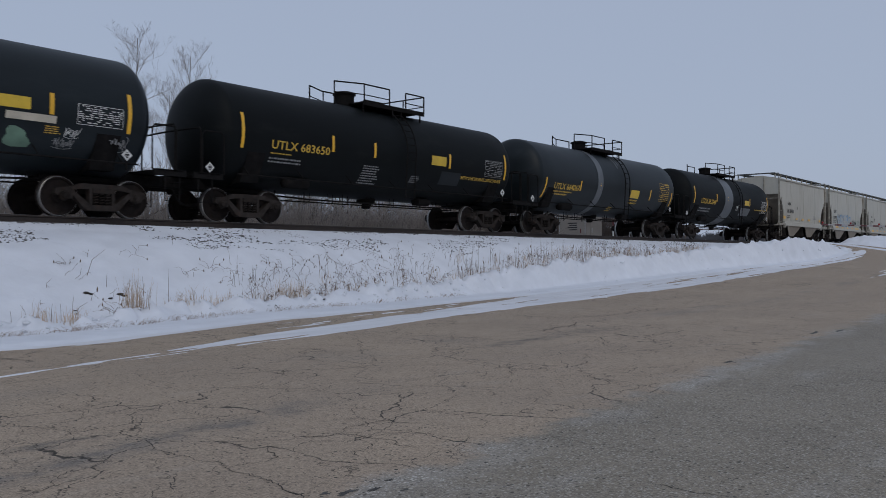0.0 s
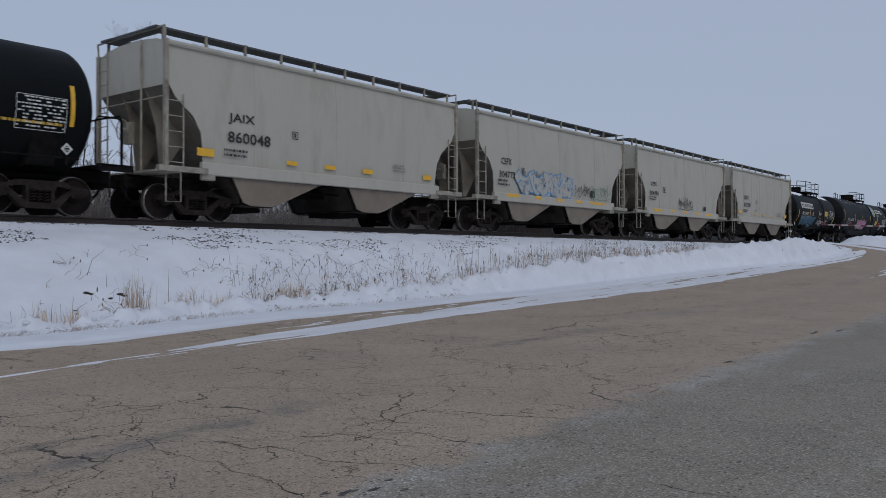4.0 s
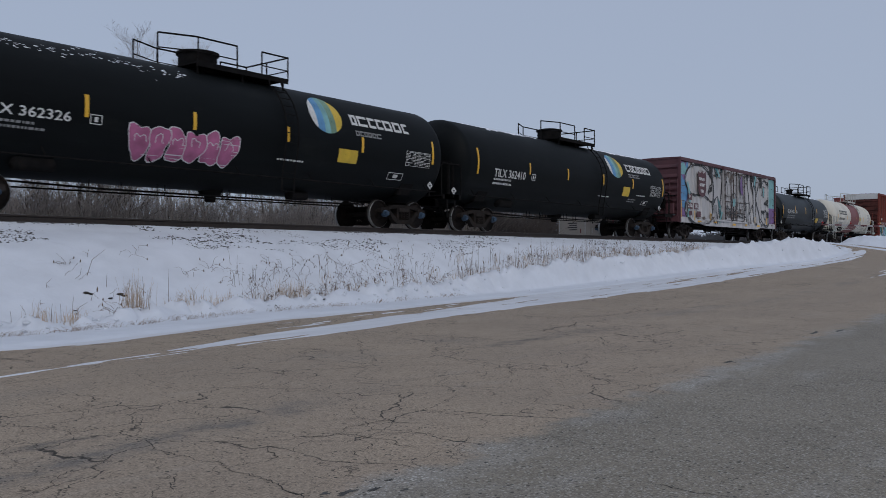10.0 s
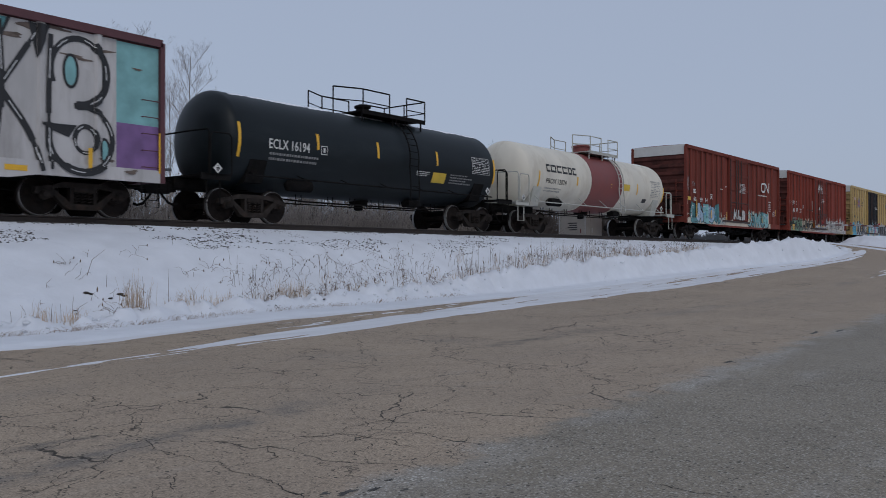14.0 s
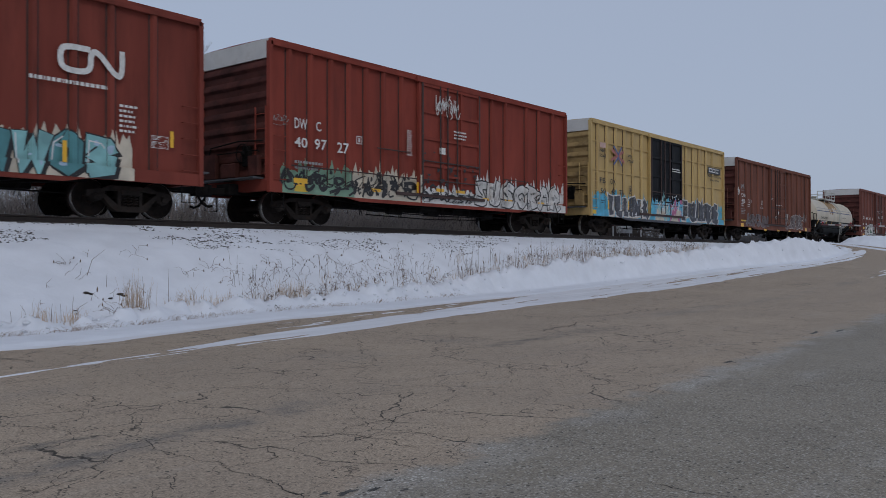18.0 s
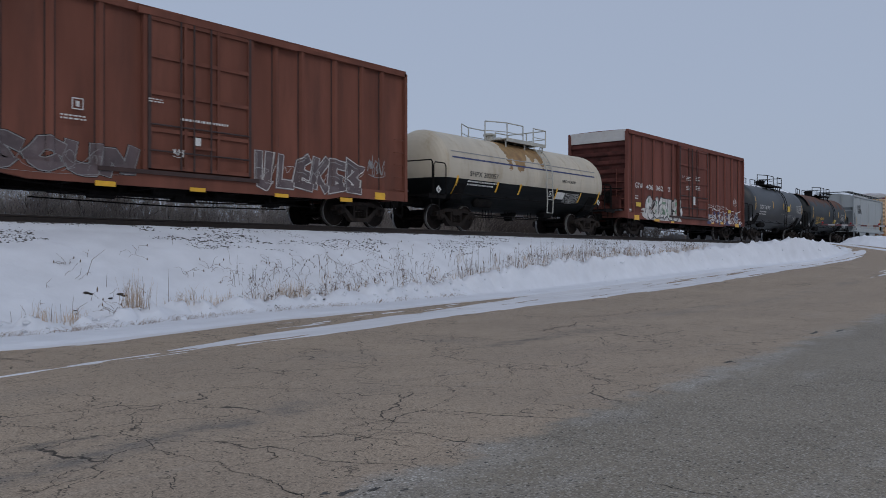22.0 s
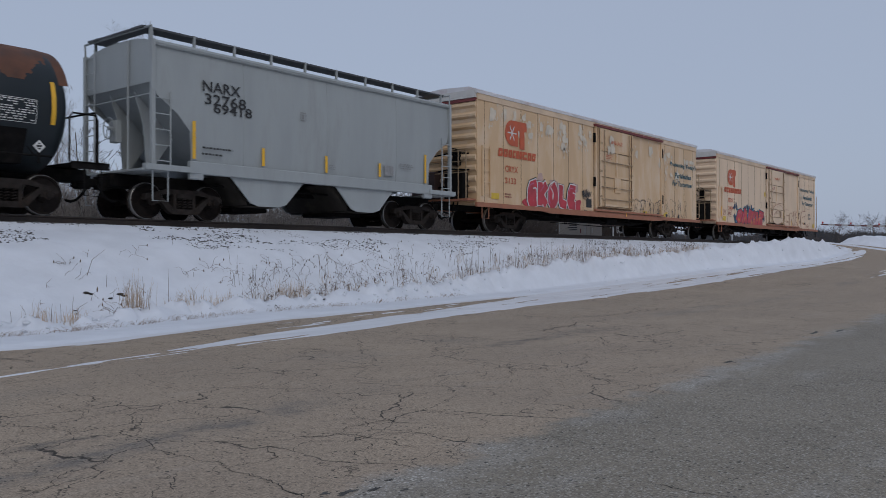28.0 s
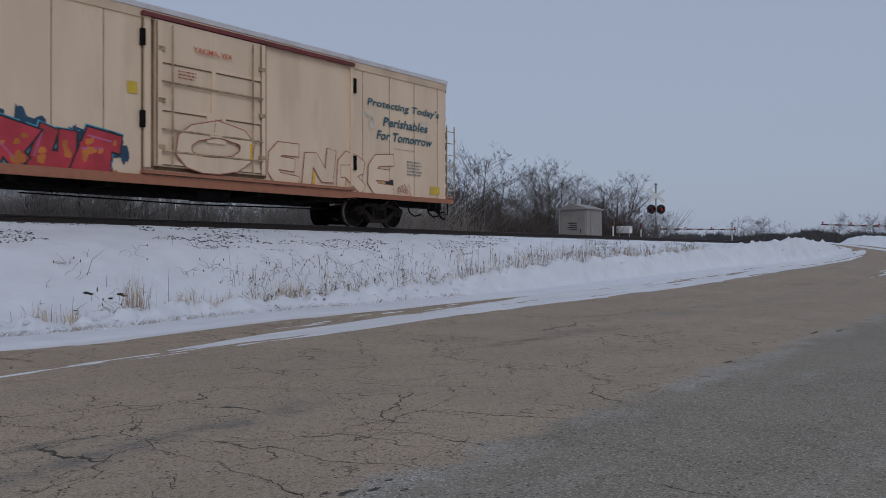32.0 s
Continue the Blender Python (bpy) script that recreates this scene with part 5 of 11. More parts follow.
def tank_car(name, label, L, half, r, zc, paint_mat, trim=None, plat=(-1.9, 2.0), dome=(-0.9, 0.32, 0.42), cap=frame_iron, dome_mat=None, ladder_x=None,
             end_rail=True, high=0.74, split=None, top_trim=None):
    car = tagged(new("tank_car"), label, "tank car", "freight cars of the train")
    trim = trim or iron
    part("tank_shell", tank_shell_kit(L, r, zc, split=split), paint_mat if split is None else [paint_mat, black_paint], car)
    for s in (-1, 1):
        bogie(car, s * half, cap)
    end = L + 0.25
    couplers(car, end + 0.35)
    for s in (-1, 1):
        inner = s * (half - 1.1)
        a, b = sorted((inner, s * (end + 0.45)))
        bar("stub_sill", a, b, -0.3, 0.3, 0.86, 1.16, iron, car, c=0.03)
        # saddle over the bogie
        for y in (-1, 1):
            k = Kit()
            k.prism([(y * 0.3, 1.1), (y * 1.05, 1.1), (y * (r - 0.1), zc - 0.55), (y * 0.4, zc - r + 0.05)], 0, -0.3, 0.3)
            part("saddle", k, iron if trim is iron else trim, car, at=(s * half, 0, 0))
        # end platform and hand rail
        px = s * (L - 0.15)
        a, b = sorted((px, s * (end + 0.3)))
        bar("end_platform", a, b, -1.45, 1.45, 1.17, 1.21, trim, car)
        for y in (-1.45, 1.38):
            bar("platform_edge", a - 0.1, b + 0.1, y, y + 0.07, 1.06, 1.22, trim, car)
        if end_rail:
            x = s * (end + 0.12)
            pts = [(x, -1.36, 1.2), (x, -1.36, 2.3), (x, -1.3, 2.38), (x, -0.5, 2.4), (x, 0.5, 2.4), (x, 1.3, 2.38), (x, 1.36, 2.3), (x, 1.36, 1.2)]
            pipe("end_rail", pts, 0.024, trim, car)
            x2 = s * (end - 0.55)
            pipe("side_grab_rail", [(x, -1.42, 1.2), (x, -1.42, 2.2), (x - s * 0.08, -1.42, 2.3), (x2 + s * 0.08, -1.42, 2.3), (x2, -1.42, 2.2), (x2, -1.42, 1.2)], 0.022, trim, car)
        stirrup(car, s * (end + 0.02), -1.4, trim, 0.45, 1.15)
        stirrup(car, s * (end + 0.02), 1.4, trim, 0.45, 1.15)
        # placard on its holder
        q, px, pz = 0.135, (-L - 0.18 if s < 0 else L - 1.0), (1.36 if s < 0 else 1.46)
        bar("placard_holder", px - 0.02, px + 0.02, -1.47, -1.43, 1.1, pz - 0.08, trim, car)
        k = Kit()
        k.prism([(pz - q, 0), (pz, q), (pz + q, 0), (pz, -q)], 1, -1.48, -1.465)
        card = part("placard", k, ink_white, car, "white diamond placard", at=(px, 0, 0))
        k = Kit()
        k.prism([(pz - q * 0.6, 0), (pz - q * 0.25, q * 0.35), (pz - q * 0.25, -q * 0.35)], 1, -1.487, -1.48)
        k.box(-q * 0.42, q * 0.42, -1.487, -1.48, pz - q * 0.12, pz + q * 0.2)
        k.prism([(pz + q * 0.6, 0), (pz + q * 0.35, q * 0.25), (pz + q * 0.35, -q * 0.25)], 1, -1.487, -1.48)
        part("placard_print", k, ink_black, card)
    # long side rail along the belly, with brackets
    for y in (-1, 1):
        pipe("side_rail", [(-L + 0.7, y * 1.45, 1.26), (L - 0.7, y * 1.45, 1.26)], 0.022, trim, car)
        for i in range(7):
            x = -L + 1.1 + (2 * L - 2.2) * i / 6
            rod("rail_bracket", (x, y * 1.45, 1.26), (x, y * (r * 0.78), zc - r * 0.62), 0.016, trim, car)
    # brake gear below the belly
    bz = zc - r
    pipe("brake_pipe", [(-half + 1.2, -0.42, bz - 0.1), (-half * 0.5, -0.5, bz - 0.16), (half * 0.5, -0.5, bz - 0.16), (half - 1.2, -0.42, bz - 0.1)], 0.025, iron, car)
    pipe("brake_rod", [(-half + 1.2, -0.2, bz - 0.22), (half - 1.2, -0.25, bz - 0.2)], 0.02, iron, car)
    rnd = random.Random(int(L * 100))
    for i in range(9):
        x = -half + 1.5 + (2 * half - 3.0) * (i + rnd.uniform(-0.3, 0.3)) / 8
        pipe("rod_hanger", [(x - 0.1, -0.45, bz + 0.05), (x - 0.1, -0.45, bz - 0.2 - rnd.uniform(0, 0.14)), (x + 0.12, -0.45, bz - 0.2), (x + 0.12, -0.45, bz + 0.05)], 0.015, iron, car)
    part("bottom_valve", Kit().lathe([(bz - 0.3, 0.09), (bz - 0.28, 0.15), (bz - 0.12, 0.15), (bz - 0.1, 0.3), (bz + 0.05, 0.34)], 2, 18), iron, car, at=(0.1, 0, 0))
    part("air_tank", Kit().lathe([(-0.5, 0.0001), (-0.47, 0.12), (-0.42, 0.17), (0.42, 0.17), (0.47, 0.12), (0.5, 0.0001)], 0, 16), iron, car, at=(-half + 1.75, -0.95, bz + 0.25))
    bar("brake_cylinder", half * 0.35, half * 0.35 + 0.6, -0.75, -0.4, bz - 0.12, bz + 0.12, iron, car, c=0.06)
    # crossing platform on top with fittings
    trim = top_trim or trim
    top = zc + r
    x0, x1 = plat
    p = bar("top_platform", x0 + 0.9, x1, -0.95, 0.95, top + 0.02, top + 0.06, trim, car)
    for y in (-0.95, 0.95):
        bar("platform_lip", x0 + 0.9, x1, y - 0.02, y + 0.02, top - 0.06, top + 0.08, trim, car)
    for x in (x0 + 1.0, (x0 + x1) / 2 + 0.45, x1 - 0.1):
        for y in (-0.85, 0.85):
            rod("platform_leg", (x, y, top + 0.03), (x, y, zc + math.sqrt(r * r - 0.72) - 0.03), 0.03, trim, car)
    h = top + 0.82 * high
    for y in (-0.95, 0.95):
        railing(car, [(x0, y * 0.6), (x0 + 0.9, y), (x0 + (x1 - x0) * 0.55, y)], h, h - 0.4 * min(1.0, high + 0.1),
                [(x0, y * 0.6, zc + math.sqrt(r * r - (y * 0.6) ** 2) - 0.02), (x0 + 0.95, y, top + 0.04), (x0 + (x1 - x0) * 0.55, y, top + 0.04)], trim)
        railing(car, [(x1 - 0.95, y), (x1, y)], h, h - 0.4 * min(1.0, high + 0.1), [(x1 - 0.95, y, top + 0.04), (x1, y, top + 0.04)], trim)
    railing(car, [(x1, -0.95), (x1, 0.95)], h, h - 0.4 * min(1.0, high + 0.1), [(x1, 0.0, top + 0.04)], trim)
    dx, dr, dh = dome
    dm = dome_mat or trim
    part("manway_dome", Kit().lathe([(top - 0.1, dr), (top + dh - 0.06, dr), (top + dh - 0.06, dr + 0.06), (top + dh, dr + 0.06), (top + dh + 0.05, dr * 0.7), (top + dh + 0.06, 0.0001)], 2, 24), dm, car, at=(dx, 0, 0))
    part("safety_valve", Kit().lathe([(top - 0.05, 0.11), (top + 0.22, 0.11), (top + 0.24, 0.15), (top + 0.3, 0.13), (top + 0.32, 0.0001)], 2, 12), dm, car, at=(dx + 1.0, 0.25, 0))
    part("filling_pipe", Kit().lathe([(top - 0.05, 0.08), (top + 0.15, 0.08), (top + 0.16, 0.12), (top + 0.2, 0.12)], 2, 12), dm, car, at=(dx + 1.45, -0.2, 0))
    # bowed side ladder up to the platform
    if ladder_x is not None:
        for side in (-1, 1):
            def curve(x):
                pts = [(x, side * 1.52, bz + 0.02), (x, side * 1.55, 1.3)]
                for i in range(9):
                    a = radians(100 - i * 8)
                    pts.append((x, side * (r + 0.12) * math.sin(a), zc + (r + 0.12) * math.cos(a)))
                return pts + [(x, side * 0.95, top + 0.06)]
            left = pipe("side_ladder", curve(ladder_x - 0.22), 0.022, trim, car)
            pipe("stile", curve(ladder_x + 0.22), 0.022, trim, left)
            cv = curve(0)
            for i in range(11):
                t = i / 10 * (len(cv) - 1)
                j = min(int(t), len(cv) - 2)
                q = Vector(cv[j]).lerp(Vector(cv[j + 1]), t - j)
                rod("rung", (ladder_x - 0.22, q.y, q.z), (ladder_x + 0.22, q.y, q.z), 0.014, trim, left)
    return car


# ---- covered hoppers ----
def hopper_car(label, paint_mat, trim, dark_cut=True, L=5.75, half=4.55, top=4.5, bays=((-3.75, -0.55), (0.55, 3.75)), ribs=5, sharp=False, skew=False):
    car = tagged(new("covered_hopper"), label, "hopper car", "freight cars of the train")
    for s in (-1, 1):
        bogie(car, s * half)
    couplers(car, 6.05)
    w = 1.56
    if sharp:
        right = [(L, top - 0.15), (L - 0.02, 3.05), (L - 0.75, 2.55), (L - 1.05, 2.2), (L - 1.12, 1.36)]
    else:
        right = [(L, top - 0.15), (L - 0.02, 3.4), (L - 0.2, 3.05), (L - 0.62, 2.75), (L - 0.92, 2.45), (L - 1.05, 2.1), (L - 1.1, 1.36)]
    # side sheets bow outwards towards the middle of their height
    for y in (-1, 1):
        k = Kit()
        outline = right + [(-x, z) for x, z in reversed(right)]
        lev = [1.36, 1.8, 2.2, 2.6, 3.0, 3.4, 3.8, top - 0.15]

        def half_at(z):
            pts = sorted(right, key=lambda q: q[1])
            return table([(q[1], q[0]) for q in pts], z)
        vs, fs = [], []
        for z in lev:
            e = half_at(z)
            yy = w - 0.06 + 0.06 * math.sin(math.pi * (z - 1.36) / (top - 1.5))
            for d in (0, 0.035):
                for i in range(9):
                    vs.append((-e + 2 * e * i / 8, y * (yy - d), z))
        for i in range(len(lev) - 1):
            for d in (0, 1):
                for j in range(8):
                    o = i * 18 + d * 9 + j
                    q = (o, o + 1, o + 19, o + 18)
                    fs.append(q if (y < 0) == (d == 0) else tuple(reversed(q)))
            for j in (0, 8):
                fs.append((i * 18 + j, i * 18 + 18 + j, i * 18 + 27 + j, i * 18 + 9 + j))
        k.add(vs, fs)
        part("side_sheet", k, paint_mat, car)
        bar("side_sill", -L + 1.0, L - 1.0, y * w - 0.06, y * w + 0.06, 1.14, 1.46, paint_mat, car, c=0.02)
        bar("end_sill", L - 1.15, L + 0.25, y * w - 0.1, y * w + 0.06, 1.16, 1.3, trim, car)
        bar("end_sill", -L - 0.25, -L + 1.15, y * w - 0.1, y * w + 0.06, 1.16, 1.3, trim, car)
        k = Kit()
        k.tube([(-L - 0.02, y * (w - 0.04), top - 0.16), (L + 0.02, y * (w - 0.04), top - 0.16)], 0.075, 8)
        part("top_chord", k, paint_mat, car)
        for i in range(ribs):
            x = (i - (ribs - 1) / 2) * (2 * L - 2.4) / max(1, ribs)
            k = Kit()
            k.tube([(x, y * (w - 0.06 + 0.06 * math.sin(math.pi * (z - 1.36) / (top - 1.5))), z) for z in lev], 0.012, 5)
            part("seam", k, paint_mat, car)
    # roof: low arch
    k = Kit()
    ring = [(-w + 0.02, top - 0.16), (-w * 0.75, top - 0.03), (-w * 0.4, top + 0.03), (0, top + 0.05), (w * 0.4, top + 0.03), (w * 0.75, top - 0.03), (w - 0.02, top - 0.16)]
    k.prism(ring, 0, -L, L)
    part("roof", k, paint_mat, car)
    for s in (-1, 1):
        # end wall, slope sheet and its gussets
        k = Kit()
        k.side([(s * L, top - 0.14), (s * (L - 0.01), 3.3), (s * (L - 1.55), 1.75), (s * (L - 2.4), 1.2), (s * (L - 2.5), 1.2), (s * (L - 1.62), 1.78), (s * (L - 0.06), 3.36), (s * (L - 0.06), top - 0.14)], -w + 0.1, w - 0.1)
        # on pale grey cars this colour carries the end's shade besides dirt
        part("end_slope_sheet", k, hopper_shade_dust if paint_mat is hopper_grey else paint_mat, car)
        bar("end_panel", min(s * L, s * (L + 0.012)), max(s * L, s * (L + 0.012)), -w + 0.06, w - 0.06, 3.3, top - 0.14, paint_mat, car)
        for y in (-1, 1):
            k = Kit()
            k.side([(s * (L - 0.05), 3.3), (s * (L - 0.35), 2.4), (s * (L - 0.45), 1.3), (s * (L - 0.62), 1.3), (s * (L - 1.2), 2.1)], y * 0.55 - 0.02, y * 0.55 + 0.02)
            part("end_gusset", k, hopper_shade_dust if paint_mat is hopper_grey else paint_mat, car)
            bar("corner_post", s * (L + 0.02) - 0.05, s * (L + 0.02) + 0.05, y * w - 0.06, y * w + 0.04, 1.2, top - 0.1, trim, car)
        bar("end_platform", min(s * (L - 0.4), s * (L + 0.3)), max(s * (L - 0.4), s * (L + 0.3)), -w, w, 1.14, 1.19, trim, car)
        bar("draft_sill", min(s * (L - 2.2), s * (L + 0.4)), max(s * (L - 2.2), s * (L + 0.4)), -0.3, 0.3, 0.8, 1.13, iron, car, c=0.03)
        pipe("end_brace", [(s * (L + 0.05), -w, 3.0), (s * (L + 0.05), w, 3.0)], 0.02, trim, car)
        ladder(car, s * (L - 0.22), -w - 0.05, 1.2, 3.1, trim, "x", 0.46)
        ladder(car, s * (L + 0.1), 1.2, 1.2, top, trim, "y", 0.46)
        rod("end_post", (s * (L + 0.06), -0.55, 1.2), (s * (L + 0.06), -0.55, top), 0.03, trim, car)
        pipe("top_grab_rail", [(s * (L + 0.02), -w, top - 0.15), (s * (L + 0.04), -w, top + 0.22), (s * (L + 0.04), w, top + 0.22), (s * (L + 0.02), w, top - 0.15)], 0.028, trim, car)
        stirrup(car, s * (L - 0.2), -w, trim, 0.42, 1.16)
        stirrup(car, s * (L - 0.2), w, trim, 0.42, 1.16)
        bar("jacking_pad", s * (L - 1.2) - 0.2, s * (L - 1.2) + 0.2, -w - 0.05, -w + 0.05, 1.0, 1.2, trim, car, c=0.03)
    # running boards on brackets, hatches
    zb = top + 0.22
    for y in (-1.02, 1.02):
        bar("running_board", -L - 0.12, L + 0.12, y - 0.26, y + 0.26, zb, zb + 0.05, walk_grey, car)
        for i in range(10):
            x = -L + 0.1 + (2 * L - 0.2) * i / 9
            bar("board_bracket", x - 0.03, x + 0.03, y + (-0.28 if y < 0 else 0.22), y + (-0.22 if y < 0 else 0.28), top - 0.08, zb + 0.06, trim, car)
    for s in (-1, 1):
        bar("end_board", s * (L - 0.1) - 0.2, s * (L - 0.1) + 0.2, -0.76, 0.76, zb, zb + 0.05, walk_grey, car)
    for i in range(5):
        x = -L + 1.2 + (2 * L - 2.4) * i / 4
        bar("roof_hatch", x - 0.5, x + 0.5, -0.35, 0.35, top + 0.03, top + 0.16, paint_mat, car, c=0.04)
    # discharge bays
    for a, b in bays:
        m = a + 0.98 if skew else (a + b) / 2
        k = Kit()
        k.side([(a, 1.2), (b, 1.2), (m + 0.55, 0.42), (m - 0.55, 0.42)], -1.3, 1.3)
        # core darkened in colour for the shade beneath the car, plus dirt
        bay = part("discharge_bay", k, chute_shade, car)
        for y in (-1, 1):
            k = Kit()
            k.side([(a, 1.16), (b, 1.16), (m + 0.62, 0.5), (m + 0.35, 0.42), (m - 0.35, 0.42), (m - 0.62, 0.5)], y * 1.5 - 0.02, y * 1.5 + 0.02)
            part("bay_side_plate", k, hopper_tan if not sharp else hopper_cool, bay)
        bar("outlet_gate", m - 0.6, m + 0.6, -0.7, 0.7, 0.3, 0.42, iron, bay, c=0.03)
        for y in (-0.8, 0.8):
            k = Kit()
            k.prism([(y - 0.5, 0.44), (y + 0.5, 0.44), (y + 0.62, 0.6), (y - 0.62, 0.6)], 0, m - 0.58, m + 0.58)
            part("chute_flange", k, iron, bay)
    pipe("brake_pipe", [(-half + 1, -0.9, 0.95), (half - 1, -0.9, 0.92)], 0.028, iron, car)
    bar("centre_sill", -L + 2, L - 2, -0.25, 0.25, 0.85, 1.1, iron, car)
    brake_wheel(car, -L - 0.2, 0.1, 2.3, trim)
    return car


# ---- boxcars ----
def boxcar(label, paint_mat, posts, door, eave=5.05, post_mat=None, half_len=7.9, half=6.25, end_band=True, door_mat=None, post_w=0.1, sill=0.84, roof_mat=None, sill_mat=None):
    car = tagged(new("boxcar"), label, "boxcar", "freight cars of the train")
    for s in (-1, 1):
        bogie(car, s * half)
    couplers(car, half_len + 0.35)
    w, H = 1.52, eave
    skin = post_mat or paint_mat
    k = Kit()
    k.box(-half_len + 0.04, half_len - 0.04, -w + 0.02, w - 0.02, 1.1, H - 0.02)
    part("body", k, paint_mat, car)
    k = Kit()
    ring = [(-w - 0.1, H - 0.06), (-w - 0.1, H + 0.02), (-w * 0.5, H + 0.04), (0, H + 0.05), (w * 0.5, H + 0.04), (w + 0.1, H + 0.02), (w + 0.1, H - 0.06)]
    k.prism(ring, 0, -half_len, half_len)
    roof = part("roof", k, roof_mat or paint_mat, car)
    for i in range(14):
        x = -half_len + 0.5 + (2 * half_len - 1.0) * i / 13
        k = Kit()
        k.prism([(-w - 0.11, H), (-w * 0.5, H + 0.07), (0, H + 0.08), (w * 0.5, H + 0.07), (w + 0.11, H), (w, H - 0.03), (-w, H - 0.03)], 0, -0.05, 0.05)
        part("roof_rib", lambda: k, roof_mat or paint_mat, roof, at=(x, 0, 0), key=("roof_rib", paint_mat.name, H))
    for y in (-1, 1):
        bar("top_chord", -half_len, half_len, y * (w + 0.05) - 0.05, y * (w + 0.05) + 0.05, H - 0.16, H - 0.06, paint_mat, car)
        # fish-belly side sill: deeper between the bogies
        k = Kit()
        d0 = door[0] - 1.6
        k.side([(-half_len, sill), (-half_len, sill + 0.3), (half_len, sill + 0.3), (half_len, sill), (half - 1.3, sill), (half - 1.9, sill - 0.1), (-half + 1.9, sill - 0.1), (-half + 1.3, sill)],
               y * (w + 0.02) - 0.06, y * (w + 0.02) + 0.06)
        part("side_sill", k, sill_mat or skin, car)
        for x in posts:
            k = Kit()
            k.prism([(-post_w, 0), (-post_w * 0.5, 0.075), (post_w * 0.5, 0.075), (post_w, 0)], 2, sill + 0.3, H - 0.15)
            part("side_post", lambda: k, post_mat or paint_mat, car, at=Matrix.Translation((x, y * w, 0)) @ (pose(0, 0, 0, 0, 0, 180) if y < 0 else Matrix()), key=("side_post", (post_mat or paint_mat).name, H, post_w, sill))
        for s in (-1, 1):
            bar("corner_post", s * half_len - 0.06, s * half_len + 0.06, y * (w + 0.02) - 0.08, y * (w + 0.02) + 0.06, sill, H - 0.06, paint_mat, car)
        # door with its frame, panels and lock rods
        x0, x1 = door
        yo = y * (w + 0.06)
        dm = door_mat or paint_mat
        dz0, dz1 = 1.18, H - 0.2
        dr = bar("door", x0 + 0.06, x1 - 0.06, min(yo - y * 0.05, yo + y * 0.03), max(yo - y * 0.05, yo + y * 0.03), dz0, dz1, dm, car)
        back = dr.matrix_basis.inverted()

        def on(ob):
            ob.matrix_basis = back @ ob.matrix_basis
        yf = yo + y * 0.03
        lo, hi = min(yf, yf + y * 0.06), max(yf, yf + y * 0.06)
        for i in range(4):
            x = x0 + 0.1 + (x1 - x0 - 0.2) * i / 3
            on(bar("door_stile", x - 0.04, x + 0.04, lo, hi, dz0, dz1, dm, dr))
        for i in range(5):
            z = dz0 + 0.05 + (dz1 - dz0 - 0.1) * i / 4
            on(bar("door_rib", x0 + 0.08, x1 - 0.08, lo + 0.008, hi - 0.008, z - 0.05, z + 0.05, dm, dr))
        for x in (x0 + (x1 - x0) * 0.3, x0 + (x1 - x0) * 0.42, x0 + (x1 - x0) * 0.58):
            on(rod("lock_rod", (x, yf + y * 0.07, dz0), (x, yf + y * 0.07, dz1), 0.026, grimy_rod_and_shade, dr))
        for z in (1.62, 2.25):
            on(rod("lock_rod", (x0 + 0.1, yf + y * 0.06, z), (x1 - 0.1, yf + y * 0.06, z), 0.024, grimy_rod_and_shade, dr))
        on(bar("lock_handle", x0 + (x1 - x0) * 0.42, x0 + (x1 - x0) * 0.62, yf + y * 0.07 - 0.015, yf + y * 0.07 + 0.015, 1.75, 1.82, dm, dr))
        bar("door_track", x0 - 1.2, x1 + 0.25, y * (w + 0.08) - 0.06, y * (w + 0.08) + 0.06, dz0 - 0.14, dz0 - 0.04, silver_paint if paint_mat is box_wc else grimy_rod_and_shade, car)
        bar("door_head_track", x0 - 0.2, x1 + 1.6, y * (w + 0.1) - 0.06, y * (w + 0.1) + 0.05, H - 0.2, H - 0.04, paint_mat, car)
        for x in (x0 + 0.085, x1 - 0.085):
            bar("door_gasket", x - 0.04, x + 0.04, min(yf, yf + y * 0.064), max(yf, yf + y * 0.064), dz0, dz1, grimy_rod_and_shade, car)
        if paint_mat is box_red:
            rod("hand_rail", (-half_len + 0.7, y * (w + 0.12), 1.62), (x0 - 0.2, y * (w + 0.12), 1.62), 0.02, grimy_rod_and_shade, car)
            rod("hand_rail", (x0 - 2.1, y * (w + 0.12), 2.45), (x0 - 0.5, y * (w + 0.12), 2.45), 0.02, grimy_rod_and_shade, car)
            rod("hand_rail", (x1 + 1.5, y * (w + 0.12), 1.95), (x1 + 3.2, y * (w + 0.12), 1.95), 0.02, grimy_rod_and_shade, car)
        if paint_mat is box_yellow:
            for z in (2.92, 4.2):
                for a, b in ((-half_len + 0.1, x0 - 0.1), (x1 + 0.1, half_len - 0.1)):
                    bar("side_girt", a, b, y * (w + 0.01) - 0.03, y * (w + 0.01) + 0.03, z - 0.025, z + 0.025, paint_mat, car)
        # dark strips on both flanks of each post paint in its shade
        for x in posts:
            for e in (-1, 1):
                xx = x + e * (post_w + 0.01)
                bar("weld_seam", xx - 0.022, xx + 0.022, y * (w - 0.02) - 0.006, y * (w - 0.02) + 0.006, sill + 0.3, H - 0.16, grimy_rod_and_shade, car)
        for x in (x0, x1):
            bar("door_post", x - 0.06, x + 0.06, y * (w + 0.06) - 0.06, y * (w + 0.06) + 0.06, sill + 0.2, H - 0.16, skin, car)
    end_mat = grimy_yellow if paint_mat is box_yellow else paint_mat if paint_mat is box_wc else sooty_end
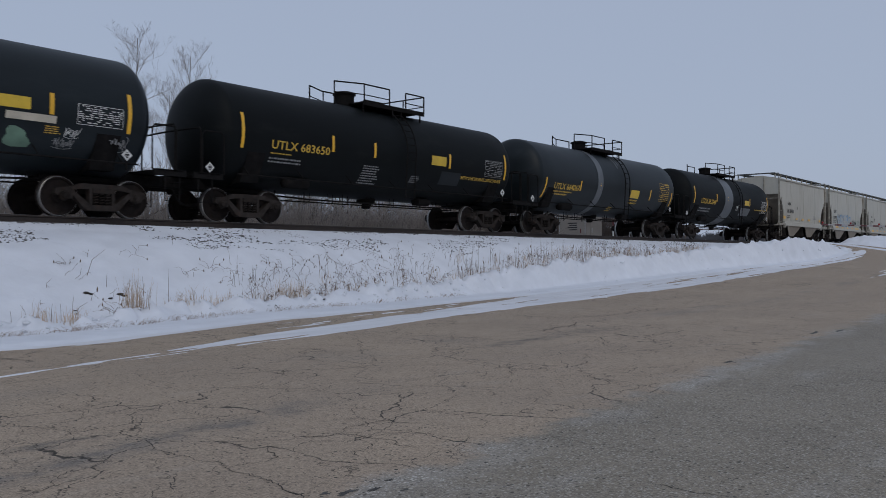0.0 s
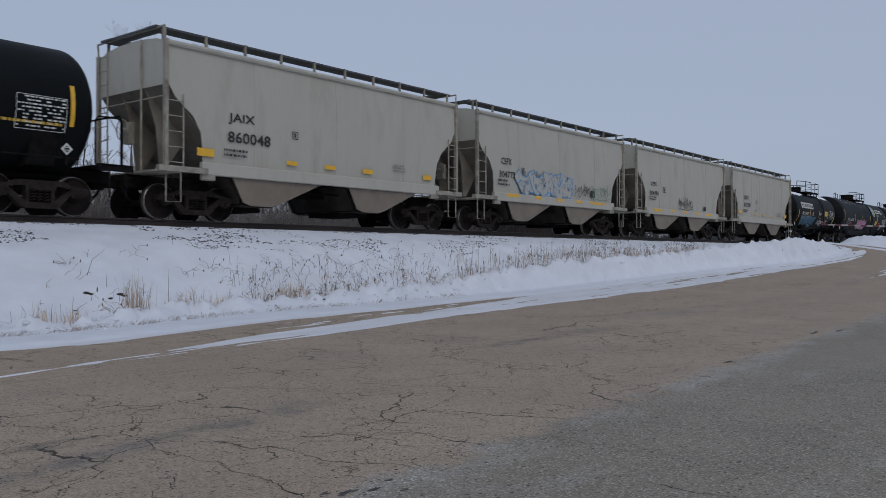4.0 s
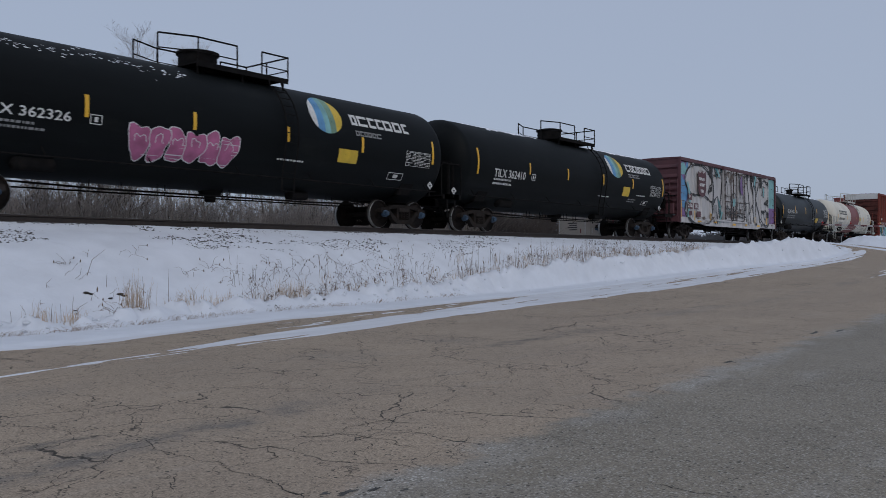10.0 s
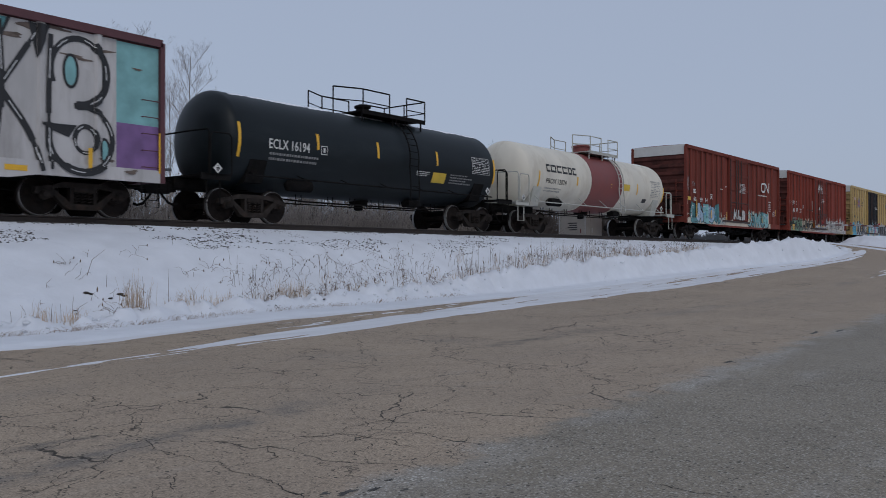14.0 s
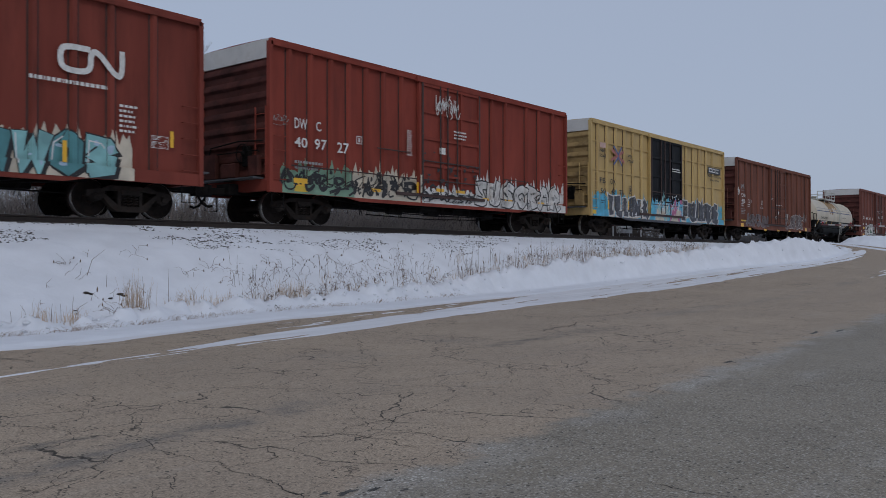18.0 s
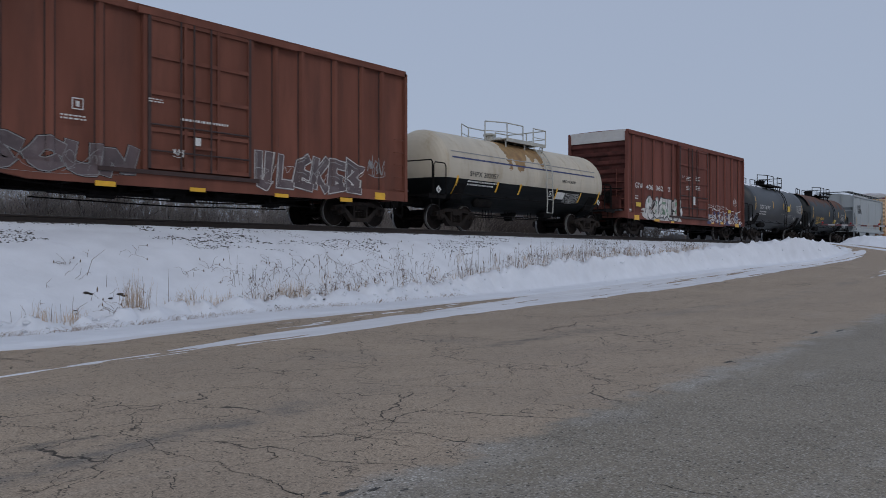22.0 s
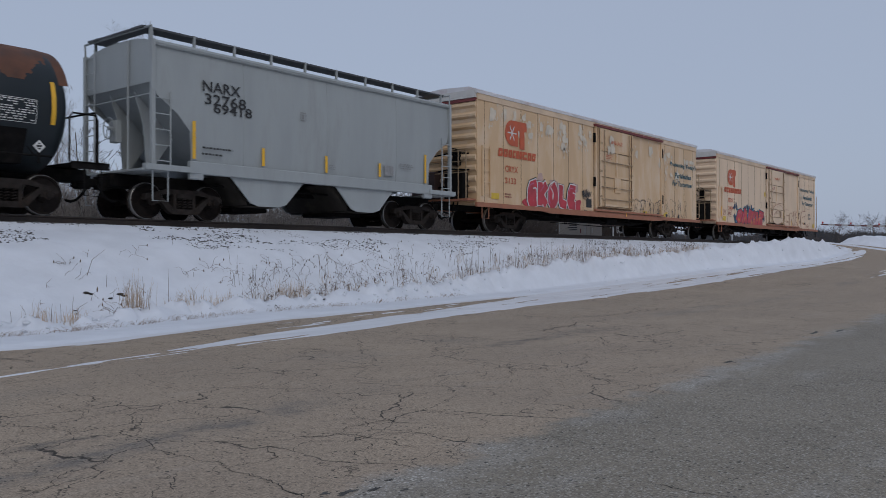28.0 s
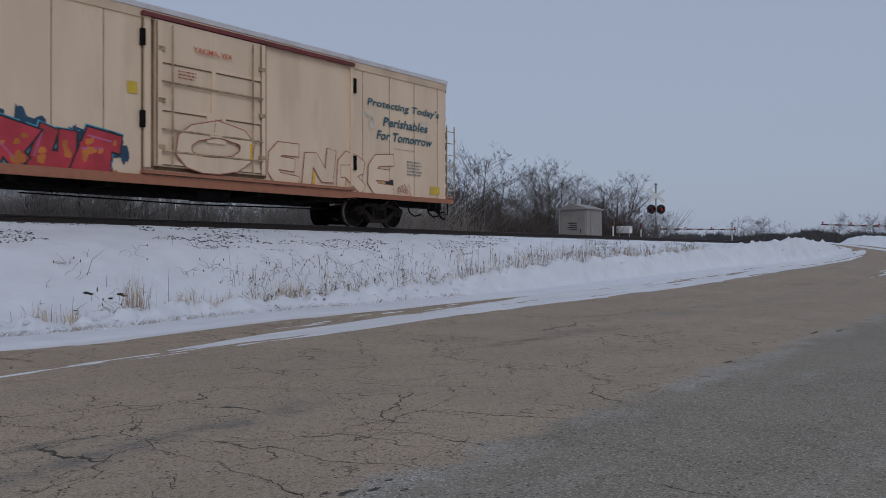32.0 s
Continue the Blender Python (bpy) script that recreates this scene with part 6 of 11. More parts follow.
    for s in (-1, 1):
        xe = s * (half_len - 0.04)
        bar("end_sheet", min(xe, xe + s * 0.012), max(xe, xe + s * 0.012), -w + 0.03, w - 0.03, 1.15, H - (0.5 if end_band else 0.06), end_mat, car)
        # pressed ribs of the end wall
        n = 8
        for i in range(n):
            z = 1.35 + (H - 2.05) * i / (n - 1)
            if not end_band and i == n - 1:
                z = H - 0.5
            k = Kit()
            k.side([(0, -0.12), (0.085, -0.03), (0.085, 0.03), (0, 0.17)], -w + 0.06, w - 0.06)
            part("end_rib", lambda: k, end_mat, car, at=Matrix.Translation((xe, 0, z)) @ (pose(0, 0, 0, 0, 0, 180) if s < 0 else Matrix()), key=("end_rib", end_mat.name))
        if end_band:
            a, b = sorted((xe, xe + s * 0.05))
            bar("excess_height_band", a, b, -w + 0.02, w - 0.02, H - 0.5, H + 0.02, white_end, car, "dirty white end band")
        bar("end_sill", min(xe - s * 0.1, xe + s * 0.12), max(xe - s * 0.1, xe + s * 0.12), -w, w, 0.88, 1.2, paint_mat, car)
        bar("centre_sill_end", min(s * (half - 2.0), s * (half_len + 0.4)), max(s * (half - 2.0), s * (half_len + 0.4)), -0.28, 0.28, 0.82, 1.1, iron, car)
        bar("crossover_board", min(xe + s * 0.1, xe + s * 0.45), max(xe + s * 0.1, xe + s * 0.45), -1.35, 1.35, 1.2, 1.25, walk_grey, car)
        pipe("crossover_rail", [(xe + s * 0.12, -1.2, 1.95), (xe + s * 0.18, -1.2, 2.0), (xe + s * 0.18, 1.2, 2.0), (xe + s * 0.12, 1.2, 1.95)], 0.018, iron, car)
        ladder(car, xe + s * 0.12, -1.25, 1.15, 3.2, paint_mat, "y", 0.44)
        for i in range(5):
            grab(car, s * (half_len - 0.32), -w - 0.02, 1.2 + i * 0.4, paint_mat)
            grab(car, s * (half_len - 0.32), w + 0.02, 1.2 + i * 0.4, paint_mat, out=1)
        for n, (y0, y1, z0, z1) in enumerate(((-1.3, -0.85, 1.3, 1.85), (-0.3, 0.35, 1.28, 1.7), (0.6, 1.2, 1.3, 2.0))):
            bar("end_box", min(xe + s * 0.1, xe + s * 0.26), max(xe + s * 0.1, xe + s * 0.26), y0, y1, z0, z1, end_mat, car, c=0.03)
        pipe("end_pipe", [(xe + s * 0.14, -1.35, 2.25), (xe + s * 0.2, -0.4, 2.3), (xe + s * 0.2, 0.9, 2.2), (xe + s * 0.14, 1.3, 1.3)], 0.022, iron, car)
        stirrup(car, s * (half_len - 0.3), -w, iron, 0.42, 0.9)
        stirrup(car, s * (half_len - 0.3), w, iron, 0.42, 0.9)
    bar("centre_sill", -half + 2.0, half - 2.0, -0.3, 0.3, 0.62, 1.05, iron, car)
    for x in (-3.4, -1.2, 1.2, 3.4):
        bar("cross_bearer", x - 0.1, x + 0.1, -1.45, 1.45, 0.72, 1.05, iron, car)
    pipe("brake_pipe", [(-half + 1.0, -0.9, 0.85), (-2.5, -1.0, 0.6), (2.5, -1.0, 0.6), (half - 1.0, -0.9, 0.85)], 0.028, iron, car)
    pipe("brake_rod", [(-half + 1.2, -0.6, 0.62), (half - 1.2, -0.6, 0.55)], 0.02, iron, car)
    bar("brake_reservoir", -1.1, -0.2, -1.2, -0.75, 0.55, 0.9, iron, car, c=0.1)
    bar("brake_cylinder", 0.8, 1.4, -1.1, -0.8, 0.55, 0.8, iron, car, c=0.08)
    brake_wheel(car, -half_len - 0.2, -0.6, 1.95, iron)
    under_gear(car, half - 1.9, 0.66, int(100 * half_len) + len(posts))
    box_skin(car, posts, door, post_w, half_len, sill + 0.005)
    return car


# ---- mechanical refrigerator cars ----
def reefer_car(label, paint_mat, half_len=10.15, half=7.33, eave=5.11):
    car = tagged(new("refrigerator_car"), label, "reefer car", "freight cars of the train")
    for s in (-1, 1):
        bogie(car, s * half)
    couplers(car, half_len + 0.6)
    w, H = 1.56, eave
    k = Kit()
    k.box(-half_len, half_len, -w, w, 0.99, H)
    part("body", k, paint_mat, car)
    k = Kit()
    ring = [(-w - 0.05, H - 0.12), (-w - 0.05, H), (-w * 0.8, H + 0.14), (0, H + 0.2), (w * 0.8, H + 0.14), (w + 0.05, H), (w + 0.05, H - 0.12)]
    k.prism(ring, 0, -half_len - 0.06, half_len + 0.06)
    part("roof", k, reefer_roof, car, "weathered pale roof")
    for y in (-1, 1):
        k = Kit()
        k.side([(-half_len - 0.1, 0.86), (-half_len - 0.1, 1.02), (half_len + 0.35, 1.02), (half_len + 0.35, 0.88), (half - 1.6, 0.86), (half - 2.2, 0.8), (-half + 2.2, 0.8), (-half + 1.6, 0.86)], y * w - 0.08, y * w + 0.03)
        part("side_sill", k, reefer_sill, car, "rust-orange side sill")
        bar("eave_strip", -half_len, half_len, y * (w + 0.015) - 0.015, y * (w + 0.015) + 0.015, H - 0.34, H - 0.12, reefer_stain, car, "rust-washed eave strip")
        n = 17
        for i in range(n):
            x = -half_len + 0.45 + (2 * half_len - 0.9) * i / (n - 1)
            if -1.3 < x < 5.5:
                continue
            # thin brown strips stand for the shade in the panel joints
            bar("panel_seam", x - 0.009, x + 0.009, y * w - 0.006, y * w + 0.006, 1.03, H - 0.34, reefer_seam_shade, car)
        # plug door on its rails
        yo = y * (w + 0.05)
        dr = bar("door", -1.15, 2.2, yo - 0.05, yo + 0.05, 1.25, H - 0.32, paint_mat, car)
        back = dr.matrix_basis.inverted()

        def on(ob):
            ob.matrix_basis = back @ ob.matrix_basis
        yf = yo + y * 0.06
        # dark strips for the door's seals and the painted shade of its seam
        for x0, x1, z0, z1 in ((-1.26, -1.15, 1.2, H - 0.3), (2.2, 2.29, 1.2, H - 0.3), (-1.15, 2.2, 1.17, 1.25)):
            bar("door_gasket", x0, x1, y * w - 0.02, y * w + 0.02, z0, z1, reefer_seam_shade, car)
        for x in (-1.05, 2.1):
            on(rod("door_edge", (x - 0.08, yf + y * 0.02, 1.27), (x - 0.08, yf + y * 0.02, H - 0.36), 0.016, reefer_seam_shade, dr))
        for z in (1.72, 2.85, 4.1):
            for x in (-1.0, 2.05):
                on(bar("rod_bracket", x - 0.09, x + 0.09, yf - 0.05, yf + 0.05, z - 0.05, z + 0.05, reefer_grime, dr))
        on(bar("vent_panel", 0.28, 0.86, yf - 0.045, yf + 0.045, 1.95, 2.62, paint_mat, dr))
        for z in (1.62, 2.15, 3.3):
            on(rod("lock_rod", (-1.0, yf + y * 0.055, z), (2.05, yf + y * 0.055, z), 0.028, reefer_grime, dr))
        for x, z0, z1 in ((-1.05, 1.27, H - 0.36), (0.5, 2.65, 3.8), (2.1, 1.27, H - 0.36)):
            on(bar("door_stile", x - 0.06, x + 0.06, yf - 0.035, yf + 0.035, z0, z1, paint_mat, dr))
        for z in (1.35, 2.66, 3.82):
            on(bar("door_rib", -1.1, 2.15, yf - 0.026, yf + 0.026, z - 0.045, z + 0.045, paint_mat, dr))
            # dark strip below each rib paints in the rib's shade
            on(bar("grime_line", -0.98, 2.03, yf - 0.014, yf + 0.014, z - 0.07, z - 0.048, reefer_seam_shade, dr))
        for x in (-0.72, 1.72):
            on(rod("lock_rod", (x, yf + y * 0.06, 1.27), (x, yf + y * 0.06, H - 0.4), 0.024, reefer_grime, dr))
        on(bar("lock_handle", 0.35, 0.75, yf + y * 0.06 - 0.02, yf + y * 0.06 + 0.02, 2.1, 2.2, paint_mat, dr))
        bar("door_head_track", -1.5, 5.6, y * (w + 0.07) - 0.07, y * (w + 0.07) + 0.07, H - 0.3, H - 0.2, wine_track, car)
        bar("door_foot_track", -1.5, 5.6, y * (w + 0.09) - 0.06, y * (w + 0.09) + 0.06, 1.05, 1.13, reefer_sill, car)
        bar("frame_seam", -1.47, -1.42, y * w - 0.012, y * w + 0.012, 1.1, H - 0.3, reefer_seam_shade, car)
        for z in (4.3, 2.35):
            bar("hinge_box", -1.52, -1.4, y * (w + 0.05) - 0.04, y * (w + 0.05) + 0.04, z - 0.2, z + 0.2, iron, car)
        bar("door_post", -1.42, -1.26, y * (w + 0.03) - 0.05, y * (w + 0.03) + 0.05, 1.2, H - 0.3, paint_mat, car)
        bar("guide_post", 5.5, 5.58, y * (w + 0.03) - 0.04, y * (w + 0.03) + 0.04, 1.2, H - 0.25, paint_mat, car)
        for z in (4.25, 1.9):
            bar("hinge_box", 5.62, 5.74, y * (w + 0.03) - 0.04, y * (w + 0.03) + 0.04, z - 0.22, z + 0.22, iron, car)
        for i in range(5):
            grab(car, -half_len + 0.5, y * w, 1.35 + i * 0.42, paint_mat, out=y)
        bar("grab_rail", -half_len + 0.24, -half_len + 0.3, y * (w + 0.04) - 0.03, y * (w + 0.04) + 0.03, 1.25, 3.1, paint_mat, car)
        bar("grab_rail", -half_len + 0.72, -half_len + 0.78, y * (w + 0.04) - 0.03, y * (w + 0.04) + 0.03, 1.25, 3.1, paint_mat, car)
        stirrup(car, -half_len + 0.5, y * w, reefer_sill, 0.45, 0.9)
        stirrup(car, half_len - 0.1, y * w, iron, 0.5, 0.95)
    for s in (-1, 1):
        xe = s * half_len
        for i in range(9):
            z = 1.5 + 3.1 * i / 8
            k = Kit()
            k.side([(0, -0.13), (0.09, -0.05), (0.09, 0.03), (0, 0.12)], -w + 0.04, w - 0.04)
            part("end_rib", lambda: k, paint_mat, car, at=Matrix.Translation((xe, 0, z)) @ (pose(0, 0, 0, 0, 0, 180) if s < 0 else Matrix()), key=("reefer_rib", paint_mat.name))
        bar("end_cap", min(xe, xe + s * 0.1), max(xe, xe + s * 0.1), -w + 0.02, w - 0.02, H - 0.28, H, white_end, car, "dirty white cap above the end ribs")
        bar("end_band", min(xe, xe + s * 0.08), max(xe, xe + s * 0.08), -w + 0.02, w - 0.02, H - 0.4, H - 0.29, wine_track, car, "wine-red band under the end cap")
        for n, (dy, drop) in enumerate(((-0.75, 0.3), (-0.55, 0.42), (0.35, 0.36))):
            pipe("power_cable", [(xe + s * 0.1, dy, 1.05), (xe + s * 0.25, dy - 0.05, 1.0 - drop), (xe + s * 0.55, dy - 0.02, 0.88 - drop), (xe + s * 0.95, dy, 0.95 - drop)], 0.028, iron, car)
        bar("end_platform", min(xe, xe + s * 0.5), max(xe, xe + s * 0.5), -1.5, 1.5, 1.08, 1.14, reefer_sill, car)
        bar("draft_sill", min(s * (half - 2), xe + s * 0.6), max(s * (half - 2), xe + s * 0.6), -0.3, 0.3, 0.8, 1.08, iron, car)
    # machinery of the leading end
    bar("engine_box", -half_len - 0.42, -half_len - 0.05, 0.1, 1.2, 1.2, 2.2, grimy_rod_and_shade, car, c=0.04)
    bar("fuel_box", -half_len - 0.38, -half_len - 0.05, -1.2, -0.3, 1.15, 2.15, iron, car, c=0.04)
    for y in (-1.35, -1.0):
        rod("end_post", (-half_len - 0.4, y, 1.14), (-half_len - 0.4, y, 2.9), 0.02, reefer_grime, car)
    for z in (2.1, 2.5, 2.88):
        rod("end_rail", (-half_len - 0.4, -1.4, z), (-half_len - 0.4, 1.3, z), 0.018, reefer_grime, car)
    for z in (1.6, 2.2, 2.8):
        pipe("end_pipe", [(-half_len - 0.15, -1.3, z), (-half_len - 0.3, -0.6, z + 0.05), (-half_len - 0.15, 0.3, z)], 0.03, iron, car)
    brake_wheel(car, -half_len - 0.3, -0.7, 2.75, iron)
    under_gear(car, half - 1.9, 0.74, 9)
    # ladder and rail at the trailing end
    ladder(car, half_len + 0.2, -1.25, 1.15, 3.1, pale_steel, "y", 0.4)
    ladder(car, half_len + 0.36, -1.5, 1.15, 3.6, reefer_grime, "x", 0.42)
    rod("end_post", (half_len + 0.2, -1.42, 1.14), (half_len + 0.2, -1.42, 3.5), 0.045, iron, car)
    bar("end_locker", half_len + 0.05, half_len + 0.3, -1.1, -0.3, 1.4, 2.5, iron, car)
    bar("centre_sill", -half + 2.0, half - 2.0, -0.3, 0.3, 0.62, 1.05, iron, car)
    for x in (-4.4, -2.2, 2.2, 4.4):
        bar("cross_bearer", x - 0.1, x + 0.1, -1.45, 1.45, 0.7, 1.0, iron, car)
    pipe("brake_pipe", [(-half + 1.2, -1.1, 0.8), (-3, -1.2, 0.6), (3, -1.2, 0.6), (half - 1.2, -1.1, 0.8)], 0.03, iron, car)
    bar("brake_reservoir", 0.3, 1.3, -1.3, -0.85, 0.5, 0.85, iron, car, c=0.1)
    return car


# ---- the train ----
TRAIN = []


def place(car, s):
    """Puts a car into the train: s is where its middle stands along the track at the start."""
    TRAIN.append((car, s))
    car.location = (s, TRACK_Y, RAIL_Z)
    return car




def put_tank(s, label, L, half, r, zc, paint_mat, **kw):
    car = place(tank_car("tank_car", label, L, half, r, zc, paint_mat, **kw), s)
    return car, round_side(r, zc)


c0, f0 = put_tank(4.8, "dark green-black tank car with yellow panel and faint graffiti", 7.0, 5.6, 1.5, 2.45, slate_paint, ladder_x=0.6)
c1, f1 = put_tank(20.3, "matte black tank car with yellow lettering and top platform", 7.0, 5.6, 1.5, 2.45, black_paint, ladder_x=0.6)
c2, f2 = put_tank(35.6, "dark slate tank car with a grey jacket band and yellow lettering", 7.0, 5.6, 1.5, 2.45, slate_paint, plat=(-2.3, 1.6), ladder_x=0.9)
c3, f3 = put_tank(51.0, "black tank car with a wide grey band behind yellow lettering", 7.0, 5.6, 1.5, 2.45, black_paint, plat=(-2.2, 1.6), ladder_x=0.9)
part("jacket_band", arc_band(-1.78, -1.3, 1.5, 2.45), grey_band, c2, "grey band round the tank")
part("jacket_band", arc_band(0.35, 0.46, 1.5, 2.45, -30, 62, 24), grey_band, c2, "short grey strap over the tank's shoulder")
part("jacket_band", arc_band(0.6, 0.7, 1.5, 2.45, -30, 55, 24), grey_band, c2, "short grey strap over the tank's shoulder")
part("jacket_band", arc_band(-1.5, -0.2, 1.5, 2.45), grey_band, c3, "wide grey band round the tank")

h4 = place(hopper_car("pale grey covered hopper with black lettering", hopper_grey, hopper_trim, ribs=3, skew=True), 65.2)
h5 = place(hopper_car("pale grey covered hopper with faded blue graffiti", hopper_grey, hopper_trim, ribs=3, skew=True), 78.0)
h6 = place(hopper_car("pale grey covered hopper with a black graffiti scrawl", hopper_grey, hopper_trim, ribs=3, skew=True), 90.95)
h7 = place(hopper_car("pale grey covered hopper with curved seamed sides", hopper_grey, hopper_trim, ribs=6), 103.85)

c8, f8 = put_tank(116.9, "black tank car with blue graffiti and snow on top", 5.75, 4.27, 1.47, 2.45, black_paint, plat=(-2.2, 2.2), dome=(-0.7, 0.42, 0.42), high=1.0, ladder_x=1.1, cap=cap_blue)
c9, f9 = put_tank(132.6, "long black tank car with pink graffiti and a striped oval emblem", 8.9, 7.0, 1.62, 2.49, black_paint, plat=(-1.9, 2.1), dome=(-0.3, 0.52, 0.52), high=0.85, ladder_x=1.6, cap=cap_blue)
c10, f10 = put_tank(150.9, "long black tank car with white lettering and a striped oval emblem", 8.9, 7.03, 1.62, 2.49, black_paint, plat=(-1.9, 2.1), dome=(-0.3, 0.52, 0.52), high=0.85, ladder_x=1.6, cap=cap_blue)
b11 = place(boxcar("wine-red boxcar covered in silver graffiti letters", box_wc, (-6.1, -4.9, -3.55, 3.4, 5.0, 6.3), (-1.65, 1.75), 4.3, half_len=7.92, half=6.2, end_band=False, post_mat=silver_paint, door_mat=silver_paint), 169.1)
c12, f12 = put_tank(185.3, "black tank car with white lettering and a dusting of snow", 6.4, 5.1, 1.4, 2.27, slate_paint, plat=(-1.6, 2.4), dome=(0.3, 0.22, 0.4), high=0.88, ladder_x=1.2)
c13, f13 = put_tank(200.1, "cream-white tank car with a broad dark red band", 6.8, 5.6, 1.35, 2.44, white_tank, trim=pale_steel, plat=(-1.6, 2.0), dome=(0.2, 0.4, 0.42), high=0.88, dome_mat=red_band, ladder_x=1.4)
part("red_band", arc_band(-1.25, 1.7, 1.35, 2.44), red_band, c13, "broad dark red band")
b14 = place(boxcar("tall brown boxcar with white end band and teal graffiti", box_brown, (-7.2, -6.4, -5.65, -4.9, -4.05, -3.25, -2.4, 2.0, 2.85, 3.7, 4.6, 5.5, 6.6), (-1.5, 1.65)), 216.75)
b15 = place(boxcar("tall red-brown boxcar with green and silver graffiti along its foot", box_red, (-7.2, -6.4, -5.6, -4.85, -4.1, -3.3, -2.45, 2.6, 3.5, 4.95, 5.85, 6.9), (-1.6, 1.75)), 234.8)
b16 = place(boxcar("faded yellow boxcar with a black door and blue graffiti", box_yellow, (-7.3, -6.45, -5.6, -4.7, -3.8, -2.85, 2.55, 3.5, 4.4, 5.35, 6.35), (-2.05, 1.8), eave=5.13, door_mat=box_black, half_len=7.98, sill_mat=g_slate), 252.87)
b17 = place(boxcar("tall maroon boxcar with white end band and grey graffiti", box_maroon, (-7.2, -6.1, -5.0, -3.85, -2.7, 2.45, 3.4, 4.7, 5.85, 6.75), (-1.6, 1.55), half_len=7.82), 270.9)
c18, f18 = put_tank(286.85, "cream and black tank car with rust-stained top and blue stripes", 6.1, 4.8, 1.42, 2.22, cream_tank, plat=(-2.3, 1.5), dome=(-1.2, 0.2, 0.3), high=0.8, ladder_x=0.9, split=1.84, top_trim=pale_steel)
b19 = place(boxcar("tall brown boxcar with a white end band and white graffiti", box_wine, (-7.2, -6.1, -4.9, -3.75, -2.6, 2.65, 3.75, 4.9, 6.05, 7.2), (-2.0, 1.95)), 302.55)
c20, f20 = put_tank(318.1, "slate-black tank car with white lettering and snow along its top", 5.8, 4.35, 1.5, 2.37, worn_slate, plat=(-2.0, 2.0), dome=(0.3, 0.3, 0.4), high=0.82, ladder_x=0.9)
c21, f21 = put_tank(330.95, "slate-black tank car with a rust-brown top", 5.7, 4.2, 1.46, 2.38, rusty_slate, plat=(-1.7, 1.9), dome=(-0.7, 0.3, 0.4), high=0.82, ladder_x=1.0)
h22 = place(hopper_car("cool grey covered hopper with overpainted black numbers", hopper_cool, hopper_cool, ribs=3, sharp=True, bays=((-3.45, -0.9), (0.35, 2.9)), top=4.42), 344.1)
r23 = place(reefer_car("tan refrigerator car with an orange emblem and red graffiti", reefer_tan), 361.65)
r24 = place(reefer_car("cream refrigerator car with an orange emblem and red-blue graffiti", reefer_cream), 385.03)


# ---- marks of plain shapes ----
SECOND.update({g_teal.name: g_blue, g_green.name: g_cream, g_grey.name: ink_grey, g_silver.name: g_grey, g_pink.name: g_purple, g_cyan.name: g_blue, g_blue.name: g_cyan})

def frame_mark(car, x0, x1, z0, z1, ink, surf):
    t = max(0.012, (z1 - z0) * 0.09)
    x1 = max(x1, x0 + 0.16)
    sh = [rect(x0, x1, z0, z0 + t), rect(x0, x1, z1 - t, z1), rect(x0, x0 + t, z0, z1), rect(x1 - t, x1, z0, z1),
          rect(x0 + (x1 - x0) * 0.35, x0 + (x1 - x0) * 0.65, z0 + (z1 - z0) * 0.25, z0 + (z1 - z0) * 0.75)]
    paint(car, "inspection_mark", sh, ink, surf, 0.008)


def emblem_bars(car, x0, x1, z0, z1, n, ink, surf):
    """A company mark as a row of plain blocks of uneven width."""
    rnd = random.Random(int(100 * x0) + n)
    cuts = [0.0]
    for i in range(n):
        cuts.append(cuts[-1] + rnd.uniform(0.75, 1.25))
    h = z1 - z0
    for i in range(n):
        a, b = x0 + (x1 - x0) * cuts[i] / cuts[-1], x0 + (x1 - x0) * cuts[i + 1] / cuts[-1]
        b -= (b - a) * 0.16
        t, lean = h * (0.34 if ink is ink_red else 0.25), 0.12 if ink is ink_red else 0.0
        sides = [rect(a, b, z1 - t, z1), rect(a, b, z0, z0 + t), rect(a, a + t, z0 + t, z1 - t), rect(b - t, b, z0 + t, z1 - t)]
        if n > 2:
            sides = [q for j, q in enumerate(sides) if j != (3 if rnd.random() < 0.4 else 9)]
        ob = paint(car, "company_mark", [[(x + lean * (z - z0), z) for x, z in q] for q in sides], ink, surf, 0.008, "plain block of a company mark")
        ob["kind"] = "stuff"


def noodle_emblem(car, x0, x1, z0, z1, ink, surf):
    w, h = x1 - x0, z1 - z0
    pts = [(x0 + w * 0.45, z1 - 0.1 * h), (x0 + w * 0.15, z1 - 0.1 * h), (x0 + w * 0.06, z1 - 0.25 * h), (x0 + w * 0.06, z0 + 0.25 * h), (x0 + w * 0.15, z0 + 0.1 * h),
           (x0 + w * 0.38, z0 + 0.1 * h), (x0 + w * 0.48, z0 + 0.25 * h), (x0 + w * 0.48, z1 - 0.2 * h), (x0 + w * 0.58, z1 - 0.1 * h), (x0 + w * 0.86, z0 + 0.1 * h), (x0 + w * 0.94, z0 + 0.25 * h), (x0 + w * 0.94, z1)]
    paint(car, "company_mark", stroke(rounded(pts, 2), h * 0.2), ink, surf, 0.008, "white winding company mark")


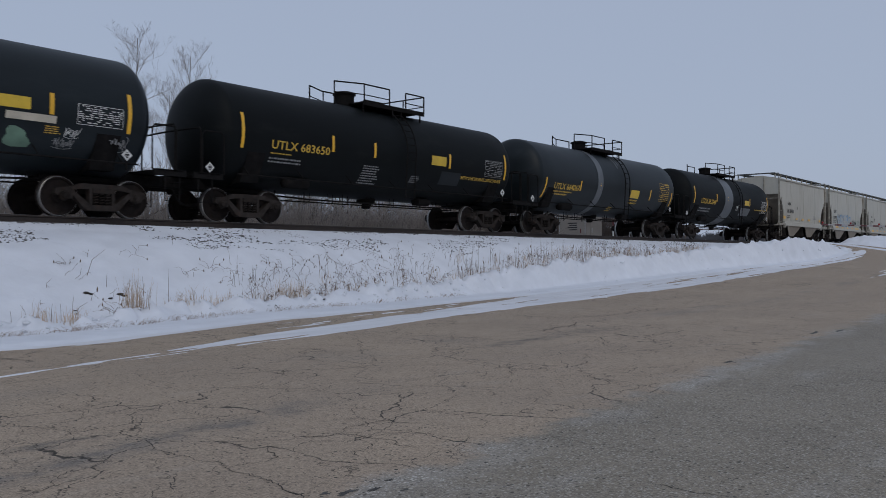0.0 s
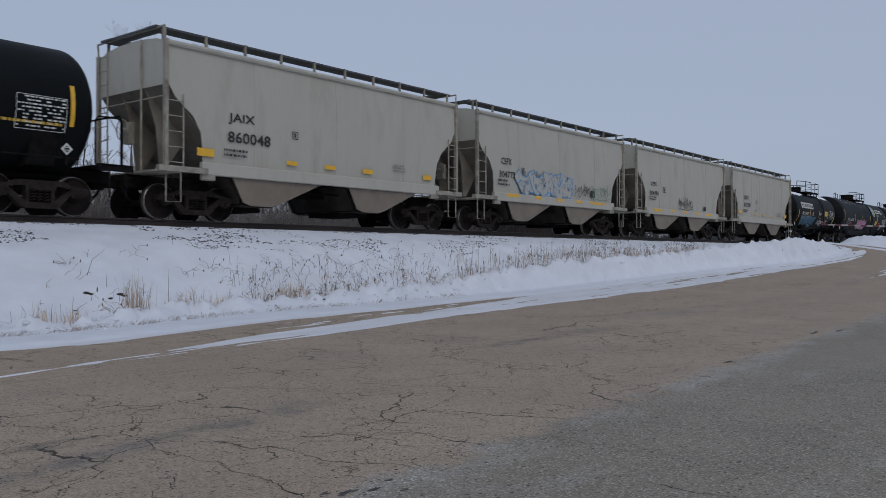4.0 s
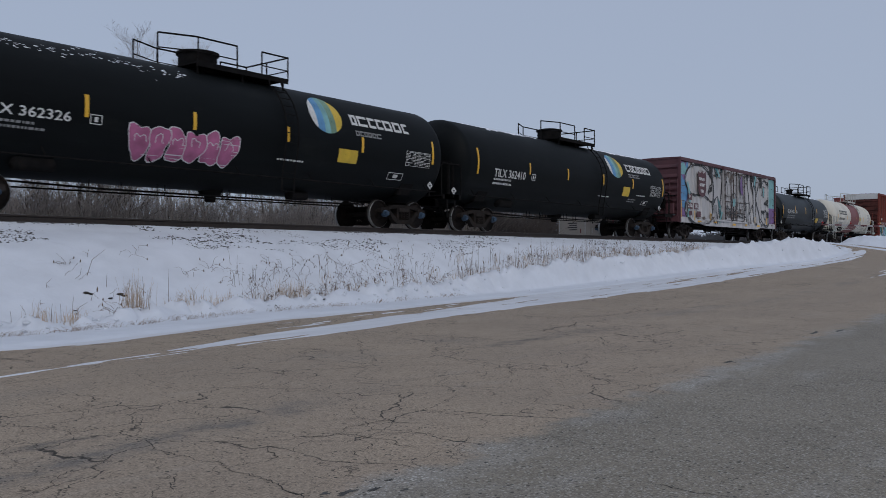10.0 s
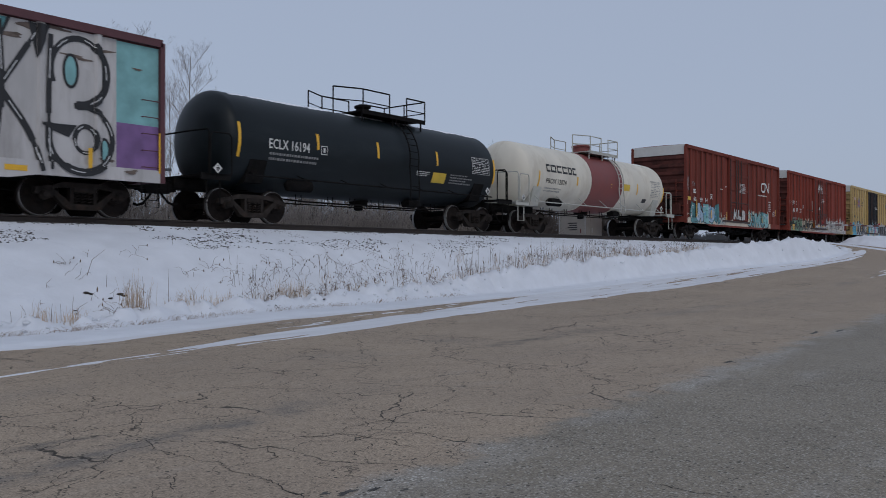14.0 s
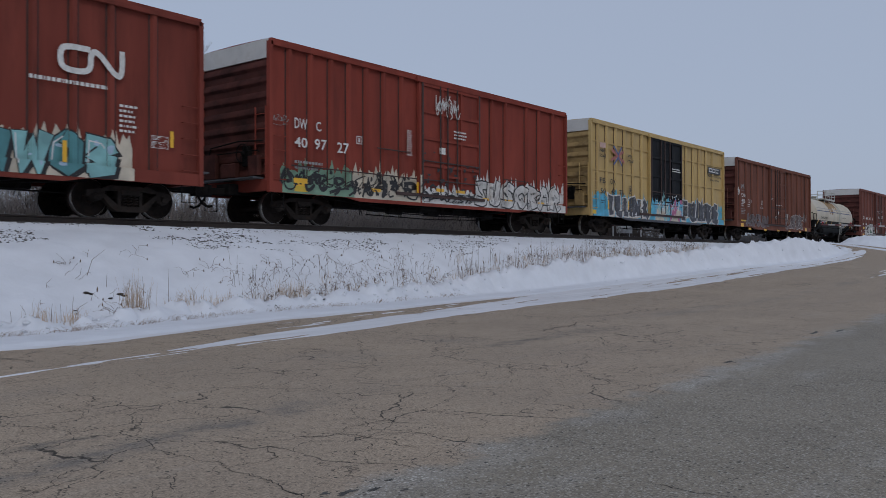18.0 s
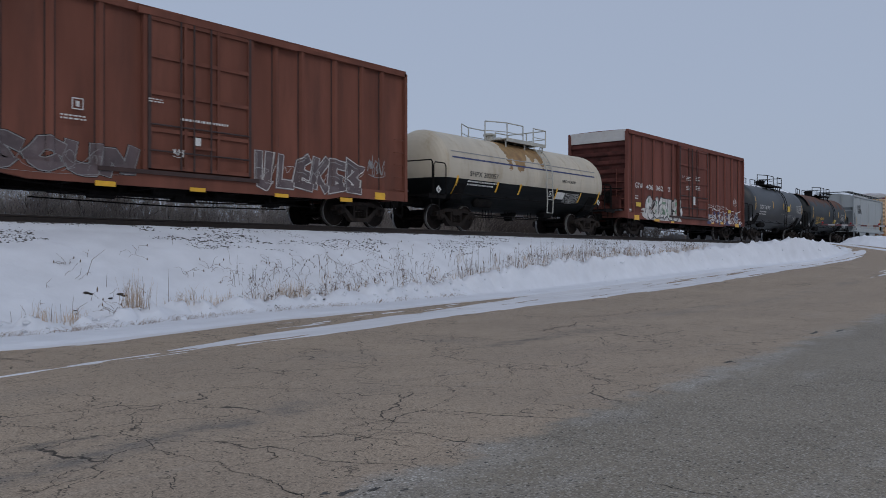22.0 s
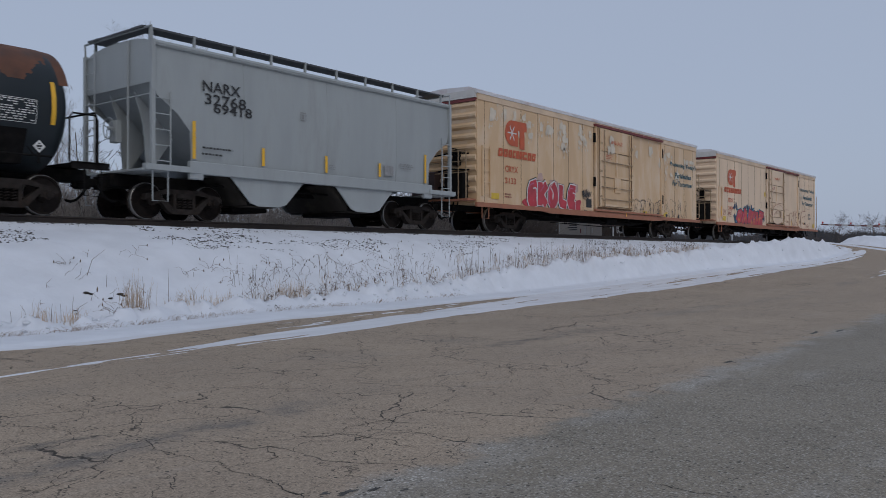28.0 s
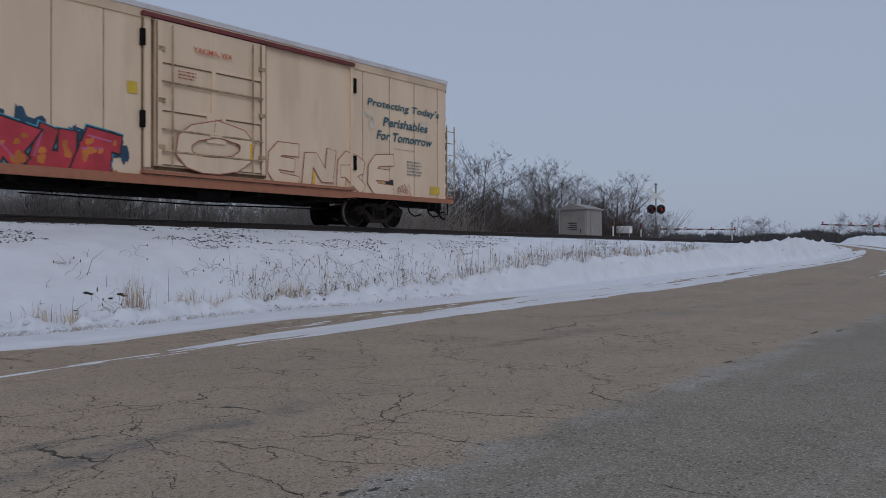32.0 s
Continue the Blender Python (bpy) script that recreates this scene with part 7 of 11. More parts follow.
def oval_emblem(car, x0, x1, z0, z1, surf):
    cx, cz, rx, rz = (x0 + x1) / 2, (z0 + z1) / 2, (x1 - x0) / 2, (z1 - z0) / 2
    for j, (mt, a, b) in enumerate(((ink_white, -1.0, -0.62), (g_blue, -0.62, -0.2), (g_teal, -0.2, 0.12), (g_green, 0.12, 0.5), (sign_yellow, 0.5, 1.0))):
        sh = []
        n = 6
        for i in range(n):
            u, w = a + (b - a) * i / n, a + (b - a) * (i + 1) / n
            hu, hw = rz * math.sqrt(max(0, 1 - u * u)), rz * math.sqrt(max(0, 1 - w * w))
            for q in range(4):
                p0, p1 = -1 + q * 0.5, -0.5 + q * 0.5
                sh.append([(cx + rx * u, cz + hu * p0), (cx + rx * w, cz + hw * p0), (cx + rx * w, cz + hw * p1), (cx + rx * u, cz + hu * p1)])
        paint(car, "oval_emblem", sh, mt, surf, 0.009, "striped oval emblem")


def square_emblem(car, x0, x1, z0, z1, surf):
    """Rounded orange block with a white flake, and an upright with a bar beside it."""
    w, h = x1 - x0, z1 - z0
    cx, cz, r = x0 + w * 0.32, (z0 + z1) / 2, h * 0.5
    pts = [(cx + r * 0.95 * math.cos(a), cz + r * math.sin(a)) for a in [math.pi * (0.5 + i / 14) for i in range(15)]]
    pts += [(x0 + w * 0.6, z0), (x0 + w * 0.6, z1)]
    paint(car, "company_mark", [pts, rect(x0 + w * 0.6, x1, z1 - h * 0.36, z1), rect(x0 + w * 0.66, x0 + w * 0.9, z0 - h * 0.08, z1 - h * 0.36)], ink_red, surf, 0.008,
          "orange block emblem with a white flake")
    sh = []
    for i in range(6):
        a = i * math.pi / 3
        sh += stroke([(cx, cz), (cx + r * 0.6 * math.cos(a), cz + r * 0.6 * math.sin(a))], 0.05)
    paint(car, "flake_mark", sh, ink_white, surf, 0.012)


def crossed_arrows(car, x0, x1, z0, z1, surf):
    w, h = x1 - x0, z1 - z0
    cx, cz = (x0 + x1) / 2, (z0 + z1) / 2
    for mt, o, lift in ((faded_red, 0.0, 0.009), (faded_blue, 0.1, 0.011)):
        sh = []
        if o == 0.0:
            sh += stroke([(x0 + 0.06 * w, z1 - 0.22 * h), (x1, z0 + 0.2 * h)], 0.13) + stroke([(x0, z0 + 0.2 * h), (x1 - 0.06 * w, z1 - 0.22 * h)], 0.13)
        else:
            sh += stroke([(x0 + 0.2 * w, z1), (cx + 0.04 * w, cz + 0.08 * h), (x1 - 0.2 * w, z1)], 0.1)
            sh += stroke([(x0 + 0.2 * w, z0), (cx + 0.04 * w, cz - 0.08 * h), (x1 - 0.2 * w, z0)], 0.1)
        paint(car, "crossed_arrows", sh, mt, surf, lift, "crossed blue and red arrows")




# ---- lettering, markings and graffiti ----
HOPPER_SIDE, BOX_SIDE = flat_side(1.575), flat_side(1.6)


def REEFER_SIDE(x, z):
    return -1.72 if -1.3 < x < 2.3 else -1.575


# tank car
paint(c0, "warning_panel", tall(2.77, 3.74, 2.23, 2.49), sign_yellow, f0, 0.007)
stripe(4.20, 2.42, 0.47, c0, f0)
stripe(6.06, 2.43, 0.93, c0, f0)
paint(c0, "painted_patch", tall(3.23, 4.32, 2, 2.16), g_cream, f0, 0.007)
data_box(c0, 4.79, 5.9, 2.05, 2.51, f0, ink_white)
fine_print(c0, 4.1, 4.47, 1.76, 1.94, 4, ink_yellow, f0, 6)
scrawl(c0, 4.55, 4.87, 1.72, 2.02, ink_white, f0, 4, 7, 0.020)
scrawl(c0, 4.33, 4.79, 1.49, 1.75, ink_grey, f0, 5, 8, 0.020)
scrawl(c0, 5.65, 6.12, 1.54, 1.92, ink_grey, f0, 5, 9, 0.023)
paint(c0, "spray_cloud", [blob(3.53, 1.63, 0.58, 0.41, 10)], g_green, f0, 0.007)
# tank car
lettering(c1, "UTLX 683650", -5.14, -2.95, 2.17, 0.24, ink_yellow, f1, bold=0.012)
fine_print(c1, -5.14, -4.14, 1.88, 1.95, 1, ink_yellow, f1, 12)
fine_print(c1, -5.15, -3.63, 1.64, 1.82, 2, ink_grey, f1, 13)
stripe(-6.14, 2.45, 0.95, c1, f1)
stripe(-2.83, 2.41, 0.48, c1, f1)
# tank car
stripe(-1.02, 2.39, 0.46, c1, f1)
paint(c1, "warning_panel", tall(1.78, 2.57, 2.17, 2.49), sign_yellow, f1, 0.007)
stripe(2.77, 2.37, 0.49, c1, f1)
paint(c1, "painted_patch", tall(2.39, 3.49, 1.56, 2), slate_paint, f1, 0.007)
data_box(c1, 4.86, 5.96, 2, 2.6, f1, ink_grey)
stripe(6.16, 2.42, 0.94, c1, f1)
lettering(c1, "METHYLENE DIPHENYL DIISOCYANATE", 3.52, 5.98, 1.87, 0.11, ink_yellow, f1, bold=0.012)
fine_print(c1, -1.43, -0.53, 1.32, 1.9, 8, ink_grey, f1, 23)
fine_print(c1, 0.89, 1.36, 1.5, 1.74, 4, ink_grey, f1, 24)
# tank car
lettering(c2, "UTLX 664067", -5.44, -3.33, 1.99, 0.25, ink_yellow, f2, bold=0.012)
fine_print(c2, -5.39, -3.76, 1.58, 1.8, 2, ink_yellow, f2, 26)
stripe(-6.11, 1.88, 0.82, c2, f2)
stripe(-3.27, 2.10, 0.43, c2, f2)
stripe(-1.49, 2.10, 0.46, c2, f2)
paint(c2, "warning_panel", tall(1.55, 2.45, 1.84, 2.22), sign_yellow, f2, 0.007)
stripe(3.69, 2.08, 0.50, c2, f2)
data_box(c2, 4.74, 5.83, 1.84, 2.74, f2, ink_yellow)
stripe(6.19, 1.98, 0.68, c2, f2)
fine_print(c2, 1.64, 2.59, 1.51, 1.77, 2, ink_yellow, f2, 34)
fine_print(c2, 0.03, 0.54, 1.14, 1.36, 3, ink_yellow, f2, 35)
# tank car
lettering(c3, "UTLX 683649", -5.13, -2.92, 2.15, 0.29, ink_yellow, f3, bold=0.012)
fine_print(c3, -5.12, -3.29, 1.5, 1.78, 2, ink_grey, f3, 37)
stripe(-6.09, 2.44, 0.95, c3, f3)
stripe(-2.83, 2.41, 0.47, c3, f3)
stripe(-1.00, 2.40, 0.51, c3, f3)
paint(c3, "warning_panel", tall(1.84, 2.63, 2.18, 2.49), sign_yellow, f3, 0.007)
stripe(2.76, 2.39, 0.47, c3, f3)
paint(c3, "painted_patch", tall(1.32, 2.96, 1.55, 2.01), grey_band, f3, 0.007)
data_box(c3, 4.89, 6, 1.82, 2.56, f3, ink_white)
stripe(6.13, 2.43, 0.92, c3, f3)
fine_print(c3, -1.29, -0.51, 1.28, 1.86, 5, ink_white, f3, 46)
fine_print(c3, 3.74, 5.98, 1.89, 2.01, 1, ink_yellow, f3, 47)
scrawl(c3, 0.47, 0.85, 1.83, 2.19, ink_white, f3, 3, 48, 0.022)
# hopper
lettering(h4, "JAIX", -3.92, -3.05, 2.68, 0.3, ink_black, HOPPER_SIDE, bold=0.012)
lettering(h4, "860048", -3.94, -2.52, 2.2, 0.3, ink_black, HOPPER_SIDE, bold=0.012)
fine_print(h4, -4.06, -3.17, 1.62, 1.88, 2, ink_black, HOPPER_SIDE, 51)
paint(h4, "reflective_patch", tall(-4.88, -4.37, 1.62, 1.82), marker_yellow, HOPPER_SIDE, 0.007)
paint(h4, "reflective_patch", tall(-1.94, -1.56, 1.62, 1.74), marker_yellow, HOPPER_SIDE, 0.007)
paint(h4, "reflective_patch", tall(-0.49, -0.07, 1.62, 1.74), marker_yellow, HOPPER_SIDE, 0.007)
paint(h4, "reflective_patch", tall(1.09, 1.54, 1.61, 1.75), marker_yellow, HOPPER_SIDE, 0.007)
paint(h4, "reflective_patch", tall(3.96, 4.4, 1.62, 1.78), marker_yellow, HOPPER_SIDE, 0.007)
frame_mark(h4, -1.74, -1.53, 2.36, 2.58, ink_black, HOPPER_SIDE)
fine_print(h4, 2.47, 3.22, 1.73, 2.01, 3, ink_grey, HOPPER_SIDE, 58)
# hopper
lettering(h5, "CEFX", -4.25, -3.56, 2.66, 0.25, ink_black, HOPPER_SIDE, bold=0.012)
lettering(h5, "304773", -4.38, -3.34, 2.16, 0.25, ink_black, HOPPER_SIDE, bold=0.012)
fine_print(h5, -4.48, -3.58, 1.66, 1.96, 2, ink_black, HOPPER_SIDE, 61)
graffiti(h5, -3, 0.96, 1.31, 2.49, pale_steel, g_blue, HOPPER_SIDE, 4, 62, None, None, 0.06)
scrawl(h5, 1.26, 2.49, 1.56, 2.22, ink_black, HOPPER_SIDE, 5, 63, 0.040)
scrawl(h5, 2.73, 4.45, 1.54, 2.3, g_green, HOPPER_SIDE, 5, 64, 0.046)
paint(h5, "painted_patch", tall(2.6, 3.01, 1.63, 1.93), ink_black, HOPPER_SIDE, 0.007)
paint(h5, "reflective_patch", tall(-3.97, -3.11, 1.32, 1.44), marker_yellow, HOPPER_SIDE, 0.05)
paint(h5, "reflective_patch", tall(-1.95, -1.48, 1.32, 1.44), marker_yellow, HOPPER_SIDE, 0.05)
paint(h5, "reflective_patch", tall(-0.34, 0.15, 1.32, 1.43), marker_yellow, HOPPER_SIDE, 0.05)
paint(h5, "reflective_patch", tall(1.3, 1.78, 1.32, 1.44), marker_yellow, HOPPER_SIDE, 0.05)
paint(h5, "reflective_patch", tall(2.49, 3.83, 1.33, 1.43), marker_yellow, HOPPER_SIDE, 0.05)
frame_mark(h5, -2.87, -2.68, 2.26, 2.5, ink_black, HOPPER_SIDE)
# hopper
lettering(h6, "CEFX", -4.18, -3.5, 2.66, 0.2, ink_black, HOPPER_SIDE, bold=0.012)
lettering(h6, "304783", -4.3, -3.28, 2.2, 0.22, ink_black, HOPPER_SIDE, bold=0.012)
fine_print(h6, -4.38, -3.46, 1.8, 2.02, 2, ink_black, HOPPER_SIDE, 74)
scrawl(h6, -0.75, 1.1, 1.5, 2.2, ink_black, HOPPER_SIDE, 7, 75, 0.042)
paint(h6, "painted_patch", tall(2.62, 2.96, 1.56, 1.78), ink_black, HOPPER_SIDE, 0.007)
paint(h6, "reflective_patch", tall(-3.94, -3.03, 1.28, 1.42), marker_yellow, HOPPER_SIDE, 0.05)
paint(h6, "reflective_patch", tall(-1.92, -1.44, 1.33, 1.45), marker_yellow, HOPPER_SIDE, 0.05)
paint(h6, "reflective_patch", tall(-0.32, 0.15, 1.32, 1.44), marker_yellow, HOPPER_SIDE, 0.05)
paint(h6, "reflective_patch", tall(1.33, 1.85, 1.32, 1.44), marker_yellow, HOPPER_SIDE, 0.05)
paint(h6, "reflective_patch", tall(2.8, 3.75, 1.29, 1.41), marker_yellow, HOPPER_SIDE, 0.05)
frame_mark(h6, -2.76, -2.42, 2.29, 2.55, ink_black, HOPPER_SIDE)
# hopper
lettering(h7, "CBFX", -3.72, -2.87, 2.68, 0.26, ink_black, HOPPER_SIDE, bold=0.012)
lettering(h7, "317301", -3.75, -2.56, 2.23, 0.26, ink_black, HOPPER_SIDE, bold=0.012)
fine_print(h7, -3.79, -3.02, 1.69, 1.93, 2, ink_black, HOPPER_SIDE, 85)
frame_mark(h7, -1.56, -1.31, 2.34, 2.58, ink_black, HOPPER_SIDE)
paint(h7, "reflective_patch", tall(-4.68, -4.17, 1.66, 1.84), marker_yellow, HOPPER_SIDE, 0.007)
paint(h7, "reflective_patch", tall(-1.76, -1.33, 1.64, 1.76), marker_yellow, HOPPER_SIDE, 0.007)
paint(h7, "reflective_patch", tall(-0.24, 0.23, 1.63, 1.75), marker_yellow, HOPPER_SIDE, 0.007)
paint(h7, "reflective_patch", tall(1.31, 1.76, 1.63, 1.71), marker_yellow, HOPPER_SIDE, 0.007)
paint(h7, "reflective_patch", tall(4.25, 4.78, 1.64, 1.86), marker_yellow, HOPPER_SIDE, 0.007)
fine_print(h7, -1.76, -1.31, 1.8, 1.98, 3, ink_black, HOPPER_SIDE, 92)
fine_print(h7, 2.73, 3.78, 1.64, 1.92, 3, ink_grey, HOPPER_SIDE, 93)
# tank car
emblem_bars(c8, -4.09, -0.99, 2.59, 3.01, 6, ink_white, f8)
lettering(c8, "PROX 64372", -3.9, -2.24, 2.2, 0.24, ink_white, f8, bold=0.012)
stripe(-4.72, 2.03, 0.83, c8, f8)
stripe(-1.88, 2.25, 0.43, c8, f8)
stripe(0.56, 2.24, 0.45, c8, f8)
stripe(3.03, 2.25, 0.50, c8, f8)
stripe(4.86, 2.07, 0.77, c8, f8)
fine_print(c8, -3.88, -2.25, 1.78, 2.02, 2, ink_grey, f8, 101)
block_piece(c8, "GAERUK", -4.0, -0.3, 1.4, 2.02, (g_navy,), g_cyan, f8, 102, 0.028, 0.36, soft=1, outer=g_navy, lean=0.25, shine=g_blue, wild=0.14)
splatter(c8, -4.1, -0.2, 1.3, 1.9, 22, g_blue, f8, 17, 0.12)
scrawl(c8, -4.08, -2.15, 1.25, 1.69, g_cyan, f8, 8, 104, 0.026)
scrawl(c8, 0.54, 2.18, 1.36, 1.95, ink_white, f8, 6, 105, 0.035)
paint(c8, "warning_panel", tall(2.14, 2.88, 2.16, 2.54), sign_yellow, f8, 0.007)
data_box(c8, 3.53, 4.6, 2, 2.62, f8, ink_white)
frame_mark(c8, 2.59, 3.14, 1.62, 1.84, ink_white, f8)
frame_mark(c8, -1.24, -0.98, 2.08, 2.37, ink_white, f8)
fine_print(c8, 0.69, 1.38, 2.15, 2.35, 3, ink_white, f8, 110)
# tank car
lettering(c9, "TILX 362326", -6.75, -4.7, 2.17, 0.22, ink_white, f9, bold=0.012)
fine_print(c9, -6.81, -5.08, 1.74, 1.96, 2, ink_grey, f9, 112)
stripe(-7.81, 2.52, 0.92, c9, f9)
stripe(-4.35, 2.46, 0.51, c9, f9)
stripe(-1.51, 2.47, 0.45, c9, f9)
stripe(1.54, 2.47, 0.44, c9, f9)
stripe(4.51, 2.48, 0.47, c9, f9)
stripe(7.90, 2.55, 0.77, c9, f9)
frame_mark(c9, -4.26, -3.97, 2.07, 2.29, ink_white, f9)
graffiti(c9, -3.23, -0.14, 1.4, 2.26, g_pink, g_white, f9, 6, 120, None, g_white, 0.05)
oval_emblem(c9, 2.46, 3.75, 2.68, 3.8, f9)
emblem_bars(c9, 4.13, 6.83, 3.06, 3.4, 7, ink_white, f9)
emblem_bars(c9, 4.24, 5.41, 2.74, 2.9, 6, ink_grey, f9)
paint(c9, "warning_panel", tall(3.52, 4.32, 1.88, 2.28), sign_yellow, f9, 0.007)
data_box(c9, 6.54, 7.76, 2.02, 2.5, f9, ink_white)
fine_print(c9, 1.26, 2.44, 1.7, 1.8, 1, ink_white, f9, 126)
frame_mark(c9, 5.87, 6.58, 1.54, 1.76, ink_white, f9)
# tank car
lettering(c10, "TILX 362410", -6.76, -4.66, 2.18, 0.31, ink_white, f10, bold=0.012)
fine_print(c10, -6.72, -5.14, 1.68, 1.98, 2, ink_white, f10, 129)
stripe(-7.80, 2.52, 0.95, c10, f10)
stripe(-4.36, 2.50, 0.45, c10, f10)
stripe(-1.41, 2.49, 0.48, c10, f10)
stripe(1.72, 2.48, 0.49, c10, f10)
stripe(4.66, 2.48, 0.46, c10, f10)
stripe(8.05, 2.51, 0.90, c10, f10)
frame_mark(c10, -4.23, -3.94, 2.06, 2.3, ink_white, f10)
oval_emblem(c10, 2.38, 3.8, 2.68, 3.76, f10)
emblem_bars(c10, 4.22, 6.86, 3.05, 3.41, 7, ink_white, f10)
emblem_bars(c10, 4.26, 5.42, 2.78, 2.94, 6, ink_grey, f10)
paint(c10, "warning_panel", tall(3.7, 4.38, 1.87, 2.3), sign_yellow, f10, 0.007)
data_box(c10, 6.59, 7.77, 2.01, 2.51, f10, ink_white)
fine_print(c10, 1.45, 2.52, 1.7, 1.78, 1, ink_white, f10, 142)
frame_mark(c10, 5.97, 6.6, 1.56, 1.76, ink_white, f10)
fine_print(c10, 4.41, 5.36, 1.58, 1.78, 2, ink_grey, f10, 144)
fine_print(c10, 5.12, 6.09, 1.88, 2, 1, ink_white, f10, 145)
# boxcar
paint(b11, "painted_patch", tall(-6.88, -6.37, 2.09, 2.41), box_wc, BOX_SIDE, 0.007)
lettering(b11, "WC", -6.84, -6.41, 2.27, 0.22, ink_white, BOX_SIDE, bold=0.012)
paint(b11, "painted_patch", tall(-6.96, -6.29, 1.6, 1.94), box_wc, BOX_SIDE, 0.007)
paint(b11, "painted_patch", tall(-6.09, -5.48, 1.6, 1.94), box_wc, BOX_SIDE, 0.007)
lettering(b11, "216", -6.93, -6.32, 1.79, 0.22, ink_white, BOX_SIDE, bold=0.012)
lettering(b11, "81", -5.93, -5.55, 1.77, 0.23, ink_white, BOX_SIDE, bold=0.012)
paint(b11, "painted_patch", tall(-6.85, -6.38, 1.24, 1.48), box_wc, BOX_SIDE, 0.007)
paint(b11, "painted_patch", tall(-5.73, -5.14, 1.18, 1.5), box_wc, BOX_SIDE, 0.007)
stripe(-6.01, 1.26, 0.55, b11, BOX_SIDE)
stripe(-3.68, 1.24, 0.48, b11, BOX_SIDE)
stripe(-7.82, 1.56, 0.95, b11, BOX_SIDE)
stripe(3.79, 1.29, 0.46, b11, BOX_SIDE)
stripe(6.08, 1.26, 0.52, b11, BOX_SIDE)
stripe(7.86, 1.56, 0.97, b11, BOX_SIDE)
paint(b11, "reflective_patch", tall(-5.6, -5.05, 0.91, 1), marker_yellow, BOX_SIDE, 0.007)
paint(b11, "reflective_patch", tall(-3.25, -2.76, 0.92, 1.02), marker_yellow, BOX_SIDE, 0.007)
paint(b11, "reflective_patch", tall(-0.35, 0.14, 0.86, 0.97), marker_yellow, BOX_SIDE, 0.007)
paint(b11, "reflective_patch", tall(1.8, 2.32, 0.89, 1), marker_yellow, BOX_SIDE, 0.007)
paint(b11, "reflective_patch", tall(4.2, 4.67, 0.89, 1.01), marker_yellow, BOX_SIDE, 0.007)
scrawl(b11, -5.93, -4.56, 0.72, 0.98, g_black, BOX_SIDE, 7, 165, 0.020)
paint(b11, "painted_patch", tall(-3.29, -2.7, 1.58, 1.98), ink_grey, BOX_SIDE, 0.007)
# tank car
lettering(c12, "ECLX 16194", -4.82, -3.32, 2.2, 0.28, ink_white, f12, bold=0.012)
fine_print(c12, -4.78, -2.84, 1.68, 1.96, 2, ink_grey, f12, 168)
stripe(-5.83, 2.21, 0.93, c12, f12)
stripe(-3.00, 2.42, 0.47, c12, f12)
stripe(-0.42, 2.42, 0.51, c12, f12)
stripe(2.54, 2.42, 0.48, c12, f12)
paint(c12, "warning_panel", tall(2.36, 3.08, 1.6, 1.94), sign_yellow, f12, 0.007)
data_box(c12, 4.55, 5.62, 2.06, 2.66, f12, ink_white)
stripe(5.92, 2.22, 0.91, c12, f12)
fine_print(c12, 1.5, 2.19, 1.75, 1.93, 3, ink_white, f12, 176)
fine_print(c12, 3.33, 4.66, 1.58, 1.94, 4, ink_grey, f12, 177)
frame_mark(c12, -2.88, -2.62, 2.06, 2.32, ink_white, f12)
# tank car
emblem_bars(c13, -5.06, -2.56, 2.54, 2.86, 6, ink_black, f13)
lettering(c13, "PROX 12024", -5.06, -3.42, 2.17, 0.21, ink_black, f13, bold=0.012)
fine_print(c13, -5.04, -3.62, 1.68, 1.9, 2, ink_grey, f13, 181)
stripe(-5.61, 2.13, 0.80, c13, f13)
stripe(-2.51, 2.30, 0.39, c13, f13)
stripe(0.63, 2.26, 0.38, c13, f13)
stripe(3.33, 2.30, 0.50, c13, f13)
paint(c13, "warning_panel", tall(1.86, 2.5, 2.16, 2.47), sign_yellow, f13, 0.007)
data_box(c13, 4.87, 5.92, 2, 2.82, f13, ink_grey)
stripe(6.32, 2.17, 0.74, c13, f13)
paint(c13, "painted_patch", tall(4.09, 4.55, 1.7, 1.88), ink_black, f13, 0.007)
# boxcar
emblem_bars(b14, -7, -6.6, 2.49, 2.71, 2, ink_white, BOX_SIDE)
lettering(b14, "40", -6.99, -6.6, 2.17, 0.22, ink_white, BOX_SIDE, bold=0.012)
lettering(b14, "59", -6.08, -5.71, 2.16, 0.23, ink_white, BOX_SIDE, bold=0.012)
lettering(b14, "34", -5.34, -4.97, 2.17, 0.23, ink_white, BOX_SIDE, bold=0.012)
frame_mark(b14, -4.55, -4.24, 2.28, 2.55, ink_white, BOX_SIDE)
noodle_emblem(b14, 4.16, 5.83, 3.14, 3.8, ink_white, BOX_SIDE)
fine_print(b14, 3.58, 5.98, 2.8, 2.98, 1, ink_white, BOX_SIDE, 196)
splatter(b14, -7.8, -6.9, 0.86, 2.1, 16, g_cream, BOX_SIDE, 4, 0.2)
splatter(b14, -2.9, -1.2, 0.86, 1.5, 30, g_cream, BOX_SIDE, 5, 0.14)
spray_band(b14, -7.85, 1.5, 0.84, 1.14, g_cream, BOX_SIDE, 8)
block_piece(b14, "BAEOA", -7.3, -3.1, 0.86, 1.98, (g_deep, g_pale, g_teal, g_pale, g_deep), g_black, BOX_SIDE, 197, 0.035, 0.42, shine=g_white, dots=g_blue, shadow=g_deep, wild=0.09)
block_piece(b14, "MLB", -1.05, 0.95, 1.2, 1.86, (g_silver,), g_black, BOX_SIDE, 198, 0.03, 0.4)
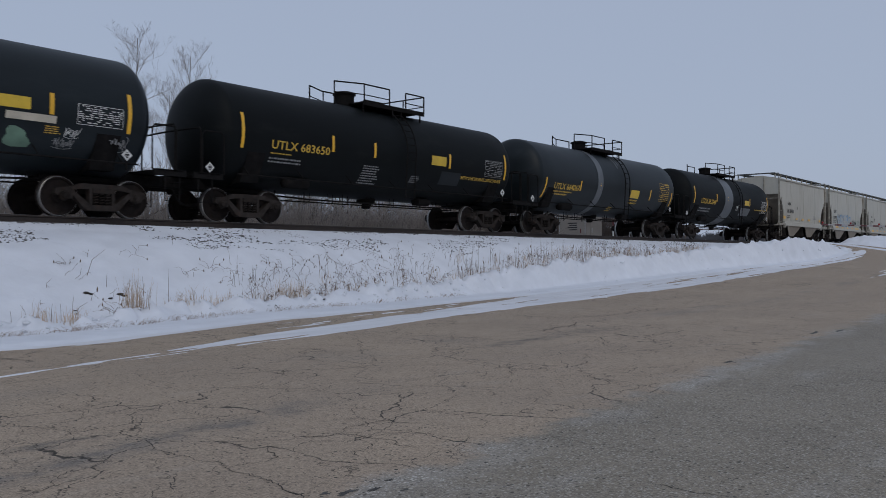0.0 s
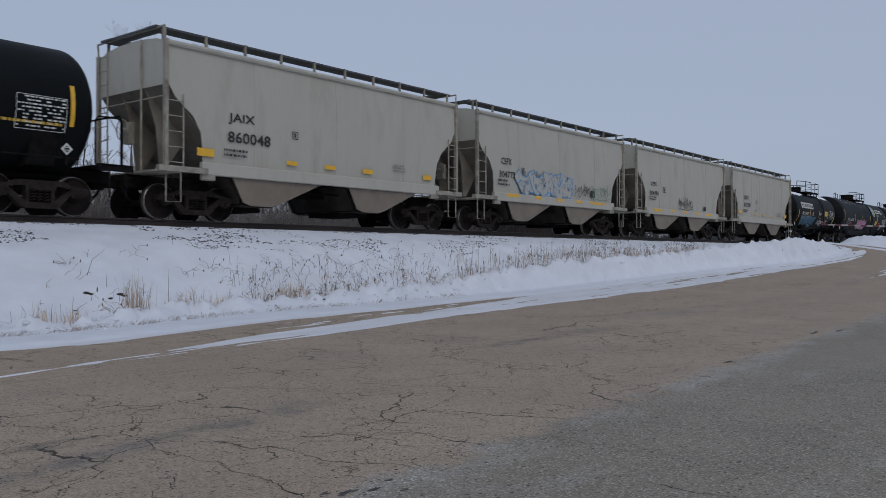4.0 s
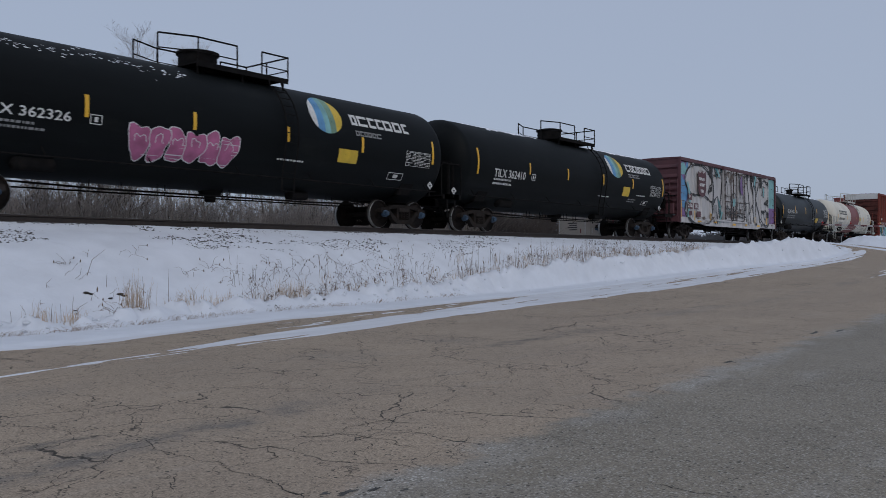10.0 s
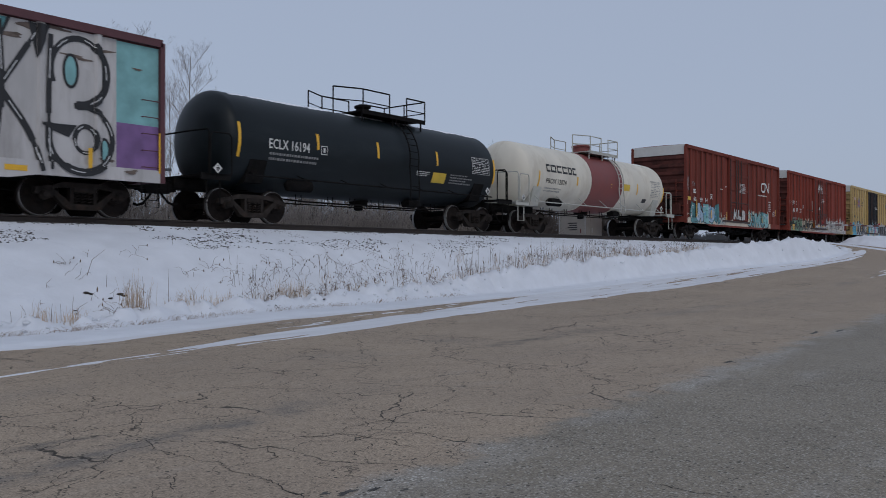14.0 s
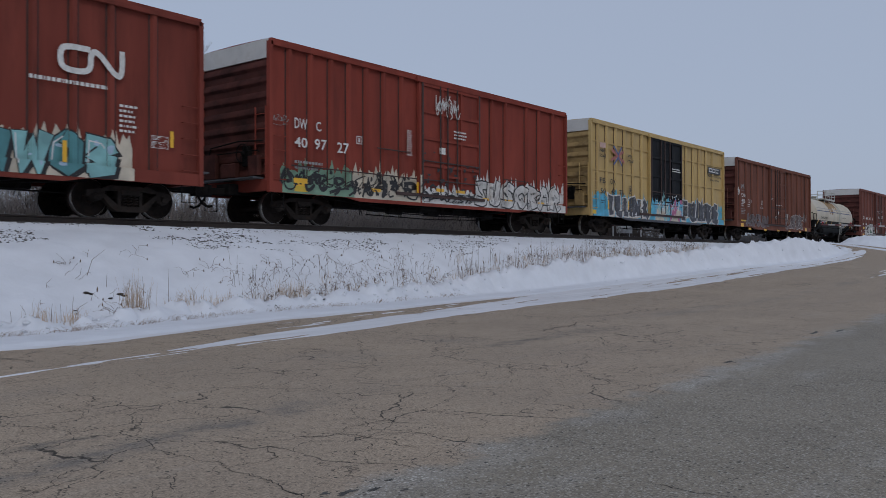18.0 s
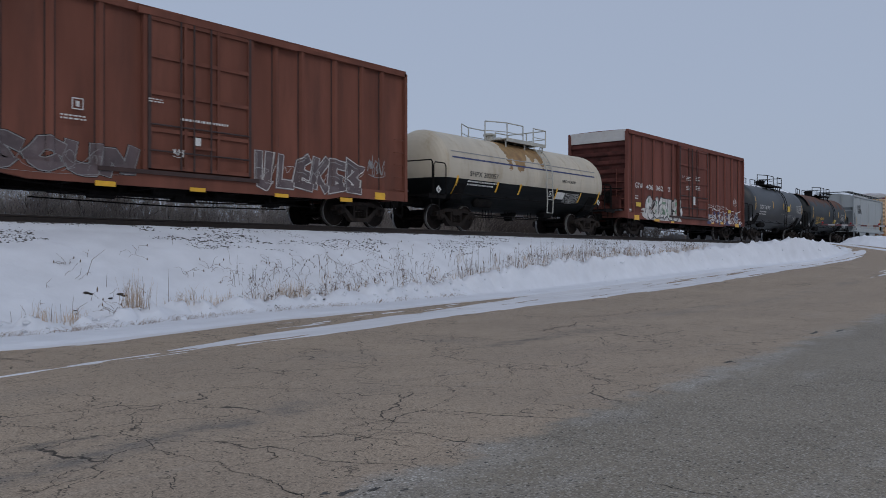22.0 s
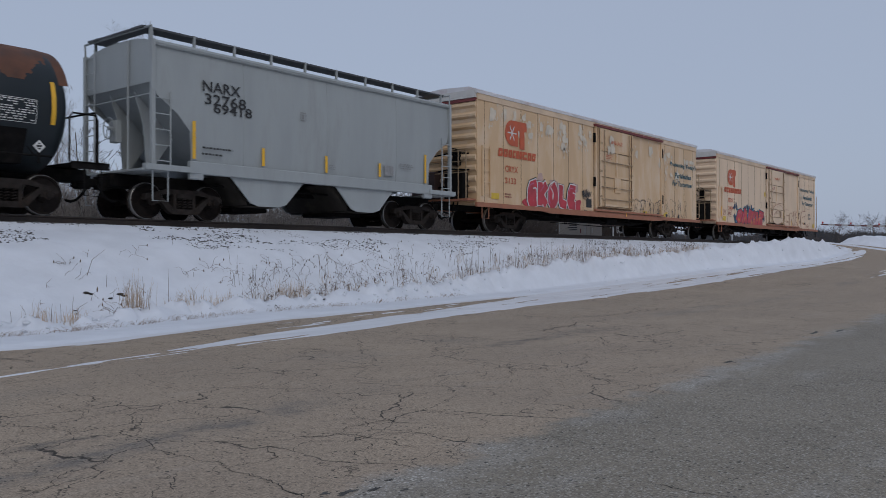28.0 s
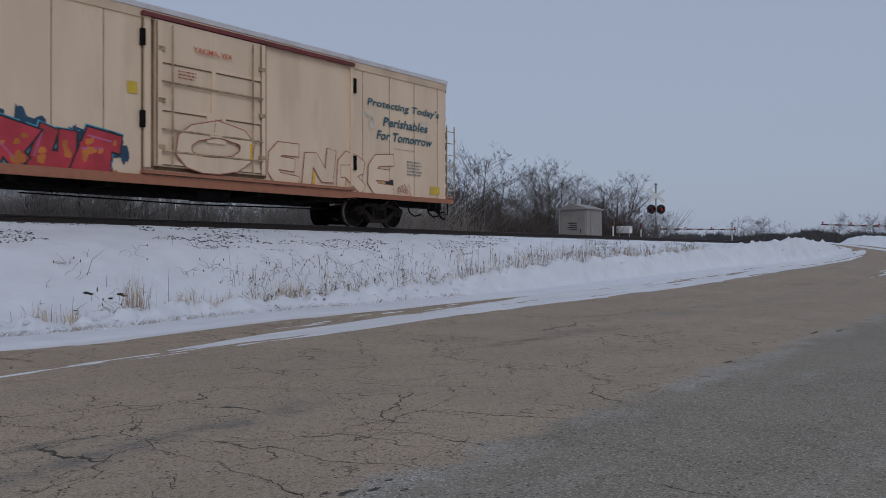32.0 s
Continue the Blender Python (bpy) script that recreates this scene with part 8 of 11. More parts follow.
block_piece(b14, "RA", -3.0, -2.3, 0.88, 1.28, (g_silver,), g_deep, BOX_SIDE, 199, 0.03, 0.3)
spray_band(b14, 1.5, 5.9, 0.84, 2.05, g_cream, BOX_SIDE, 9)
block_piece(b14, "SNWOB", 1.62, 5.66, 0.86, 1.86, (g_teal, g_deep), g_black, BOX_SIDE, 200, 0.035, 0.44, shine=g_white, dots=g_pale, shadow=g_black)
stripe(-6.53, 1.65, 0.91, b14, BOX_SIDE)
stripe(-4.41, 1.42, 0.47, b14, BOX_SIDE)
stripe(-1.99, 1.39, 0.47, b14, BOX_SIDE)
stripe(2.03, 1.40, 0.48, b14, BOX_SIDE)
stripe(4.36, 1.39, 0.48, b14, BOX_SIDE)
stripe(7.05, 1.93, 0.40, b14, BOX_SIDE)
paint(b14, "warning_panel", tall(-7.76, -7.37, 2.08, 2.26), sign_yellow, BOX_SIDE, 0.007)
fine_print(b14, -3, -2.6, 2.84, 2.96, 1, ink_white, BOX_SIDE, 207)
fine_print(b14, -2.22, -1.93, 3.01, 3.15, 2, ink_white, BOX_SIDE, 208)
fine_print(b14, -0.01, 1.07, 2.84, 3.44, 8, ink_white, BOX_SIDE, 209)
scrawl(b14, -6.96, -6.57, 2.9, 3.2, ink_grey, BOX_SIDE, 4, 210, 0.020)
scrawl(b14, -7.86, -7.47, 2.49, 3.68, ink_grey, BOX_SIDE, 7, 211, 0.060)
fine_print(b14, 5.66, 6.14, 1.91, 2.61, 6, ink_white, BOX_SIDE, 212)
data_box(b14, 6.49, 6.95, 1.68, 1.98, BOX_SIDE, ink_white)
# boxcar
lettering(b15, "DW", -7.06, -6.58, 2.83, 0.3, ink_white, BOX_SIDE, bold=0.012)
lettering(b15, "C", -6.25, -6.05, 2.83, 0.28, ink_white, BOX_SIDE, bold=0.012)
lettering(b15, "40", -7.06, -6.58, 2.3, 0.3, ink_white, BOX_SIDE, bold=0.012)
lettering(b15, "97", -6.3, -5.83, 2.31, 0.31, ink_white, BOX_SIDE, bold=0.012)
lettering(b15, "27", -5.4, -4.92, 2.3, 0.32, ink_white, BOX_SIDE, bold=0.012)
wild_lines(b15, -7.5, -4.87, 0.84, 1.7, g_green, g_black, BOX_SIDE, 4, 219, 0.07)
wild_lines(b15, -4.87, -1.63, 0.84, 1.8, g_cream, g_black, BOX_SIDE, 5, 220, 0.08)
wild_lines(b15, -1.5, 1.44, 0.84, 1.35, g_silver, g_black, BOX_SIDE, 5, 221, 0.045)
splatter(b15, -1.5, 1.5, 1.2, 2.6, 40, g_black, BOX_SIDE, 7, 0.12)
spray_band(b15, 1.4, 7.8, 0.84, 2.1, g_silver, BOX_SIDE, 10)
block_piece(b15, "SUSCBAR", 1.5, 7.5, 0.86, 1.9, (g_silver,), g_black, BOX_SIDE, 222, 0.05, 0.34, soft=1, dots=ink_grey, lean=0.2, wild=0.14)
scrawl(b15, -0.88, 0.43, 3.78, 4.61, ink_white, BOX_SIDE, 7, 223, 0.050)
fine_print(b15, 0.14, 0.93, 3.08, 3.42, 3, ink_white, BOX_SIDE, 224)
paint(b15, "painted_patch", tall(-0.65, -0.34, 2.54, 2.76), ink_white, BOX_SIDE, 0.007)
paint(b15, "reflective_patch", tall(-7.09, -6.58, 1.06, 1.28), marker_yellow, BOX_SIDE, 0.007)
paint(b15, "warning_panel", tall(-7.06, -6.58, 0.9, 1.06), sign_yellow, BOX_SIDE, 0.007)
stripe(-1.72, 1.31, 0.40, b15, BOX_SIDE)
paint(b15, "reflective_patch", tall(-3.93, -3.51, 1.07, 1.17), marker_yellow, BOX_SIDE, 0.007)
paint(b15, "reflective_patch", tall(-0.84, -0.42, 1.25, 1.36), marker_yellow, BOX_SIDE, 0.007)
paint(b15, "reflective_patch", tall(0.25, 0.75, 1.26, 1.36), marker_yellow, BOX_SIDE, 0.007)
paint(b15, "reflective_patch", tall(1.84, 2.3, 1.08, 1.18), marker_yellow, BOX_SIDE, 0.007)
paint(b15, "reflective_patch", tall(3.37, 3.86, 1.08, 1.2), marker_yellow, BOX_SIDE, 0.007)
paint(b15, "reflective_patch", tall(5.72, 6.14, 1.08, 1.21), marker_yellow, BOX_SIDE, 0.007)
fine_print(b15, -7.06, -5.83, 1.46, 1.78, 2, ink_grey, BOX_SIDE, 235)
frame_mark(b15, -4.59, -4.35, 2.49, 2.73, ink_white, BOX_SIDE)
fine_print(b15, -2.25, -2, 2.32, 3.18, 12, ink_white, BOX_SIDE, 237)
scrawl(b15, -7.85, -7.29, 2.72, 3.08, ink_grey, BOX_SIDE, 5, 238, 0.022)
# boxcar
lettering(b16, "next", -7.23, -6.67, 3.81, 0.15, ink_black, BOX_SIDE, bold=0.02, slant=0.25)
lettering(b16, "load", -7.23, -6.67, 3.58, 0.17, ink_black, BOX_SIDE, bold=0.02, slant=0.25)
lettering(b16, "any", -4.49, -4, 3.77, 0.17, ink_black, BOX_SIDE, bold=0.02, slant=0.25)
lettering(b16, "road", -4.49, -3.9, 3.57, 0.17, ink_black, BOX_SIDE, bold=0.02, slant=0.25)
lettering(b16, "FB", -7.23, -6.67, 2.46, 0.23, ink_black, BOX_SIDE, bold=0.012)
lettering(b16, "OX", -6.23, -5.71, 2.47, 0.24, ink_black, BOX_SIDE, bold=0.012)
lettering(b16, "50", -7.17, -6.67, 1.98, 0.23, ink_black, BOX_SIDE, bold=0.012)
lettering(b16, "49", -6.17, -5.71, 2, 0.24, ink_black, BOX_SIDE, bold=0.012)
lettering(b16, "76", -5.35, -4.86, 2, 0.25, ink_black, BOX_SIDE, bold=0.012)
paint(b16, "painted_patch", tall(-7.21, -6.67, 3.93, 4.16), faded_pink, BOX_SIDE, 0.007)
crossed_arrows(b16, -6.12, -4.86, 3.28, 4.1, BOX_SIDE)
frame_mark(b16, -4.33, -4.09, 2, 2.38, ink_black, BOX_SIDE)
fine_print(b16, -7.15, -6.77, 1.4, 1.58, 2, ink_black, BOX_SIDE, 251)
paint(b16, "warning_panel", tall(-8.04, -7.57, 0.93, 1.11), sign_yellow, BOX_SIDE, 0.007)
stripe(-6.41, 1.39, 0.43, b16, BOX_SIDE)
stripe(-4.41, 1.44, 0.41, b16, BOX_SIDE)
# boxcar
block_piece(b16, "FEIANK", -6.4, -2.2, 0.82, 1.86, (g_slate,), g_white, BOX_SIDE, 255, 0.06, 0.62, lean=-0.12, dots=g_grey, shadow=g_cream, wild=0.1)
block_piece(b16, "FUMOS", 1.75, 7.2, 0.82, 2.1, (g_slate,), g_white, BOX_SIDE, 256, 0.05, 0.56, lean=0.08, dots=g_grey, shadow=g_cream, wild=0.1)
splatter(b16, -1.2, 0.3, 1.0, 2.1, 26, g_teal, BOX_SIDE, 11, 0.3)
splatter(b16, 0.0, 1.6, 1.0, 1.9, 22, g_pink, BOX_SIDE, 12, 0.28)
splatter(b16, -1.7, 1.6, 0.95, 2.2, 40, g_white, BOX_SIDE, 13, 0.1)
scrawl(b16, -1.6, 1.5, 1.0, 2.0, g_white, BOX_SIDE, 6, 257, 0.045)
paint(b16, "painted_patch", tall(5.53, 7.43, 3.72, 4.08), g_black, BOX_SIDE, 0.007)
emblem_bars(b16, 5.7, 7.19, 3.8, 4.03, 3, ink_white, BOX_SIDE)
lettering(b16, "Railcar Pooling", 5.53, 7.48, 3.57, 0.16, ink_black, BOX_SIDE, bold=0.012)
lettering(b16, "Experts", 5.86, 7.18, 3.36, 0.16, ink_black, BOX_SIDE, bold=0.012)
fine_print(b16, 0.43, 1.57, 3.34, 3.58, 2, ink_white, BOX_SIDE, 262)
# boxcar
lettering(b17, "CNA", -7.09, -6.39, 2.8, 0.25, ink_white, BOX_SIDE, bold=0.012)
lettering(b17, "406", -7.09, -6.46, 2.45, 0.25, ink_white, BOX_SIDE, bold=0.012)
lettering(b17, "211", -5.84, -5.34, 2.48, 0.24, ink_white, BOX_SIDE, bold=0.012)
fine_print(b17, -7.15, -6.7, 2.05, 2.28, 2, ink_white, BOX_SIDE, 266)
fine_print(b17, -5.99, -5.54, 2.04, 2.28, 2, ink_white, BOX_SIDE, 267)
scrawl(b17, -7.84, -7.31, 2.74, 3.46, ink_white, BOX_SIDE, 6, 268, 0.044)
scrawl(b17, -7.21, -6.35, 3.07, 3.59, ink_grey, BOX_SIDE, 6, 269, 0.031)
block_piece(b17, "ASCUN", -6.2, -1.8, 0.86, 1.75, (g_dusk,), ink_grey, BOX_SIDE, 270, 0.022, 0.42, soft=1, outer=box_black, lean=0.16, wild=0.16)
scrawl(b17, -6.1, -1.9, 0.9, 1.6, ink_grey, BOX_SIDE, 8, 272, 0.016)
block_piece(b17, "ULEKEB", 1.7, 5.8, 0.88, 1.98, (g_dusk,), g_silver, BOX_SIDE, 271, 0.026, 0.34, outer=g_dusk, shine=ink_grey, lean=0.2, wild=0.16)
scrawl(b17, 1.8, 5.7, 0.92, 1.8, g_silver, BOX_SIDE, 7, 274, 0.018)
frame_mark(b17, -3.4, -3.13, 2.35, 2.61, ink_white, BOX_SIDE)
fine_print(b17, -3.66, -2.87, 2.08, 2.22, 2, ink_white, BOX_SIDE, 273)
paint(b17, "reflective_patch", tall(-7.21, -6.73, 0.84, 1.06), marker_yellow, BOX_SIDE, 0.007)
paint(b17, "reflective_patch", tall(-5.84, -5.36, 0.68, 0.8), marker_yellow, BOX_SIDE, 0.007)
paint(b17, "reflective_patch", tall(-2.85, -2.35, 0.68, 0.8), marker_yellow, BOX_SIDE, 0.007)
paint(b17, "reflective_patch", tall(-0.41, 0.05, 0.69, 0.79), marker_yellow, BOX_SIDE, 0.007)
paint(b17, "reflective_patch", tall(2.36, 2.85, 0.7, 0.8), marker_yellow, BOX_SIDE, 0.007)
paint(b17, "reflective_patch", tall(4.85, 5.36, 0.7, 0.82), marker_yellow, BOX_SIDE, 0.007)
paint(b17, "reflective_patch", tall(6.36, 6.82, 0.84, 1.06), marker_yellow, BOX_SIDE, 0.007)
paint(b17, "warning_panel", tall(-7.18, -6.35, 1.18, 1.27), sign_yellow, BOX_SIDE, 0.007)
scrawl(b17, -0.89, -0.58, 1.5, 1.76, ink_white, BOX_SIDE, 4, 282, 0.020)
fine_print(b17, -0.68, 0.83, 2.36, 2.48, 1, ink_white, BOX_SIDE, 283)
fine_print(b17, -1.55, -1.09, 2.74, 2.86, 2, ink_white, BOX_SIDE, 284)
scrawl(b17, 6.16, 6.92, 1.54, 2.24, ink_grey, BOX_SIDE, 5, 285, 0.041)
fine_print(b17, -7.18, -6.35, 1.6, 1.96, 4, ink_grey, BOX_SIDE, 286)
paint(b17, "painted_patch", tall(-0.26, -0.09, 1.84, 2.04), ink_white, BOX_SIDE, 0.007)
# tank car
stripe(-5.08, 1.61, 0.64, c18, f18)
stripe(-2.56, 1.67, 0.38, c18, f18)
stripe(-1.01, 1.67, 0.41, c18, f18)
stripe(1.73, 1.66, 0.45, c18, f18)
stripe(3.74, 1.59, 0.40, c18, f18)
stripe(5.35, 1.67, 0.55, c18, f18)
lettering(c18, "SHPX 202057", -4.39, -2.59, 2.05, 0.18, ink_black, f18, bold=0.012)
fine_print(c18, -4.45, -2.61, 1.58, 1.8, 2, ink_white, f18, 295)
lettering(c18, "LIMESTONE SLURRY", 2.07, 3.22, 2.21, 0.11, ink_black, f18, bold=0.012)
data_box(c18, 2.48, 3.62, 1.32, 1.72, f18, ink_white)
paint(c18, "painted_patch", tall(1.79, 2.43, 1.46, 1.74), ink_white, f18, 0.007)
paint(c18, "painted_patch", tall(-5.4, 4.93, 2.55, 2.61), ink_blue, f18, 0.007)
paint(c18, "painted_patch", tall(-5.37, 5.08, 2.78, 2.82), ink_grey, f18, 0.007)
frame_mark(c18, 1.15, 1.44, 1.52, 1.74, ink_white, f18)
# boxcar
lettering(b19, "GTW", -7.14, -6.33, 2.46, 0.27, ink_white, BOX_SIDE, bold=0.012)
fine_print(b19, -7.17, -6.8, 1.74, 1.98, 2, ink_white, BOX_SIDE, 303)
paint(b19, "warning_panel", tall(-7.05, -6.52, 1.44, 1.64), sign_yellow, BOX_SIDE, 0.007)
paint(b19, "reflective_patch", tall(-7.24, -6.71, 0.78, 1.02), marker_yellow, BOX_SIDE, 0.007)
paint(b19, "painted_patch", tall(-7.77, -7.56, 1.17, 1.29), ink_white, BOX_SIDE, 0.007)
# boxcar
lettering(b19, "406", -5.94, -5.15, 2.45, 0.25, ink_white, BOX_SIDE, bold=0.012)
lettering(b19, "362", -4.84, -3.97, 2.46, 0.25, ink_white, BOX_SIDE, bold=0.012)
frame_mark(b19, -3.37, -3.1, 2.36, 2.59, ink_white, BOX_SIDE)
splatter(b19, -6.2, -1.9, 0.86, 1.3, 50, g_silver, BOX_SIDE, 14, 0.4)
block_piece(b19, "CARUS", -5.85, -2.0, 0.86, 2.05, (g_silver,), g_black, BOX_SIDE, 310, 0.055, 0.56, soft=1, dots=g_green, lean=0.16, shadow=ink_grey, wild=0.14)
splatter(b19, 2.1, 7.4, 0.9, 1.6, 26, ink_blue, BOX_SIDE, 15, 0.3)
throw_up(b19, 2.0, 7.5, 0.86, 1.8, g_white, BOX_SIDE, 6, 311, 0.055)
scrawl(b19, 2.3, 7.2, 0.92, 1.6, g_white, BOX_SIDE, 8, 316, 0.04)
scrawl(b19, 1.92, 5.35, 1.7, 2.02, ink_white, BOX_SIDE, 6, 312, 0.020)
scrawl(b19, 6.21, 6.87, 2.06, 2.53, ink_white, BOX_SIDE, 5, 313, 0.028)
paint(b19, "reflective_patch", tall(-5, -4.4, 0.78, 0.9), marker_yellow, BOX_SIDE, 0.007)
paint(b19, "reflective_patch", tall(-2.99, -2.59, 0.76, 0.86), marker_yellow, BOX_SIDE, 0.007)
paint(b19, "reflective_patch", tall(2.56, 2.94, 0.87, 0.97), marker_yellow, BOX_SIDE, 0.007)
paint(b19, "reflective_patch", tall(3.96, 4.42, 0.88, 1), marker_yellow, BOX_SIDE, 0.007)
paint(b19, "warning_panel", tall(5.19, 5.67, 1.58, 1.76), sign_yellow, BOX_SIDE, 0.007)
paint(b19, "reflective_patch", tall(6.37, 6.97, 0.78, 0.98), marker_yellow, BOX_SIDE, 0.007)
fine_print(b19, -1.72, -1.38, 3.18, 3.3, 2, ink_white, BOX_SIDE, 320)
fine_print(b19, -1.17, -0.56, 3.05, 3.29, 3, ink_white, BOX_SIDE, 321)
fine_print(b19, 0.08, 0.7, 3.12, 3.38, 3, ink_white, BOX_SIDE, 322)
fine_print(b19, -1.22, -0.52, 2.55, 2.79, 3, ink_white, BOX_SIDE, 323)
fine_print(b19, 0.07, 0.85, 2.6, 2.86, 3, ink_white, BOX_SIDE, 324)
paint(b19, "painted_patch", tall(-0.24, 0.03, 1.77, 2.27), ink_white, BOX_SIDE, 0.007)
# tank car
lettering(c20, "TCIX 161097", -4.27, -2.19, 2.24, 0.27, ink_white, f20, bold=0.012)
fine_print(c20, -4.21, -2.45, 1.68, 1.98, 2, ink_white, f20, 327)
stripe(-5.07, 2.71, 0.31, c20, f20)
stripe(-5.10, 2.25, 0.45, c20, f20)
stripe(-1.57, 2.48, 0.47, c20, f20)
stripe(0.67, 2.47, 0.44, c20, f20)
stripe(2.32, 2.46, 0.45, c20, f20)
paint(c20, "warning_panel", tall(1.45, 2.13, 2.14, 2.52), sign_yellow, f20, 0.007)
data_box(c20, 3.73, 4.83, 2.13, 2.65, f20, ink_white)
stripe(5.01, 2.40, 0.62, c20, f20)
frame_mark(c20, 3.18, 3.78, 1.6, 1.84, ink_white, f20)
fine_print(c20, 1.41, 3.13, 1.68, 1.92, 3, ink_grey, f20, 337)
fine_print(c20, 0.33, 1.24, 1.84, 1.96, 1, ink_grey, f20, 338)
# tank car
stripe(-0.13, 2.42, 0.47, c21, f21)
stripe(2.73, 2.42, 0.46, c21, f21)
stripe(5.03, 2.44, 0.95, c21, f21)
paint(c21, "warning_panel", tall(1.41, 2.25, 1.7, 1.98), sign_yellow, f21, 0.007)
paint(c21, "painted_patch", tall(2.3, 3.32, 1.78, 2.19), ink_black, f21, 0.007)
frame_mark(c21, 2.76, 3.24, 1.56, 1.8, ink_white, f21)
data_box(c21, 3.48, 4.66, 1.95, 2.46, f21, ink_white)
fine_print(c21, 1.87, 2.58, 1.38, 1.48, 2, ink_yellow, f21, 346)
# tank car
lettering(c21, "UTLX 630676", -3.65, -1.46, 1.96, 0.21, ink_yellow, f21, bold=0.012)
stripe(-4.58, 2.40, 0.90, c21, f21)
fine_print(c21, -3.41, -2.01, 1.48, 1.78, 3, ink_yellow, f21, 349)
# hopper
lettering(h22, "NARX", -4.35, -3.17, 3.41, 0.27, ink_black, HOPPER_SIDE, bold=0.012)
lettering(h22, "32768", -4.29, -2.99, 3.09, 0.29, ink_black, HOPPER_SIDE, bold=0.012)
lettering(h22, "69418", -4.02, -2.79, 2.88, 0.26, ink_black, HOPPER_SIDE, bold=0.012)
fine_print(h22, -4.36, -3.42, 1.76, 1.86, 1, ink_black, HOPPER_SIDE, 353)
fine_print(h22, -4.38, -3.46, 1.6, 1.7, 1, ink_black, HOPPER_SIDE, 354)
stripe(-4.61, 2.00, 0.95, h22, HOPPER_SIDE)
stripe(-2.41, 1.76, 0.49, h22, HOPPER_SIDE)
# hopper
stripe(-0.08, 1.76, 0.49, h22, HOPPER_SIDE)
stripe(2.21, 1.77, 0.43, h22, HOPPER_SIDE)
stripe(4.44, 1.98, 0.96, h22, HOPPER_SIDE)
frame_mark(h22, -1.09, -0.87, 2.92, 3.16, ink_grey, HOPPER_SIDE)
paint(h22, "painted_patch", tall(2.43, 2.85, 1.62, 1.94), ink_grey, HOPPER_SIDE, 0.007)
fine_print(h22, 3.16, 3.87, 1.86, 2.06, 3, ink_grey, HOPPER_SIDE, 362)
fine_print(h22, 0.01, 0.35, 1.6, 1.76, 3, ink_grey, HOPPER_SIDE, 363)
# refrigerator car
square_emblem(r23, -8.41, -6.91, 3.28, 4.26, REEFER_SIDE)
emblem_bars(r23, -8.85, -6.23, 2.82, 3.12, 9, ink_red, REEFER_SIDE)
lettering(r23, "CRYX", -8.39, -7.52, 2.38, 0.25, ink_red, REEFER_SIDE, bold=0.012)
lettering(r23, "3133", -8.39, -7.66, 1.93, 0.23, ink_red, REEFER_SIDE, bold=0.012)
paint(r23, "spray_cloud", [blob(-5.9, 2.22, 0.4, 0.4, 3), blob(-4.9, 2.05, 0.6, 0.3, 4), blob(-3.1, 1.95, 0.45, 0.5, 7)], faded_pink, REEFER_SIDE, 0.0035)
paint(r23, "painted_patch", [blob(-6.85, 1.15, 0.75, 0.34, 5), blob(-2.95, 1.2, 0.75, 0.5, 6)], g_red, REEFER_SIDE, 0.003)
block_piece(r23, "EKOLE", -6.9, -3.05, 0.95, 2.1, (g_red,), g_white, REEFER_SIDE, 368, 0.05, 0.46, soft=1, outer=g_black, lean=0.14, shine=g_pink, wild=0.1)
scrawl(r23, -2.45, -1.75, 1.5, 2.05, g_black, REEFER_SIDE, 4, 371, 0.03)
scrawl(r23, -2.4, -1.7, 0.92, 1.1, g_black, REEFER_SIDE, 5, 372, 0.025)
scrawl(r23, -2.53, -1.92, 1.46, 2.02, g_black, REEFER_SIDE, 6, 369, 0.034)
paint(r23, "painted_patch", tall(-2.17, -1.69, 1.18, 1.55), ink_black, REEFER_SIDE, 0.007)
paint(r23, "warning_panel", tall(-9.3, -8.79, 1.19, 1.41), sign_yellow, REEFER_SIDE, 0.007)
lettering(r23, "Protecting Today's", 6.64, 10.07, 3.81, 0.29, ink_teal, REEFER_SIDE, bold=0.022, slant=0.25)
lettering(r23, "Perishables", 7.3, 9.39, 3.28, 0.27, ink_teal, REEFER_SIDE, bold=0.022, slant=0.25)
lettering(r23, "For Tomorrow", 6.97, 9.58, 2.85, 0.27, ink_teal, REEFER_SIDE, bold=0.022, slant=0.25)
throw_up(r23, 2.42, 5.42, 0.92, 1.9, g_black, REEFER_SIDE, 4, 375, 0.036)
throw_up(r23, 4.97, 8.76, 0.9, 1.96, g_black, REEFER_SIDE, 5, 376, 0.028)
paint(r23, "spray_patch", [blob(3.68, 1.16, 0.374, 0.23, 377, 26, 0.3)], sign_yellow, REEFER_SIDE, 0.0065)
paint(r23, "spray_patch", [blob(6.08, 1.16, 0.418, 0.25, 378, 26, 0.3)], sign_yellow, REEFER_SIDE, 0.0065)
lettering(r23, "WALLACE", -0.13, 1.0, 4.22, 0.17, ink_red, REEFER_SIDE, bold=0.014)
fine_print(r23, -0.6, 0.1, 3.4, 3.62, 3, ink_red, REEFER_SIDE, 379)
fine_print(r23, -8.41, -7.97, 1.23, 1.44, 2, g_brown, REEFER_SIDE, 380)
stripe(1.39, 0.97, 0.16, r23, REEFER_SIDE)
